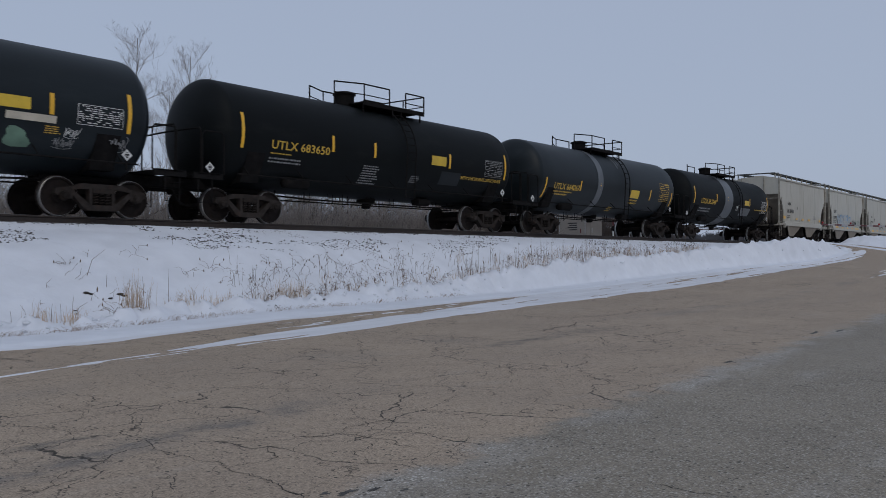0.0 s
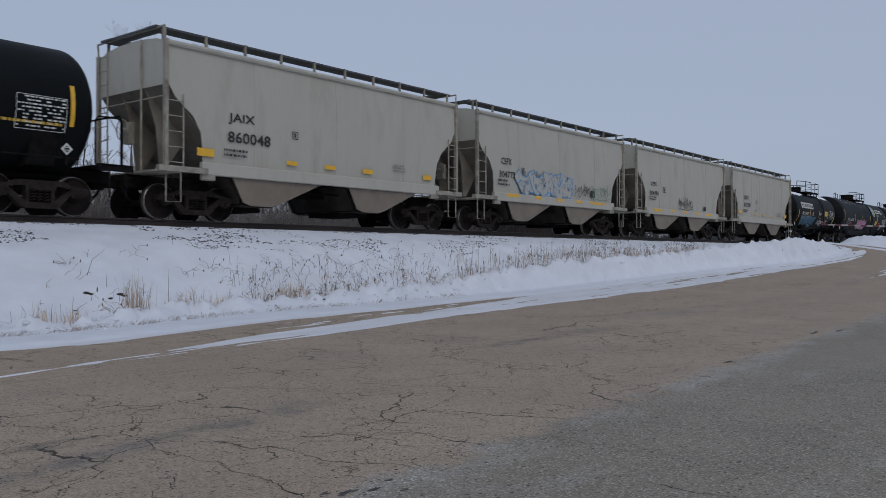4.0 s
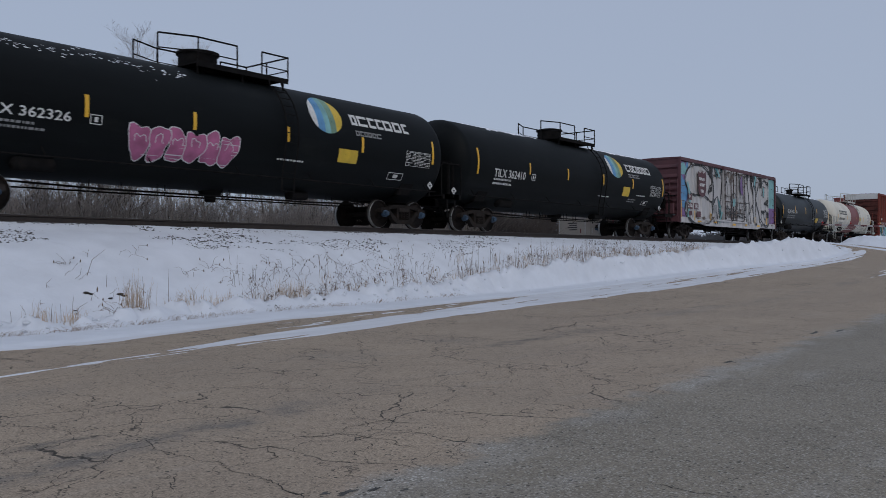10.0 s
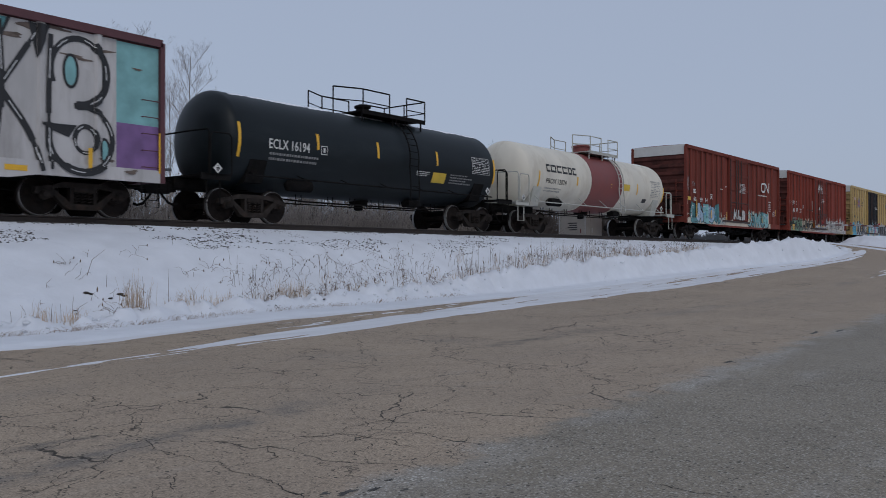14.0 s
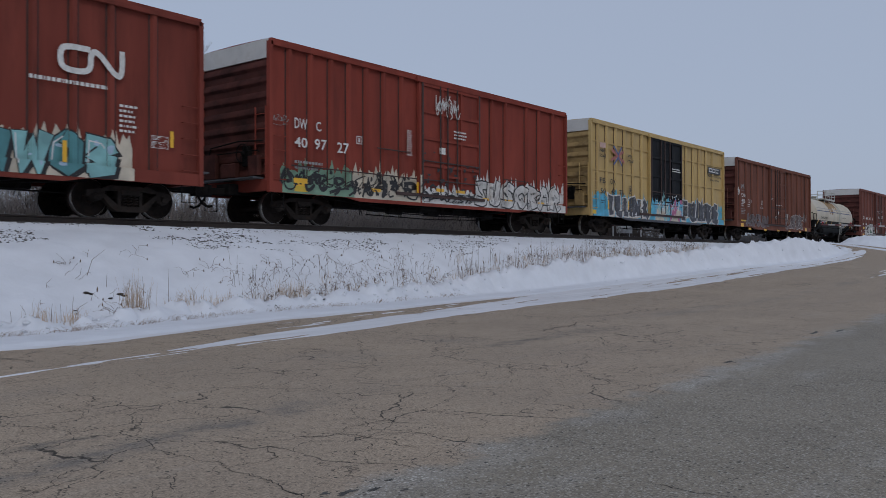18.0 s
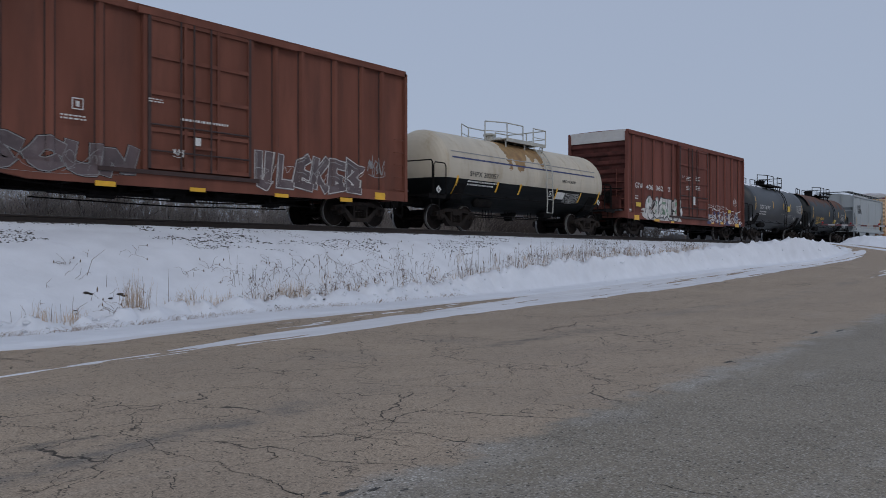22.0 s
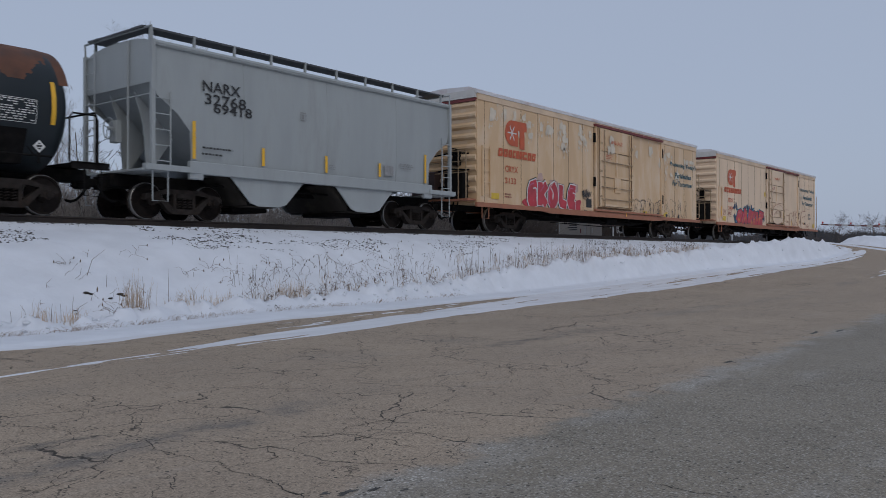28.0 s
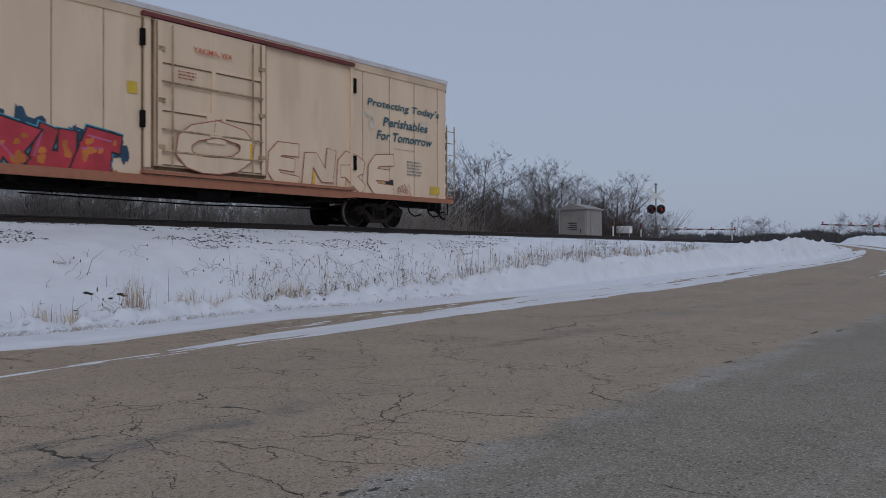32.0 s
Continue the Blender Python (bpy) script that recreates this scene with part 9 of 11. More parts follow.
# refrigerator car
square_emblem(r24, -8.45, -7.07, 3.28, 4.22, REEFER_SIDE)
emblem_bars(r24, -8.98, -6.16, 2.82, 3.12, 9, ink_red, REEFER_SIDE)
lettering(r24, "CRYX", -8.38, -7.5, 2.38, 0.26, ink_red, REEFER_SIDE, bold=0.012)
lettering(r24, "3429", -8.35, -7.55, 1.89, 0.24, ink_red, REEFER_SIDE, bold=0.012)
splatter(r24, -7.4, -1.8, 0.95, 2.12, 130, g_navy, REEFER_SIDE, 17, 0.26)
splatter(r24, -6.9, -2.0, 1.0, 1.7, 60, g_navy, REEFER_SIDE, 19, 0.5)
splatter(r24, -7.0, -1.9, 0.88, 1.08, 60, g_orange, REEFER_SIDE, 18, 0.24)
block_piece(r24, "CARUE", -6.95, -2.1, 0.92, 1.98, (g_red,), g_black, REEFER_SIDE, 386, 0.045, 0.5, outer=g_cyan, lean=0.3, dots=g_orange, shine=g_pink, wild=0.15)
paint(r24, "warning_panel", tall(-9.32, -8.77, 1.12, 1.38), sign_yellow, REEFER_SIDE, 0.007)
stripe(-9.50, 1.66, 0.55, r24, REEFER_SIDE)
paint(r24, "warning_panel", tall(-1.84, -1.58, 2.92, 3.2), sign_yellow, REEFER_SIDE, 0.007)
scrawl(r24, -9.43, -8.73, 1.47, 1.87, g_brown, REEFER_SIDE, 5, 390, 0.024)
scrawl(r24, -8.45, -7.85, 1.38, 1.78, g_brown, REEFER_SIDE, 5, 391, 0.025)
lettering(r24, "YAKIMA, WA", -0.13, 1.05, 4.22, 0.17, ink_red, REEFER_SIDE, bold=0.014)
fine_print(r24, -0.56, 0.05, 3.4, 3.64, 3, g_brown, REEFER_SIDE, 393)
# refrigerator car
lettering(r24, "Protecting Today's", 6.26, 9.77, 3.84, 0.3, ink_teal, REEFER_SIDE, bold=0.022, slant=0.25)
lettering(r24, "Perishables", 6.99, 9.17, 3.33, 0.29, ink_teal, REEFER_SIDE, bold=0.022, slant=0.25)
lettering(r24, "For Tomorrow", 6.69, 9.4, 2.88, 0.29, ink_teal, REEFER_SIDE, bold=0.022, slant=0.25)
block_piece(r24, "O", -0.75, 1.85, 1.05, 2.6, (reefer_cream,), g_brown, REEFER_SIDE, 401, 0.026, 0.34, soft=1, wild=0.03)
block_piece(r24, "ENRE", 2.3, 7.5, 0.95, 2.3, (reefer_cream,), g_brown, REEFER_SIDE, 397, 0.024, 0.34, soft=1, lean=0.08, wild=0.02)
paint(r24, "painted_patch", tall(7.08, 7.44, 1.18, 1.5), ink_black, REEFER_SIDE, 0.007)
stripe(6.93, 1.25, 0.45, r24, REEFER_SIDE)
stripe(4.02, 1.25, 0.49, r24, REEFER_SIDE)
stripe(1.67, 1.82, 0.45, r24, REEFER_SIDE)
scrawl(r24, 7.63, 8.3, 1.04, 1.42, g_brown, REEFER_SIDE, 5, 406, 0.023)
paint(r24, "warning_panel", tall(9.3, 9.8, 1.15, 1.41), sign_yellow, REEFER_SIDE, 0.007)
fine_print(r24, 7.48, 8.57, 2.48, 2.52, 1, ink_grey, REEFER_SIDE, 408)
fine_print(r24, 8.11, 8.9, 1.66, 2.17, 5, ink_grey, REEFER_SIDE, 409)

# old boxcar under silver letters: coloured ground, huge letters, shield and strokes
grime_brown = mat("brown_grime", (0.13, 0.1, 0.085), 0.8, var=0.4, scale=4)
SHEET, FRONT, DOOR11 = flat_side(1.522), BOX_SIDE, flat_side(1.7)
paint(b11, "spray_ground", [rect(-7.85, -6.75, 0.95, 4.1)], g_purple, SHEET, 0.002)
paint(b11, "spray_ground", [rect(6.55, 7.85, 2.2, 4.1)], g_teal, SHEET, 0.002)
paint(b11, "spray_ground", [rect(6.55, 7.85, 0.9, 2.2)], g_purple, SHEET, 0.002)
paint(b11, "spray_ground", [blob(-7.3, 2.5, 0.9, 1.9, 4)], g_blue, SHEET, 0.004)
paint(b11, "spray_ground", [blob(-7.25, 3.7, 0.9, 0.7, 9)], g_teal, SHEET, 0.004)
paint(b11, "spray_ground", [blob(-6.75, 3.85, 0.5, 0.6, 12)], g_blue, SHEET, 0.004)
paint(b11, "spray_ground", [rect(-6.7, -1.75, 0.92, 4.12)], silver_paint, SHEET, 0.005)
paint(b11, "spray_ground", [rect(1.85, 6.75, 0.92, 4.12)], silver_paint, SHEET, 0.005)
paint(b11, "graffiti_letter", [blob(-5.3, 3.25, 3.5, 1.6, 3, 30, 0.1), blob(-5.3, 1.62, 3.7, 1.6, 5, 30, 0.1)], silver_paint, SHEET, 0.008, "huge silver graffiti letter")
paint(b11, "graffiti_letter", [blob(5.9, 2.2, 1.5, 2.4, 22, 30, 0.12)], silver_paint, SHEET, 0.008, "huge silver graffiti letter")


def loop(cx, cz, rx, rz, a0, a1, n=24):
    return [(cx + rx * math.cos(radians(a0 + (a1 - a0) * i / n)), cz + rz * math.sin(radians(a0 + (a1 - a0) * i / n))) for i in range(n + 1)]


big = [loop(-5.3, 3.2, 1.85, 0.92, -40, 250), loop(-5.2, 1.6, 1.95, 0.9, -200, 80), [(-3.85, 2.7), (-3.4, 3.3), (-3.3, 4.05)], [(-5.9, 2.35), (-4.9, 2.5), (-4.0, 2.2)],
       [(-3.3, 4.1), (-3.0, 2.6), (-3.4, 1.6), (-2.6, 1.9), (-2.75, 0.9)], [(-2.95, 4.1), (-2.4, 3.6), (-1.85, 4.1)], [(-1.85, 4.1), (-1.8, 2.9), (-2.2, 1.6), (-1.75, 1.0)],
       [(-3.6, 1.4), (-3.0, 0.85)], [(-2.5, 1.2), (-2.1, 2.2), (-1.8, 1.2)],
       [(2.0, 4.05), (2.15, 2.4), (2.5, 1.0)], [(2.5, 3.9), (2.9, 2.4), (3.2, 1.2)], [(3.3, 4.0), (3.4, 2.6), (3.9, 1.0)], [(2.5, 2.3), (3.0, 1.5), (3.4, 2.3)],
       [(4.1, 4.0), (4.2, 2.4), (4.0, 0.95)], [(4.1, 2.6), (4.7, 3.6), (4.9, 3.95)], [(4.2, 2.5), (4.8, 1.7), (5.0, 0.95)], [(3.3, 3.95), (3.7, 3.3), (4.1, 3.9)],
       loop(5.85, 3.2, 0.65, 0.75, -90, 200), loop(5.9, 1.7, 0.75, 0.75, -200, 100), [(5.2, 3.9), (5.15, 2.4), (5.2, 1.0)], loop(6.0, 1.7, 0.25, 0.3, 0, 360)]
rnd = random.Random(77)
for i, line in enumerate(big):
    fat = rounded(line, 2) if len(line) < 12 else line
    wide = 0.19 if i < 2 else rnd.uniform(0.11, 0.2)
    half = len(fat) // 2
    lay(b11, "graffiti_outline", stroke(fat[:half + 1], wide) + stroke(fat[half:], wide * rnd.uniform(0.5, 0.75)), g_black, FRONT, 0.035 + 0.0012 * (i % 4), "black graffiti outline")
    glint = []
    for j in range(2, len(fat) - 3, 5):
        glint += stroke(fat[j:j + 3], 0.022)
    if glint:
        lay(b11, "graffiti_stroke", glint, g_white, FRONT, 0.043 + 0.0012 * (i % 4))
spray_band(b16, -7.8, 7.8, 0.85, 2.05, g_cyan, BOX_SIDE, 3)
spray_band(b16, -1.95, 1.7, 0.85, 1.6, g_cream, BOX_SIDE, 5)
for i in range(26):
    x, z = rnd.uniform(-1.5, 1.6), rnd.uniform(1.3, 3.9)
    paint(b11, "grime_streak", [blob(x, z, rnd.uniform(0.05, 0.3), rnd.uniform(0.03, 0.5), i, 12, 0.35)], grime_brown, DOOR11, 0.0015 + 0.0002 * i)
for i in range(40):
    x, z = rnd.choice((-1, 1)) * rnd.uniform(1.9, 7.5), rnd.choice((rnd.uniform(0.95, 1.3), rnd.uniform(3.5, 4.1)))
    lay(b11, "grime_streak", [blob(x, z, rnd.uniform(0.1, 0.6), rnd.uniform(0.03, 0.15), i, 12, 0.35)], grime_brown, FRONT, 0.03 + 0.00005 * i)
for i, line in enumerate(([(-6.9, 1.2), (-6.6, 2.2), (-6.95, 3.0)], [(-2.3, 1.0), (-1.9, 1.6)], [(3.7, 3.6), (4.0, 4.05)], [(-2.6, 3.95), (-2.35, 3.65)])):
    paint(b11, "spray_ground", stroke(line, 0.2), g_teal, FRONT, 0.002)
for i, line in enumerate(([(-1.5, 3.9), (-1.2, 2.4), (-1.5, 1.3)], loop(-0.2, 2.25, 0.45, 0.55, 0, 360), [(0.7, 4.0), (0.9, 2.8), (0.6, 1.5)], [(1.2, 3.9), (1.4, 2.2), (1.2, 1.3)], [(-1.4, 2.0), (-0.7, 1.6), (0.2, 1.5), (1.3, 1.35)])):
    paint(b11, "graffiti_outline", stroke(line, 0.07), g_black, DOOR11, 0.004, "black graffiti outline")
scrawl(b11, -1.4, 1.5, 1.35, 2.2, g_black, DOOR11, 7, 8, 0.03)
paint(b11, "spray_cloud", [blob(-0.2, 2.25, 0.4, 0.5, 31)], g_teal, DOOR11, 0.006)
paint(b11, "spray_cloud", [blob(1.1, 3.3, 0.55, 1.1, 33)], g_purple, DOOR11, 0.003)
for i, (a, b, tip, zt, zc, fillm) in enumerate(((-3.8, -3.2, -3.5, 3.2, 4.12, g_black), (-3.0, -2.3, -2.62, 3.5, 4.12, g_deep), (-2.0, -1.68, -1.8, 2.9, 4.12, g_deep), (2.35, 2.75, 2.6, 3.55, 4.1, g_black),
                                                (3.1, 3.5, 3.2, 3.3, 4.1, g_black), (3.75, 4.3, 3.95, 3.2, 4.1, g_deep), (4.75, 5.15, 4.9, 3.4, 4.1, g_black))):
    lay(b11, "graffiti_shade", [[(a, zc), (tip, zt), (b, zc)]], fillm, FRONT, 0.036)
    lay(b11, "graffiti_outline", stroke([(a, zc), (tip, zt), (b, zc)], 0.07), g_black, FRONT, 0.039, "black graffiti outline")
for pts, fillm in ((((-2.5, 2.5), (-1.85, 1.95), (-2.05, 1.0)), g_deep), (((-3.4, 2.1), (-2.6, 2.45), (-3.1, 1.95)), g_black), (((2.35, 2.3), (2.85, 2.35), (2.75, 1.05)), g_silver),
                   (((3.35, 1.95), (3.62, 2.4), (3.78, 1.2)), g_grey), (((5.0, 1.95), (5.75, 1.98), (5.6, 1.75)), g_black)):
    lay(b11, "graffiti_shade", [list(pts)], fillm, FRONT, 0.037)
    lay(b11, "graffiti_outline", stroke(list(pts) + [pts[0]], 0.06), g_black, FRONT, 0.0395, "black graffiti outline")
lay(b11, "graffiti_shade", [blob(5.65, 3.2, 0.3, 0.7, 41, 24, 0.06), blob(6.45, 1.5, 0.22, 0.5, 42, 24, 0.06)], g_teal, FRONT, 0.0365)
for c in ((5.65, 3.2, 0.16, 0.36), (6.45, 1.5, 0.12, 0.26)):
    lay(b11, "graffiti_outline", stroke(loop(*c, 0, 360), 0.06), g_black, FRONT, 0.0395, "black graffiti outline")
soot = mat("black_soot", (0.03, 0.026, 0.024), 0.9, var=0.4, scale=3)
for i in range(60):
    edge = rnd.random()
    x, z = (rnd.uniform(-1.6, 1.7), rnd.choice((rnd.gauss(1.35, 0.12), rnd.gauss(4.0, 0.06)))) if edge < 0.6 else (rnd.choice((rnd.gauss(-1.5, 0.07), rnd.gauss(1.62, 0.06))), rnd.uniform(1.2, 4.0))
    paint(b11, "grime_streak", [blob(x, z, rnd.uniform(0.05, 0.4), rnd.uniform(0.02, 0.12), 300 + i, 12, 0.3)], soot, DOOR11, 0.007 + 0.0002 * (i % 8))
shield = [(-5.55, 3.75), (-5.3, 3.62), (-5.05, 3.75), (-4.8, 3.62), (-4.5, 3.75), (-4.42, 3.5), (-4.5, 3.1), (-4.42, 2.75), (-4.6, 2.45), (-5.0, 2.3), (-5.45, 2.45), (-5.6, 2.75), (-5.52, 3.1), (-5.6, 3.5)]
paint(b11, "shield_emblem", [shield], box_wc, BOX_SIDE, 0.04, "maroon shield emblem")
for z, a, b in ((3.3, -5.45, -4.6), (2.98, -5.4, -4.65), (2.64, -5.25, -4.8)):
    fine_print(b11, a, b, z - 0.09, z + 0.09, 1, ink_white, flat_side(1.642), int(z * 10), 0.9)

# snow left on top of tanks
snow_cap(c8, -5.0, -1.2, 1.47, 2.45, 1.0, -50, 42, 0.25)
snow_cap(c8, 2.2, 5.2, 1.47, 2.45, 2.0, -50, 42, 0.25)
rnd = random.Random(9)
specks = []
for _ in range(120):
    x, a = rnd.uniform(-8.0, -1.3), radians(rnd.gauss(40, 4))
    z = 2.49 + 1.62 * math.cos(a) - 0.05 * math.sin(x * 2.1)
    specks.append(blob(x, z, rnd.uniform(0.02, 0.11), rnd.uniform(0.01, 0.04), rnd.randrange(999), 9, 0.3))
paint(c9, "snow_cover", specks, snow_crust, f9, 0.006, "specks of snow on the tank's shoulder")["kind"] = "stuff"
snow_cap(c9, -2.4, -1.2, 1.62, 2.49, 8.0, -30, 24, 0.0)
snow_cap(c10, 2.2, 8.2, 1.62, 2.49, 4.0, -50, 28, 0.1)
snow_cap(c10, -7.6, -2.0, 1.62, 2.49, 4.6, -30, 30, -0.2)
snow_cap(c12, -5.6, 5.8, 1.4, 2.27, 5.0, -50, 26, 0.15)
snow_cap(c13, 2.0, 6.0, 1.35, 2.44, 6.0, -50, 22, 0.1)
snow_cap(c20, -5.2, 5.0, 1.5, 2.37, 7.0, -50, 34, 0.2)
rust_stain = mat("rust_stain", (0.3, 0.19, 0.08), 0.7, var=0.3, scale=3, dirt=(0.2, 0.1, 0.05), amount=0.5, dirt_scale=2)
rust_brown = mat("rust_brown_top", (0.11, 0.045, 0.025), 0.75, var=0.35, scale=2, dirt=(0.05, 0.04, 0.035), amount=0.4, dirt_scale=1.5)


def stain(car, x0, x1, r, zc, seed, a0, a1, material, label):
    """A stain whose uneven rim dips into the shell."""
    k = Kit()
    nx, na = int((x1 - x0) / 0.08), 26
    for i in range(nx + 1):
        x = x0 + (x1 - x0) * i / nx
        for j in range(na + 1):
            t = j / na
            a = radians(a0 + (a1 - a0) * t)
            ends = smooth(0, 0.5, x - x0) * smooth(0, 0.5, x1 - x)
            h = ends * 1.2 * (1 - t ** 2) - 0.35 + 0.7 * noise.fractal(Vector((x * 2.0, t * 1.6, seed)), 1.0, 2.0, 4)
            q = r + max(-0.02, min(0.006, 0.03 * h))
            k.v.append((x, -q * math.sin(a), zc + q * math.cos(a)))
    for i in range(nx):
        for j in range(na):
            o = i * (na + 1) + j
            k.f.append((o, o + 1, o + na + 2, o + na + 1))
            k.m.append(0)
    part("stain", k, material, car, label)


stain(c18, -2.0, 1.0, 1.42, 2.22, 11.0, -10, 85, rust_stain, "rust-brown spill stain")
stain(c21, -5.5, 5.4, 1.46, 2.38, 12.0, -40, 70, rust_brown, "rust-brown weathered top")


def peel(car, x0, x1, z0, z1, n, seed, surf):
    """Patches where the topcoat has gone, drawn out downwards."""
    rnd = random.Random(seed)
    out = []
    for i in range(max(3, n // 5)):
        cx, cz = rnd.uniform(x0, x1), z0 + (z1 - z0) * rnd.random() ** 0.45
        a, b = rnd.uniform(0.15, 0.5), rnd.uniform(0.15, 0.55)
        out.append(blob(cx, cz, a, b, rnd.randrange(9999), 22, 0.16))
        for _ in range(9):
            out.append(blob(cx + rnd.gauss(0, a * 0.55), cz + rnd.gauss(-0.1, b * 0.6), rnd.uniform(0.02, 0.09), rnd.uniform(0.03, 0.2), rnd.randrange(9999), 10, 0.2))
    ob = paint(car, "peeled_patch", out, peeled, surf, 0.003, "patches of peeled paint showing pale primer")
    ob["kind"] = "stuff"


peel(r23, -9.8, -5.0, 3.0, 4.5, 60, 1, REEFER_SIDE)
peel(r23, -4.8, -1.7, 3.3, 4.5, 60, 2, REEFER_SIDE)
peel(r23, -1.0, 2.0, 2.2, 4.4, 14, 3, REEFER_SIDE)
peel(r23, 5.9, 9.6, 2.6, 4.4, 70, 4, REEFER_SIDE)
peel(r23, 2.6, 5.4, 3.2, 4.4, 12, 5, REEFER_SIDE)
peel(r24, 6.0, 9.7, 1.6, 3.6, 14, 6, REEFER_SIDE)


# ---- cracks and spalls of the asphalt ----
crack_dark = mat("open_crack", (0.03, 0.027, 0.024), 0.95, var=0.3, scale=20, bump=0.0)
spall_dark = mat("dark_spalled_asphalt", (0.06, 0.058, 0.054), 0.95, var=0.5, scale=14, dirt=(0.2, 0.19, 0.17), amount=0.35, dirt_scale=16, bump=0.4, grain=60)
crack_rnd = random.Random(40)


def crack(width, *ends):
    """An open crack through the given turns: a ragged line, wider and narrower along its way."""
    pts = [Vector((x, y)) for x, y in ends]
    while max((b - a).length for a, b in zip(pts, pts[1:])) > 0.03:
        out = [pts[0]]
        for a, b in zip(pts, pts[1:]):
            d = b - a
            if d.length > 0.03:
                out.append((a + b) / 2 + Vector((-d.y, d.x)) * crack_rnd.gauss(0, 0.15))
            out.append(b)
        pts = out
    k = Kit()
    n = len(pts)
    phase = crack_rnd.random() * 50
    for i, p in enumerate(pts):
        d = (pts[min(n - 1, i + 1)] - pts[max(0, i - 1)]).normalized()
        g = width * (0.2 + 0.06 * p.x) * max(0.12, 0.8 + 0.8 * noise.noise(Vector((p.x * 5, p.y * 5, phase))) + crack_rnd.uniform(-0.25, 0.25)) * min(1.0, (min(i, n - 1 - i) + 1) / 8)
        for q in (-1, 1):
            x, y = p.x - d.y * g * q, p.y + d.x * g * q
            k.v.append((x, y, road_z(x, y) + 0.0022))
    for i in range(n - 1):
        k.f.append((2 * i + 1, 2 * i, 2 * i + 2, 2 * i + 3))
        k.m.append(0)
    part("crack", k, crack_dark, road)


def spall(x, y, w, h, seed):
    """A shallow patch where the top layer has broken away."""
    k = Kit()
    rnd = random.Random(seed + 70)
    ring = [(x + (a - x) * q, y + (b - y) * q) for a, b in blob(x, y, w, h, seed, 40, 0.3) for q in (rnd.uniform(0.5, 1.15),)]
    k.add([(a, b, road_z(a, b) + 0.0016) for a, b in ring], [tuple(range(len(ring)))])
    part("spall", k, spall_dark, road)


crack(0.009, (3.14, 5.18), (3.04, 4.86), (2.93, 4.67), (2.97, 4.52), (2.96, 4.22), (2.95, 3.94), (2.93, 3.71), (2.94, 3.58), (2.86, 3.35), (2.8, 3.14))
crack(0.012, (2.75, 4.13), (2.64, 3.98), (2.57, 3.91), (2.5, 3.77), (2.42, 3.61))
crack(0.006, (1.87, 4.36), (2.01, 4.35), (2.09, 4.31), (2.2, 4.44), (2.26, 4.45), (2.45, 4.56), (2.61, 4.63))
crack(0.006, (2.76, 6.2), (2.93, 5.83), (3.01, 5.6), (3.11, 5.41), (3.14, 5.18))
crack(0.007, (3.14, 5.18), (3.33, 5.43), (3.48, 5.66))
crack(0.007, (2.95, 3.94), (3.11, 3.94), (3.26, 3.91), (3.36, 4.07), (3.47, 4.32), (3.5, 4.54), (3.43, 4.73))
crack(0.009, (3.65, 7.29), (3.76, 6.9), (3.75, 6.4), (3.65, 6.11), (3.73, 5.82))
crack(0.007, (3.23, 7.11), (3.31, 6.41), (3.42, 6.07))
crack(0.008, (3.98, 5.98), (4.4, 6.11), (4.88, 6.11), (5.4, 6.16), (5.57, 6.15))
crack(0.011, (5.64, 7.15), (5.81, 6.81), (5.86, 6.52), (5.67, 6.24), (5.57, 6.15))
crack(0.014, (6.77, 7.72), (6.57, 7.11))
crack(0.007, (6.69, 6.96), (7.13, 6.41))
crack(0.007, (4.34, 4.52), (4.48, 4.31), (4.52, 4.06), (4.64, 3.79))
crack(0.007, (4.13, 3.37), (3.99, 3.58), (4.03, 3.87), (4.0, 4.11), (3.73, 4.25), (3.74, 4.68))
crack(0.007, (4.0, 4.11), (4.37, 4.19), (4.53, 4.18))
crack(0.014, (4.59, 10.62), (4.51, 9.93), (4.6, 9.56))
crack(0.012, (4.49, 9.95), (5.04, 10.64), (5.47, 10.33))
crack(0.008, (4.79, 2.99), (4.78, 2.81), (4.75, 2.59), (4.75, 2.4), (4.83, 2.25))
crack(0.008, (4.19, 1.95), (4.13, 1.8), (4.15, 1.62), (4.15, 1.5))
crack(0.01, (8.14, 3.36), (8.09, 3.0), (8.09, 2.75))
crack(0.01, (8.12, 2.4), (7.97, 2.04))
crack(0.02, (9.5, 3.55), (9.32, 3.29))
crack(0.012, (14.15, 9.3), (14.1, 8.18), (15.1, 7.92), (16.65, 8.13), (17.85, 8.16), (20.18, 7.33))
crack(0.01, (11.4, 7.28), (12.18, 7.33), (13.0, 7.43))
crack(0.008, (11.05, 7.11), (11.86, 7.22), (13.09, 7.51), (13.57, 7.52))
crack(0.007, (9.59, 4.87), (10.33, 5.13), (11.57, 5.72))
crack(0.009, (13.02, 5.61), (12.03, 5.44), (11.29, 5.24), (10.6, 4.79), (10.3, 4.59))
crack(0.007, (9.74, 8.3), (9.7, 7.78), (9.98, 7.29), (9.61, 6.6))
crack(0.007, (9.49, 7.61), (8.94, 7.09), (8.06, 6.59))
crack(0.007, (7.29, 4.42), (7.3, 3.98), (7.14, 3.49), (7.19, 3.26))
crack(0.007, (7.0, 4.77), (7.37, 4.99), (7.73, 5.27), (7.48, 4.5), (7.95, 4.61), (8.91, 4.9))
crack(0.007, (8.82, 7.02), (7.65, 5.76), (7.46, 5.23), (7.57, 4.73))
crack(0.012, (29.6, 8.75), (30.4, 8.5), (31.3, 8.45))
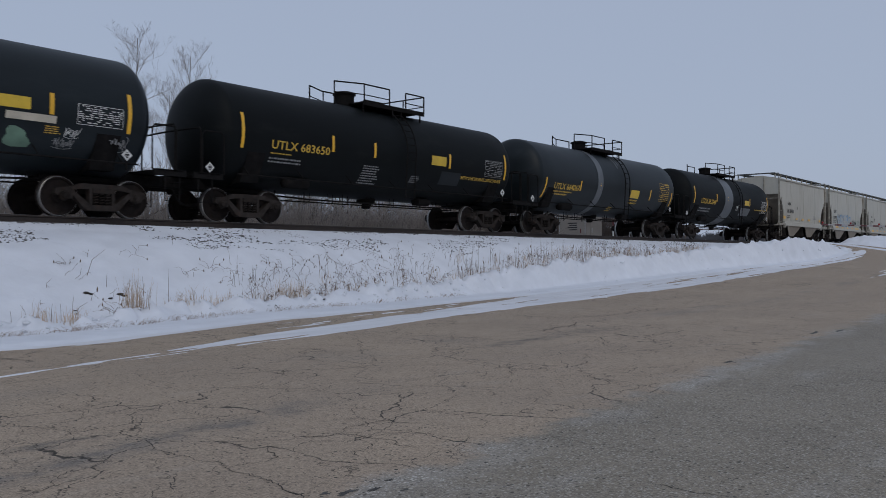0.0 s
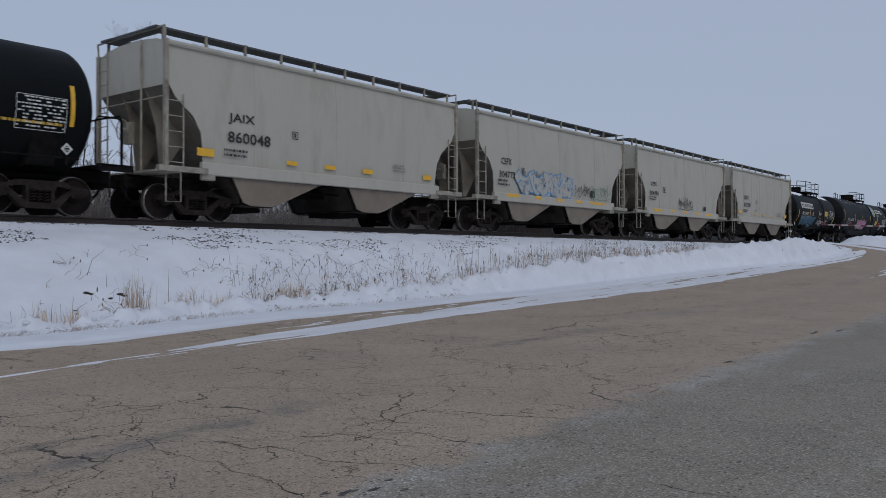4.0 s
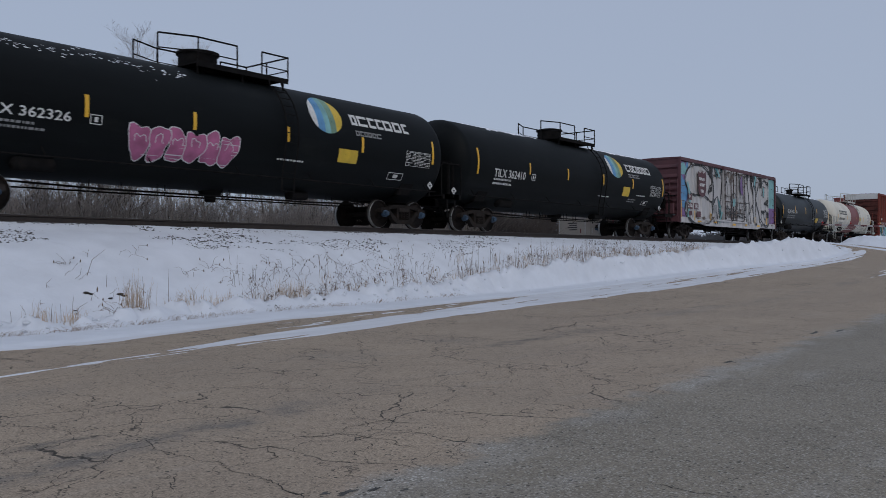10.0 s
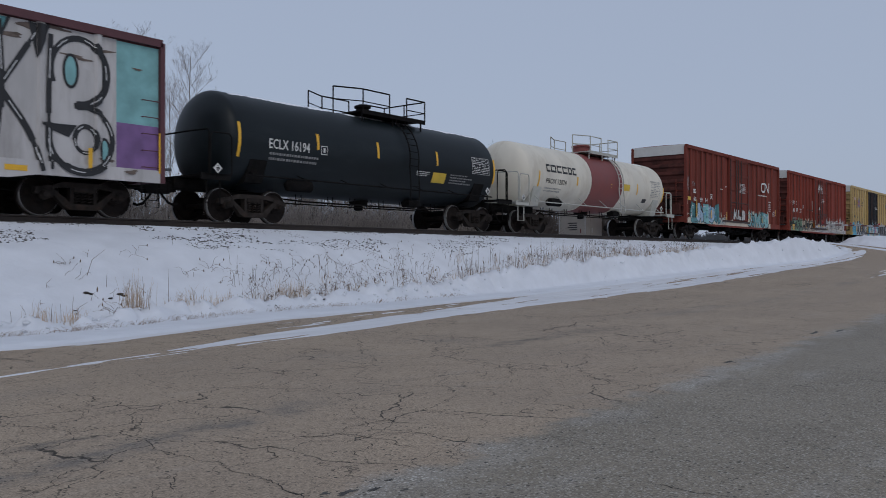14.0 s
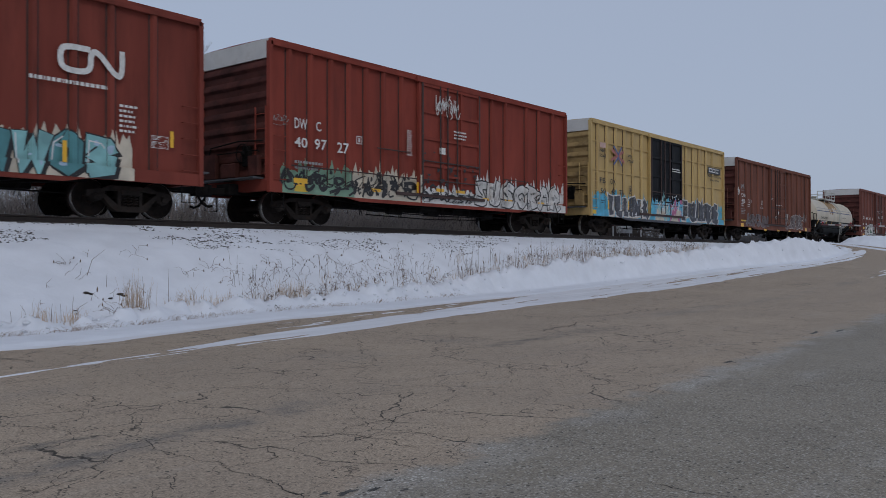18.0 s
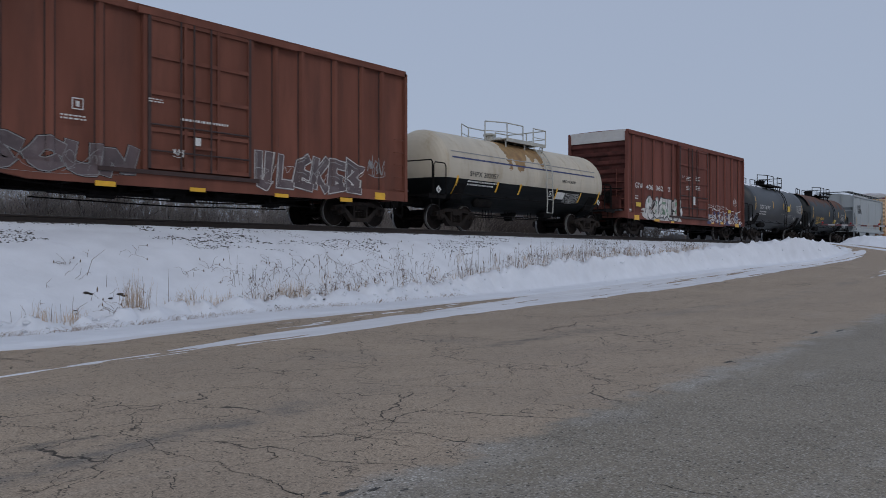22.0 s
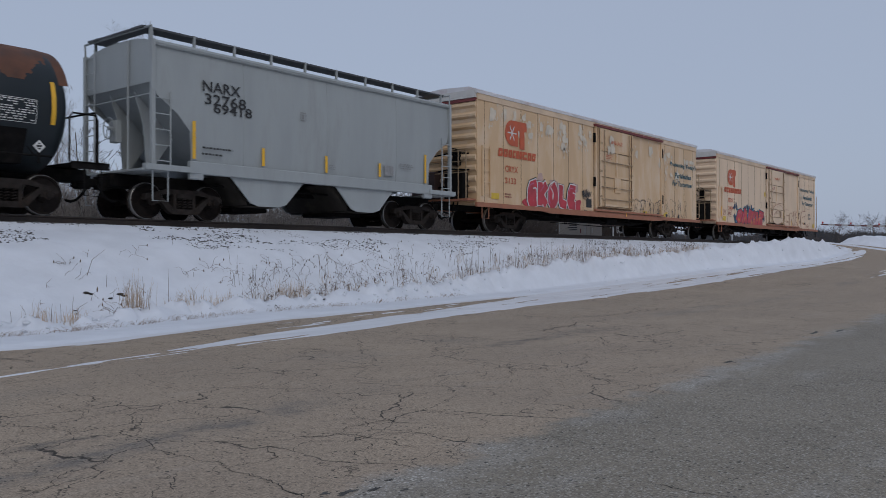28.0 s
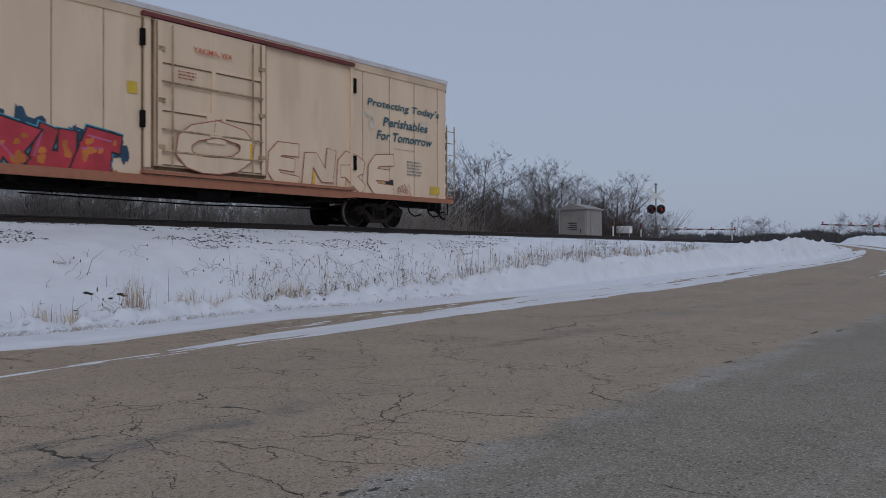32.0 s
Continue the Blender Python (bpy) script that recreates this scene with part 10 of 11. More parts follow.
crack(0.01, (29.0, 8.3), (29.8, 8.2), (30.5, 8.3))
crack(0.007, (17.84, 8.85), (16.87, 7.84))
for x, y, w, h, sd in ((13.7, 3.66, 0.5, 0.1, 1), (14.3, 3.45, 0.7, 0.06, 2), (3.04, 3.06, 0.13, 0.07, 3), (3.16, 2.99, 0.09, 0.05, 4), (2.95, 3.13, 0.08, 0.05, 5), (3.34, 3.05, 0.06, 0.04, 7), (3.25, 2.86, 0.06, 0.035, 8), (9.4, 3.42, 0.4, 0.06, 6)):
    spall(x, y, w, h, sd)


# ---- bare trees and brush behind the railway ----
bark = mat("grey_brown_bark", (0.08, 0.066, 0.058), 0.9, var=0.3, scale=6, dirt=(0.12, 0.105, 0.09), amount=0.3, dirt_scale=3, bump=0.2, per_object=0.25)
twig = mat("bare_twigs", (0.075, 0.06, 0.054), 0.9, var=0.25, scale=3, bump=0.0, per_object=0.25)
aspen = mat("pale_grey_bark", (0.2, 0.185, 0.17), 0.9, var=0.25, scale=5, dirt=(0.09, 0.08, 0.07), amount=0.4, dirt_scale=4)
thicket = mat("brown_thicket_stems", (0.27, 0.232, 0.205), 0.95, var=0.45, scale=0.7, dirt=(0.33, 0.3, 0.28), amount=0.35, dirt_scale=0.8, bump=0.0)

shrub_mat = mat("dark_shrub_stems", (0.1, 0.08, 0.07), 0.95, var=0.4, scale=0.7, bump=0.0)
pale_twig = mat("pale_bare_twigs", (0.27, 0.25, 0.24), 0.9, var=0.25, scale=3, bump=0.0)


def tree_kits(h, seed, limbs=14, spread_r=0.36, stems=1, start=0.2, up=0.75, fine=5, rise=(0.02, 0.2), fork=(0.3, 1.1), stout=1.0, thin=0.006):
    """Trunk kit and crown kit of a leafless tree h metres high."""
    rnd = random.Random(seed)
    trunk, crown = Kit(), Kit()

    def branch(kit, p, d, length, r, depth):
        pts, rs = [p], [r]
        n = 4 if depth < 2 else 3
        q, dd = p.copy(), d.normalized()
        for i in range(n):
            dd = (dd + Vector((rnd.uniform(-0.26, 0.26), rnd.uniform(-0.26, 0.26), rnd.uniform(*rise)))).normalized()
            q = q + dd * (length / n)
            pts.append(q.copy())
            rs.append(max(thin * 0.85, r * (1 - 0.6 * (i + 1) / n)))
        kit.tube(pts, rs, 4 if depth < 2 else 3)
        if depth >= fine - 1:
            return
        kids = (5, 4, 3)[min(depth - 1, 2)] if depth else 0
        for k in range(kids):
            t = rnd.uniform(0.25, 0.98)
            j = min(int(t * n), n - 1)
            base = pts[j].lerp(pts[j + 1], t * n - j)
            a = rnd.uniform(0, 6.28)
            out = Vector((math.cos(a), math.sin(a), rnd.uniform(*fork)))
            branch(crown, base, (dd * 0.7 + out * 0.75), length * rnd.uniform(0.4, 0.62), max(thin, rs[j] * 0.6), depth + 1)

    for s in range(stems):
        lean = Vector((rnd.uniform(-0.25, 0.25), rnd.uniform(-0.25, 0.25), 1)) if stems > 1 else Vector((rnd.uniform(-0.06, 0.06), rnd.uniform(-0.06, 0.06), 1))
        hh = h * (1 if s == 0 else rnd.uniform(0.6, 0.95))
        pts = [Vector((0, 0, -0.3))]
        n = 7
        d = lean.normalized()
        r0 = stout * h * (0.0085 if stems > 1 else 0.0075)
        rs = [r0 * 1.25]
        for i in range(n):
            d = (d + Vector((rnd.uniform(-0.08, 0.08), rnd.uniform(-0.08, 0.08), 0.1))).normalized()
            pts.append(pts[-1] + d * ((hh + 0.3) / n))
            rs.append(max(0.012, r0 * (1 - 0.9 * (i + 1) / n)))
        trunk.tube(pts, rs, 6)
        for k in range(max(3, limbs // stems)):
            t = start + (0.97 - start) * (k + rnd.random()) / max(3, limbs // stems)
            j = min(int(t * n), n - 1)
            base = pts[j].lerp(pts[j + 1], t * n - j)
            a = rnd.uniform(0, 6.28)
            out = Vector((math.cos(a), math.sin(a), up + rnd.uniform(-0.2, 0.4)))
            branch(crown, base, out, h * spread_r * (1.15 - 0.75 * t) * rnd.uniform(0.7, 1.15), rs[j] * 0.5, 1)
    return trunk, crown


def tree_kind(name, bark_mat, twig_mat, *args, **kw):
    t, c = tree_kits(*args, **kw)
    return name, t.mesh("trunk", bark_mat, 60), c.mesh("crown", twig_mat, 60)


def plant_tree(kind, x, y, scale, turn, label, category="tree", group=""):
    name, tm, cm = kind
    tree = tagged(new(name), label, category, group)
    tree.location, tree.rotation_euler, tree.scale = (x, y, ground_z(x, y) - 0.05), (0, 0, turn), (scale, scale, scale * random.uniform(0.94, 1.06))
    for nm, me in (("trunk", tm), ("crown", cm)):
        ob = new(nm, me)
        ob.parent = tree
    return tree


TALL = [tree_kind("bare_tree", aspen, pale_twig, 9.0, 11 + i, limbs=26, spread_r=0.28, start=0.5, up=0.9, fine=5, thin=0.0021, fork=(0.1, 1.2), rise=(-0.02, 0.12)) for i in range(2)]
BROAD = [tree_kind("bare_tree", bark, twig, 7.5, 31 + i, limbs=21, spread_r=0.56, stems=2, start=0.22, up=0.6, rise=(-0.1, 0.14), fork=(-0.15, 0.7), stout=1.7) for i in range(4)]
BUSH = [tree_kind("bare_bush", bark, twig, 3.4, 51 + i, limbs=24, spread_r=0.5, stems=6, start=0.08, up=0.8, fine=4, rise=(-0.12, 0.16), fork=(-0.2, 0.8)) for i in range(4)]

random.seed(5)
for x, y, s, k in ((17.8, 29.7, 0.95, 0), (21.2, 32.0, 0.78, 1), (23.4, 33.8, 1.04, 1), (27.5, 35.5, 0.8, 1), (30.5, 37.0, 0.75, 0), (15.0, 29.5, 0.72, 1), (12.0, 31.0, 0.72, 0), (9.0, 30.5, 0.66, 1)):
    plant_tree(TALL[k], x, y, s, random.uniform(0, 6), "tall slender bare tree with pale upright branches", group="tall bare trees")
for x, y, s, k in ((38.5, 29.5, 0.72, 0), (41.5, 31.0, 0.8, 1), (44.5, 31.5, 0.78, 2), (49.5, 30.0, 0.8, 3), (51.5, 31.5, 0.88, 0), (53.5, 32.5, 0.84, 1), (55.5, 31.0, 0.72, 2), (47.5, 30.5, 0.62, 0), (57.5, 31.5, 0.6, 3), (59.0, 32.0, 0.72, 3),
                   (64.0, 32.5, 0.78, 0), (66.5, 33.5, 0.7, 1), (72.0, 35.0, 0.75, 2), (77.5, 35.0, 0.6, 3), (34.0, 31.0, 0.7, 2), (29.5, 30.0, 0.7, 3), (24.0, 29.0, 0.6, 0), (6.0, 30.0, 0.75, 1), (2.0, 31.0, 0.7, 2), (46.8, 29.0, 0.6, 1)):
    plant_tree(BROAD[k], x, y, s, random.uniform(0, 6), "leafless spreading tree beyond the railway", group="bare trees beyond the railway")
for i in range(130):
    x = random.uniform(-6, 68) if i % 3 else random.uniform(34, 62)
    y = random.uniform(25.5, 31)
    if 40.0 < x < 47 and y < 28 or x > 52.5:
        continue
    plant_tree(BUSH[i % 4], x, y, random.uniform(0.7, 1.25), random.uniform(0, 6), "leafless bush in the railway thicket", "bush", "thicket bushes")

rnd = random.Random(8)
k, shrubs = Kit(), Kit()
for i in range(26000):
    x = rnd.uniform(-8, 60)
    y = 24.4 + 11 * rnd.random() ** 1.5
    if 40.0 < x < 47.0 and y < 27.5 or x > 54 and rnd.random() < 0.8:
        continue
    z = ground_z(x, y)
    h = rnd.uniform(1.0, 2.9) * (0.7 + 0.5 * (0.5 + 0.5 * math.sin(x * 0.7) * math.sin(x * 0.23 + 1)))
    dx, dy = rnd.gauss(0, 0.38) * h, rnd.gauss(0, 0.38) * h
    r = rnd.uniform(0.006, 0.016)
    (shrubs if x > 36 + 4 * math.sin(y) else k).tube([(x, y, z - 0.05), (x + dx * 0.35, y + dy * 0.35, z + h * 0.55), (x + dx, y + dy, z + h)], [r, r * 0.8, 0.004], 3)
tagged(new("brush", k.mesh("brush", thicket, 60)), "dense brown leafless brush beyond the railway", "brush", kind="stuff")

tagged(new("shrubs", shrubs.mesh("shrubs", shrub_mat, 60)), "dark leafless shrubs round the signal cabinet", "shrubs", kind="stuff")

# far woods along the horizon
far_mat = mat("far_bare_woods", (0.07, 0.073, 0.08), 1.0, var=0.3, scale=0.05, bump=0.0)
ever_mat = mat("far_evergreens", (0.03, 0.042, 0.045), 1.0, var=0.3, scale=0.05, bump=0.0)


def far_belt(name, label, n, az0, az1, dist, hmin, hmax, material, seed):
    rnd = random.Random(seed)
    k = Kit()
    for i in range(n):
        a = radians(rnd.uniform(az0, az1))
        d = dist * rnd.uniform(0.9, 1.15)
        x, y = d * math.sin(a), d * math.cos(a)
        h = rnd.uniform(hmin, hmax) * (0.92 + 0.12 * math.sin(a * 90) * math.sin(a * 37))
        side = Vector((math.cos(a), -math.sin(a), 0))
        w = h * rnd.uniform(0.28, 0.45)
        root = Vector((x, y, 0.8))
        q = 0.24 * dist / 400
        k.add([root - side * q * 2, root + side * q * 2, root + Vector((0, 0, h * 0.8))], [(0, 1, 2)])
        for j in range(60):
            b = root + Vector((0, 0, h * rnd.uniform(0.05, 0.5)))
            an = rnd.uniform(-0.15, math.pi + 0.15)
            rr = rnd.uniform(0.75, 1.0)
            tip = root + side * (w * math.cos(an) * rr) + Vector((0, 0, h * (0.42 + 0.56 * math.sin(an) * rr)))
            g = q * rnd.uniform(0.6, 1.5)
            m = (tip - b).normalized()
            o = Vector((side.x * m.z, side.y * m.z, -(m.x * side.x + m.y * side.y))) * g
            k.add([b - o, b + o, tip], [(0, 1, 2)])
    tagged(new(name, k.mesh(name, material, 60)), label, "woods", kind="stuff")


far_belt("far_woods", "grey bare woods along the far horizon", 900, 66, 81, 420, 9, 13, far_mat, 3)
for az, d, s, i in ((72.2, 210, 1.5, 0), (71.5, 230, 1.7, 1), (73.6, 250, 1.6, 2), (75.6, 300, 1.6, 3), (77.6, 240, 1.5, 1), (78.4, 235, 1.75, 0), (79.2, 250, 1.6, 2), (80.2, 240, 1.4, 3), (70.4, 220, 1.5, 2), (76.9, 320, 1.4, 0), (76.2, 210, 1.7, 1), (74.8, 260, 1.3, 0), (79.8, 200, 1.5, 2), (80.9, 215, 1.6, 1)):
    plant_tree(BROAD[i], d * math.sin(radians(az)), d * math.cos(radians(az)), s * 0.72, i * 1.3 + az, "bare rounded tree before the far woods", group="far bare trees")
far_belt("far_evergreens", "dark evergreen belt along the far horizon", 700, 70.5, 80.5, 520, 12, 16, ever_mat, 6)
far_belt("far_woods", "grey bare woods behind the railway thicket", 700, 10, 67, 260, 5, 8, far_mat, 9)


# ---- grade crossing ----
galvanised = mat("galvanised_mast", (0.4, 0.41, 0.42), 0.5, 0.4, var=0.15, scale=6, dirt=(0.25, 0.24, 0.23), amount=0.3)
cabinet_paint = mat("silver_grey_cabinet", (0.27, 0.245, 0.22), 0.55, 0.1, var=0.1, scale=1.5, dirt=(0.28, 0.26, 0.24), amount=0.35, dirt_scale=1.4)
board_white = mat("white_board", (0.7, 0.7, 0.7), 0.5, var=0.08, scale=6)
arm_white = mat("dull_white_gate_stripe", (0.33, 0.33, 0.34), 0.5, var=0.1, scale=6)
gate_red = mat("red_gate_stripe", (0.1, 0.022, 0.024), 0.5, var=0.12, scale=6)
lamp_red = plain("red_lamp_glass", (0.35, 0.02, 0.02), 0.3)
lamp_lit = plain("lit_red_lamp", (0.5, 0.025, 0.04), 0.3, glow=0.15)
lamp_black = plain("black_lamp_hood", (0.012, 0.012, 0.013), 0.5)


def signal_cabinet(x, y, z):
    ob = tagged(new("signal_cabinet"), "silver-grey metal signal cabinet with a low gable roof", "cabinet")
    ob.location = (x, y, z)
    w, h = 1.9, 2.55
    part("wall", Kit().box(0, w, 0, w, 0.12, h), cabinet_paint, ob)
    part("roof", Kit().prism([(-0.1, h - 0.04), (w / 2, h + 0.28), (w + 0.1, h - 0.04), (w + 0.1, h - 0.09), (-0.1, h - 0.09)], 0, -0.1, w + 0.1), cabinet_paint, ob)
    part("footing", Kit().box(-0.05, w + 0.05, -0.05, w + 0.05, -0.6, 0.12), galvanised, ob)
    d = part("door", Kit().box(0.5, 1.4, -0.03, 0.0, 0.25, 2.3), cabinet_paint, ob)
    part("handle", Kit().box(0.58, 0.62, -0.07, -0.03, 1.1, 1.35), galvanised, d)
    for i in range(4):
        part("sign_text", Kit().box(-0.006, 0.0, 0.62, 1.25 - 0.1 * (i % 2), 1.62 - i * 0.13, 1.68 - i * 0.13), ink_black, ob)
    part("vent", Kit().box(-0.03, 0.0, 0.35, 0.41, 1.05, 1.3), gate_red, ob)
    for j in (0.06, w - 0.1):
        part("corner_trim", Kit().box(-0.02, 0.02, j, j + 0.04, 0.12, h), galvanised, ob)
    return ob


def gate_arm(ob, base, tip, n=14):
    """Striped arm from base to tip, in the mast's space."""
    base, tip = Vector(base), Vector(tip)
    d = tip - base
    u = d.normalized()
    s = Vector((-u.y, u.x, 0))
    for i in range(n):
        a, b = base + d * (i / n), base + d * ((i + 1) / n)
        ha, hb = 0.06 - 0.02 * i / n, 0.06 - 0.02 * (i + 1) / n
        k = Kit()
        vs = []
        for p, hh in ((a, ha), (b, hb)):
            for q, v in ((-1, -1), (1, -1), (1, 1), (-1, 1)):
                vs.append(p + s * 0.025 * q + Vector((0, 0, hh * v)))
        k.add(vs, [(3, 2, 1, 0), (4, 5, 6, 7), (0, 1, 5, 4), (1, 2, 6, 5), (2, 3, 7, 6), (3, 0, 4, 7)])
        part("arm_stripe", k, gate_red if i % 2 else arm_white, ob)
    for f in (0.35, 0.68, 0.985):
        p = base + d * f + Vector((0, 0, 0.13))
        part("arm_lamp", Kit().lathe([(-0.07, 0.035), (-0.02, 0.055), (0.04, 0.055), (0.055, 0.02)], 2, 10), lamp_red, ob, at=(p.x, p.y, p.z))
    c = base - d * 0.12
    pipe("counterweight_arm", [base, c], 0.05, galvanised, ob)
    part("counterweight", Kit().box(-0.2, 0.2, -0.1, 0.1, -0.25, 0.15, 0.03), galvanised, ob, at=(c.x, c.y, c.z))


def crossing_signal(x, y, z, tip, facing, label):
    ob = tagged(new("crossing_signal"), label, "crossing signal")
    ob.location = (x, y, z)
    part("mast", Kit().tube([(0, 0, -0.3), (0, 0, 4.3)], 0.065, 12), galvanised, ob)
    part("mast_base", Kit().box(-0.25, 0.25, -0.25, 0.25, -0.3, 0.12, 0.04), galvanised, ob)
    part("gate_mechanism", Kit().box(-0.24, 0.24, -0.3, 0.3, 0.7, 1.4, 0.05), galvanised, ob)
    f = Vector((math.sin(radians(facing)), math.cos(radians(facing)), 0))
    s = Vector((f.y, -f.x, 0))
    for sg in (-1, 1):
        k = Kit()
        a, b = s * -0.6 + Vector((0, 0, 3.5 - sg * 0.42)), s * 0.6 + Vector((0, 0, 3.5 + sg * 0.42))
        dd = (b - a).normalized()
        up = f.cross(dd)
        vs = [p + up * 0.11 * v + f * (0.09 + 0.015 * w + 0.02 * (sg > 0)) for p in (a, b) for v, w in ((-1, -1), (1, -1), (1, 1), (-1, 1))]
        k.add(vs, [(3, 2, 1, 0), (4, 5, 6, 7), (0, 1, 5, 4), (1, 2, 6, 5), (2, 3, 7, 6), (3, 0, 4, 7)])
        part("crossbuck_board", k, board_white, ob, "white crossbuck board")
    turn = f.to_track_quat("Z", "Y").to_matrix().to_4x4()
    bar_o = part("lamp_bar", Kit().tube([s * -0.42 + Vector((0, 0, 2.55)), s * 0.42 + Vector((0, 0, 2.55))], 0.035, 8), galvanised, ob)
    for sg in (-1, 1):
        p = s * (0.36 * sg) + Vector((0, 0, 2.55)) + f * 0.06
        lamp = part("flasher", Kit().lathe([(-0.06, 0.12), (-0.02, 0.34), (0.0, 0.34), (0.005, 0.16), (0.26, 0.17), (0.26, 0.155), (0.02, 0.145)], 2, 24), lamp_black, ob, at=Matrix.Translation(p) @ turn)
        part("lens", Kit().lathe([(0.02, 0.15), (0.05, 0.1), (0.06, 0.0001)], 2, 20), lamp_lit if sg < 0 else lamp_red, lamp)
    part("bell", Kit().lathe([(4.3, 0.05), (4.34, 0.14), (4.44, 0.1), (4.48, 0.0001)], 2, 12), galvanised, ob)
    pipe("side_bracket", [(0, 0, 3.75), s * 0.5 + Vector((0, 0, 3.8))], 0.03, galvanised, ob)
    gate_arm(ob, Vector((0, 0, 1.12)) + s * 0.05, Vector(tip) - Vector((x, y, z)))
    return ob


signal_cabinet(44.1, 24.5, ground_z(45, 25.5) + 0.2)
crossing_signal(57.0, 26.0, 1.98, (65.9, 23.4, 3.22), 222, "crossing signal mast with red flashers and lowered striped gate")
crossing_signal(65.0, 11.3, 2.0, (55.2, 14.3, 3.09), 150, "near crossing signal with lowered red and white gate")
box = tagged(new("equipment_box"), "small white trackside equipment box on legs", "equipment box")
box.location = (48.6, 24.3, ground_z(48.6, 24.3))
part("case", Kit().box(-0.2, 0.2, -0.45, 0.45, 1.15, 1.6, 0.03), board_white, box)
for y in (-0.35, 0.35):
    part("leg", Kit().tube([(0, y, -0.2), (0, y, 1.15)], 0.03, 6), galvanised, box)
for x, y in ((46.9, 24.2), (51.2, 24.4)):
    p = tagged(new("marker_post"), "short white post with a red top", "marker post", "trackside marker posts")
    p.location = (x, y, ground_z(x, y))
    part("shaft", Kit().tube([(0, 0, -0.2), (0, 0, 1.45)], 0.05, 8), board_white, p)
    part("red_top", Kit().tube([(0, 0, 1.45), (0, 0, 1.85)], 0.06, 8), gate_red, p)
post = tagged(new("sign_post"), "thin grey post with a short crossbar beyond the track", "sign post")
post.location = (74.6, 26.8, ground_z(74.6, 26.8))
part("shaft", Kit().tube([(0, 0, -0.2), (0, 0, 2.3)], 0.07, 8), galvanised, post)
part("crossbar", Kit().box(-0.4, 0.4, -0.05, 0.05, 2.05, 2.15), galvanised, post)

# ---- dry plants in the snow ----
straw = mat("dry_straw_grass", (0.47, 0.36, 0.26), 0.9, var=0.4, scale=3, bump=0.0)
dull_straw = mat("weathered_straw", (0.27, 0.2, 0.15), 0.9, var=0.4, scale=6, bump=0.0)
stalk = mat("dead_weed_stalks", (0.16, 0.118, 0.09), 0.9, var=0.35, scale=2, bump=0.0)


def blade(k, x, y, z, h, lean, ang, r):
    dx, dy = math.cos(ang) * lean, math.sin(ang) * lean
    k.tube([(x, y, z - 0.04), (x + dx * 0.3, y + dy * 0.3, z + h * 0.6), (x + dx, y + dy, z + h)], [r, r * 0.8, r * 0.3], 3)


rnd = random.Random(21)
grass, weeds, litter = Kit(), Kit(), Kit()


def bank(x, back=0.0):
    """A place behind the crest of the ploughed bank."""
    return edge_y(x) + table(CREST, x) + back


# straw tufts behind the bank: x, y, size, height
for x, y, size, tall_h in ((6.66, 13.9, 0.5, 0.22), (6.76, 13.95, 0.5, 0.24), (6.98, 13.5, 0.5, 0.2), (7.1, 13.55, 0.6, 0.22), (8.22, 13.78, 0.7, 0.5), (8.34, 13.82, 0.8, 0.56), (8.48, 13.78, 0.5, 0.34),
                           (9.45, 14.1, 0.7, 0.25), (9.75, 14.1, 0.6, 0.24), (10.0, 14.1, 0.6, 0.24), (10.4, 14.3, 0.6, 0.24), (10.7, 14.4, 0.6, 0.25), (11.1, 14.5, 0.6, 0.24), (12.3, 14.8, 0.5, 0.3),
                           (12.9, 15.1, 0.9, 0.34), (13.2, 15.05, 0.8, 0.32), (13.6, 15.2, 0.7, 0.3), (11.8, 14.7, 0.4, 0.22)):
    for j in range(int(52 * size) + 6):
        bx, by = x + rnd.gauss(0, 0.1), y + rnd.gauss(0, 0.1)
        blade(grass, bx, by, ground_z(bx, by), tall_h * rnd.uniform(0.4, 1.25), rnd.uniform(0.02, 0.13), rnd.uniform(0, 6.28), 0.003)
for i in range(170):
    x = 13.5 + 27 * rnd.random() ** 0.8
    y = bank(x, 0.12 + abs(rnd.gauss(0, 0.3)))
    for j in range(rnd.randrange(4, 16)):
        bx, by = x + rnd.gauss(0, 0.13), y + rnd.gauss(0, 0.08)
        blade(grass, bx, by, ground_z(bx, by), rnd.uniform(0.1, 0.34), rnd.uniform(0.01, 0.1), rnd.uniform(0, 6.28), 0.0034)
# bent grass along the foot of the bank, leaning the way the plough went
for i in range(1500):
    x = 3.5 + 16 * rnd.random() ** 1.3
    y = edge_y(x) + table(TOE, x) + rnd.gauss(0.03, 0.055)
    thick = noise.noise(Vector((x * 2.3, 0.3, 3)))
    if thick < rnd.uniform(-0.55, 0.25) + 0.02 * (x - 5):
        continue
    blade(litter, x, y, ground_z(x, y) + 0.01, rnd.uniform(0.0, 0.09), rnd.uniform(0.03, 0.14), rnd.gauss(-0.4, 0.5) + (3.14 if rnd.random() < 0.35 else 0), 0.0027)
tagged(new("bent_grass", litter.mesh("bent_grass", dull_straw, 60)), "bent dry grass along the foot of the ploughed snow", "grass", kind="stuff")
tagged(new("dry_grass", grass.mesh("dry_grass", straw, 60)), "tufts of dry straw-coloured grass in the snow", "grass", kind="stuff")


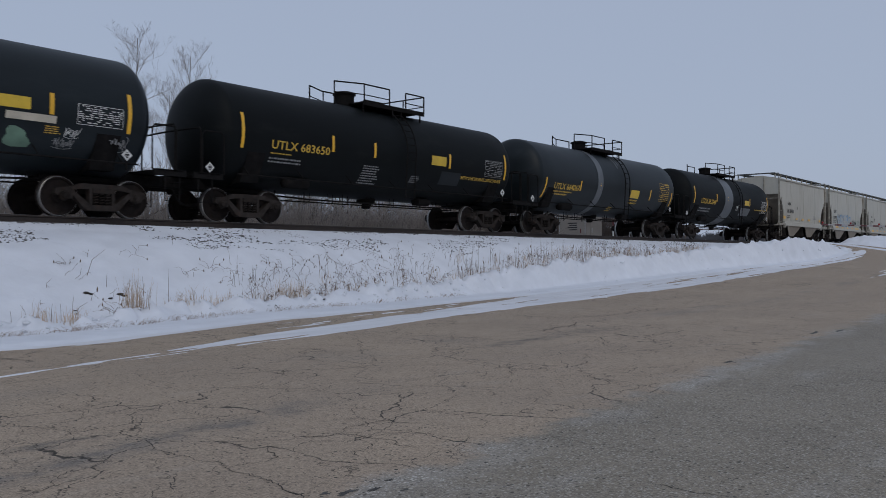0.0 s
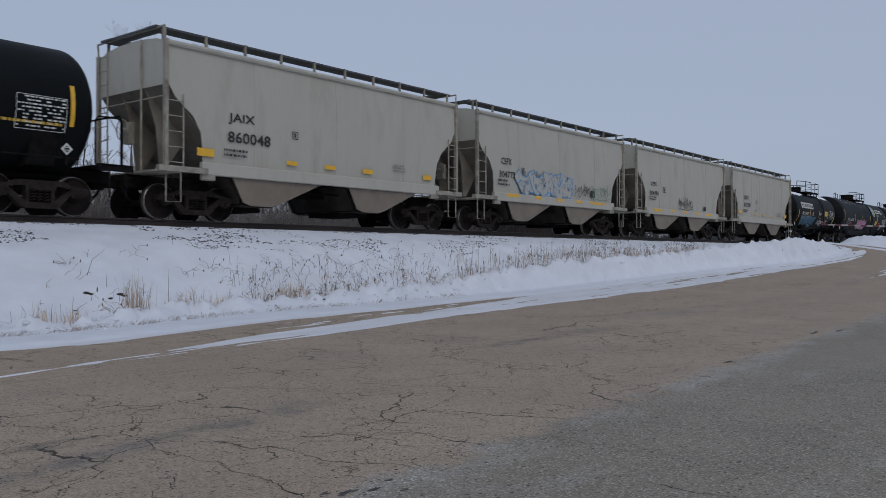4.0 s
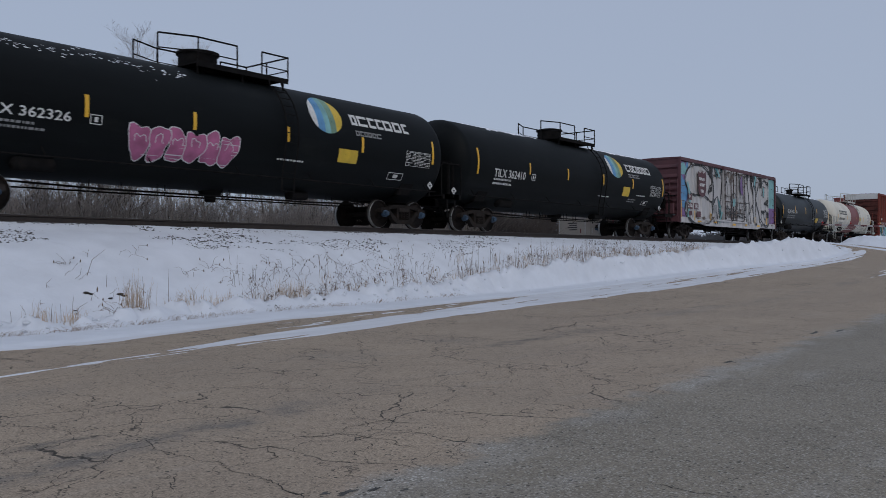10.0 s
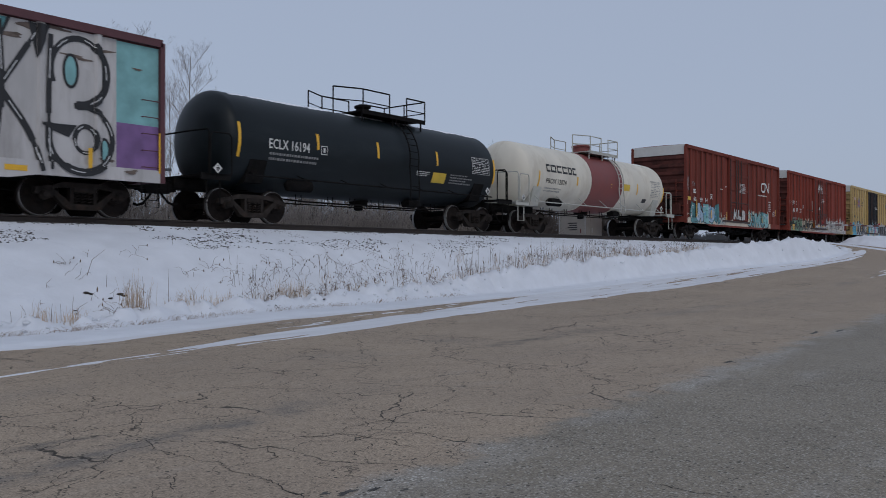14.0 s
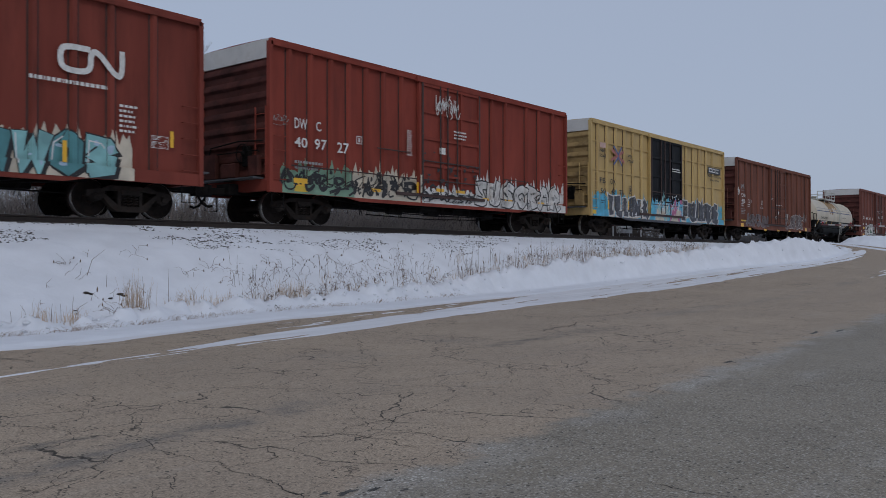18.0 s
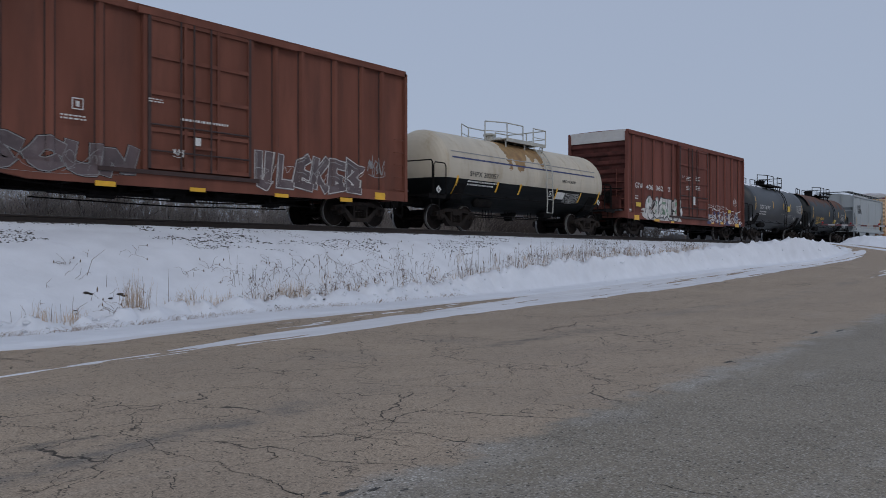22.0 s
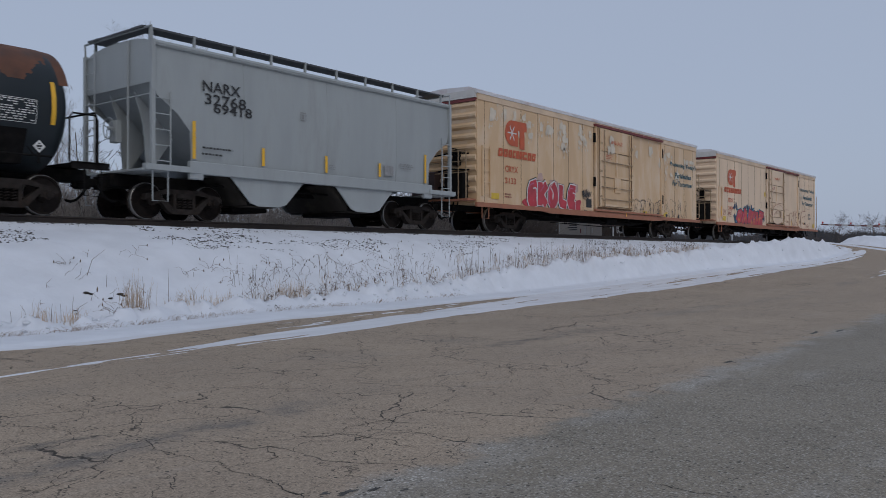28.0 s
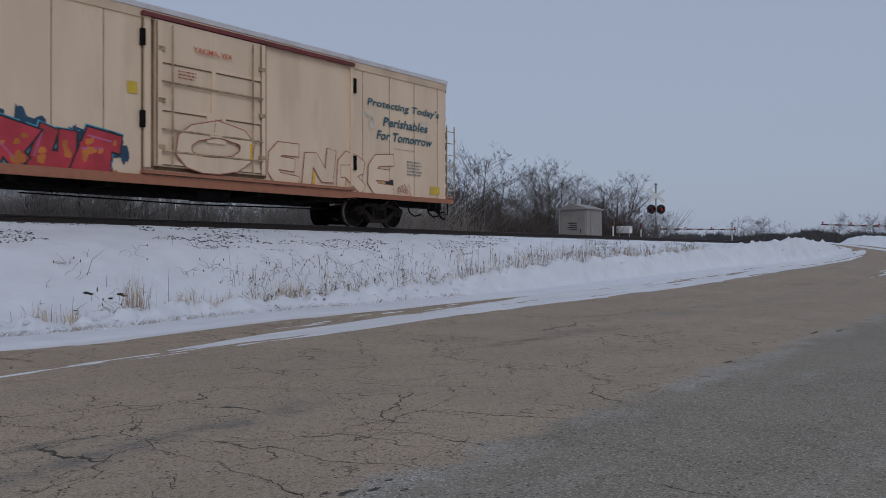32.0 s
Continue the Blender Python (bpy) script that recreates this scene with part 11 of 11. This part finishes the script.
def weed(x, y, h, lean, r=0.0038, sprigs=3):
    """A dead stalk with a few broken side sprigs and here and there a seed head."""
    z = ground_z(x, y)
    ang = rnd.uniform(0, 6.28)
    blade(weeds, x, y, z, h, lean * h, ang, r)
    for j in range(sprigs):
        a, t, l = rnd.uniform(0, 6.28), rnd.uniform(0.35, 1.0), rnd.uniform(0.04, 0.15)
        px, py, pz = x + math.cos(ang) * lean * h * t, y + math.sin(ang) * lean * h * t, z + h * t
        weeds.tube([(px, py, pz), (px + math.cos(a) * l, py + math.sin(a) * l, pz + rnd.uniform(-0.08, 0.1))], [r, r * 0.6], 3)
    if rnd.random() < 0.1:
        weeds.lathe([(-0.03, 0.002), (0.0, 0.016), (0.04, 0.012), (0.07, 0.002)], 2, 5, (x + math.cos(ang) * lean * h, y + math.sin(ang) * lean * h, z + h))


def curl(x, y, size, r=0.0042):
    """A withered stem that twists and droops."""
    p = Vector((x, y, ground_z(x, y) + 0.01))
    d = Vector((rnd.uniform(-0.6, 0.6), rnd.uniform(-0.6, 0.6), rnd.uniform(0.7, 1.4))).normalized()
    pts = [p.copy()]
    for j in range(7):
        d = (d + Vector((rnd.gauss(0, 0.42), rnd.gauss(0, 0.42), rnd.gauss(-0.14, 0.34)))).normalized()
        p = p + d * rnd.uniform(0.03, 0.085) * size
        p.z = max(p.z, ground_z(p.x, p.y) + 0.01)
        pts.append(p.copy())
    weeds.tube(pts, [r * (1 - 0.08 * j) for j in range(8)], 3)
    if rnd.random() < 0.45:
        weeds.lathe([(-0.02, 0.003), (0.0, 0.014), (0.02, 0.011), (0.04, 0.003)], 2, 5, (p.x, p.y, p.z))


# single stalks
for x, y, h, lean in ((9.66, 14.75, 0.78, 0.02), (7.12, 14.05, 0.28, 0.03), (8.5, 15.03, 0.26, 0.03), (6.54, 14.05, 0.26, 0.1), (6.27, 14.0, 0.2, 0.05), (6.9, 13.95, 0.3, 0.05), (9.2, 14.9, 0.4, 0.06),
                      (15.7, 15.05, 0.5, 0.03), (22.0, 15.7, 0.75, 0.02), (17.2, 15.4, 0.5, 0.05), (7.45, 14.3, 0.34, 0.02)):
    blade(weeds, x, y, ground_z(x, y), h, lean, rnd.uniform(0, 6.28), 0.005)
for x, y, h, lean in ((8.35, 15.5, 0.5, 0.34), (15.6, 15.9, 0.45, 0.7), (19.2, 15.6, 0.5, 0.6), (7.5, 14.3, 0.22, 0.2)):
    blade(weeds, x, y, ground_z(x, y), h, lean, -0.55, 0.0062)
for x, y, n in ((8.1, 15.35, 3), (8.05, 15.8, 4), (10.8, 15.9, 3), (11.5, 16.0, 5), (11.6, 15.5, 3), (12.2, 15.95, 4), (12.55, 15.3, 4), (13.4, 15.65, 4), (9.7, 16.3, 2), (10.1, 16.4, 2), (8.1, 14.4, 5), (8.4, 14.4, 4)):
    for _ in range(n):
        curl(x + rnd.gauss(0, 0.1), y + rnd.gauss(0, 0.08), 1.0)
# thicket of curled weeds on the slope
for i in range(130):
    x = rnd.gauss(16.0, 2.4)
    if not 11.5 < x < 24:
        continue
    curl(x, bank(x, 0.25 + 1.5 * rnd.random() ** 1.3), rnd.uniform(0.6, 1.2), 0.0045)
for i in range(150):
    x = rnd.uniform(11.5, 20)
    weed(x, bank(x, 0.15 + 1.1 * rnd.random() ** 1.5), rnd.uniform(0.12, 0.42), rnd.uniform(0.05, 0.5), 0.0042)
# upright stalks close behind the bank
for i in range(520):
    x = 20.5 + 19.5 * rnd.random()
    if noise.noise(Vector((x * 0.9, 1.7, 0))) < -0.22:
        continue
    weed(x, bank(x, 0.1 + 0.7 * rnd.random() ** 1.5), rnd.uniform(0.16, 0.5) if rnd.random() < 0.92 else rnd.uniform(0.5, 0.75), rnd.uniform(0.0, 0.25), 0.0048, rnd.randrange(0, 3))
for i in range(60):
    x = rnd.uniform(5, 36)
    weed(x, bank(x, 0.8) + rnd.random() * max(0.2, 17.0 - bank(x, 0.8)), rnd.uniform(0.06, 0.2), rnd.uniform(0.1, 0.8), 0.004, 2)
tagged(new("dead_weeds", weeds.mesh("dead_weeds", stalk, 60)), "dark dead weed stalks standing in the snow", "weeds", kind="stuff")

# dark frozen clods of earth on the snow
earth = mat("frozen_earth", (0.035, 0.028, 0.023), 0.95, var=0.4, scale=9)
dirt_clods = Kit()
for x, y, r in ((8.0, 14.85, 0.045), (8.08, 14.83, 0.04), (8.66, 14.83, 0.05), (8.74, 14.8, 0.04), (8.4, 14.72, 0.035), (7.55, 14.4, 0.02), (11.7, 13.95, 0.035), (11.75, 13.9, 0.02), (12.9, 14.1, 0.03), (13.4, 14.25, 0.03)):
    z = ground_z(x, y) + 0.01
    ring = []
    for a in range(3):
        for b in range(7):
            th, ph = math.pi * (a + 0.5) / 3, 2 * math.pi * b / 7
            q = r * rnd.uniform(0.6, 1.3)
            ring.append((x + q * 1.7 * math.sin(th) * math.cos(ph), y + q * math.sin(th) * math.sin(ph), z + q * 0.5 * math.cos(th)))
    dirt_clods.add(ring, [(a * 7 + b, (a + 1) * 7 + b, (a + 1) * 7 + (b + 1) % 7, a * 7 + (b + 1) % 7) for a in range(2) for b in range(7)] + [tuple(range(7)), tuple(range(20, 13, -1))])
tagged(new("earth_clods", dirt_clods.mesh("earth_clods", earth, 80)), "dark frozen clods of earth on the snow", "earth", kind="stuff")

# loose ballast on the shoulder
gravel = mat("ballast_stone", (0.1, 0.095, 0.095), 0.9, var=0.4, scale=3, dirt=(0.3, 0.29, 0.28), amount=0.3, dirt_scale=6)
stones = Kit()
for i in range(17000):
    x = -2 + 48 * rnd.random() ** 1.25
    y = rnd.uniform(16.7, 18.8)
    near = noise.fractal(Vector((x * 0.35, y * 1.6, 5.0)), 1.0, 2.0, 3)
    if near < 0.12 - 0.35 * smooth(18.0, 18.6, y):
        continue
    r = rnd.uniform(0.01, 0.028) * (1.6 if rnd.random() < 0.12 else 1.0)
    z = ground_z(x, y) + r * rnd.uniform(-0.15, 0.2)
    q = [Vector((rnd.uniform(0.7, 2.0) * sx * r, rnd.uniform(0.6, 1.3) * sy * r, rnd.uniform(0.3, 0.8) * sz * r)) + Vector((x, y, z)) for sx, sy, sz in
         ((1, 0, 0), (0, 1, 0), (-1, 0, 0), (0, -1, 0), (0, 0, 1), (0, 0, -1))]
    stones.add(q, [(0, 1, 4), (1, 2, 4), (2, 3, 4), (3, 0, 4), (1, 0, 5), (2, 1, 5), (3, 2, 5), (0, 3, 5)])
tagged(new("ballast", stones.mesh("ballast", gravel, 20)), "grey ballast stones half buried in snow", "gravel", kind="stuff")


# ---- motion of the train ----
def motions():
    for car, s in TRAIN:
        rows = []
        for i in range(17):
            t = LAST * i / 16
            rows.append((t, pose(s - run(t), TRACK_Y, RAIL_Z)))
        walk(car, rows)
    start = {car: s for car, s in TRAIN}
    for w, car, a in WHEELSETS:
        s = start[car]
        rows, last = [], None
        for f in range(0, int(LAST * FPS) + 1):
            t = f / FPS
            x = s - run(t)
            if -14 < x < 58:
                rows.append((t, pose(a, 0, WHEEL_R, 0, -math.degrees(run(t) / WHEEL_R), 0)))
        if not rows:
            continue
        if rows[0][0] > 0:
            rows.insert(0, (0.0, rows[0][1]))
        if rows[-1][0] < LAST:
            rows.append((LAST, rows[-1][1]))
        walk(w, rows)


motions()
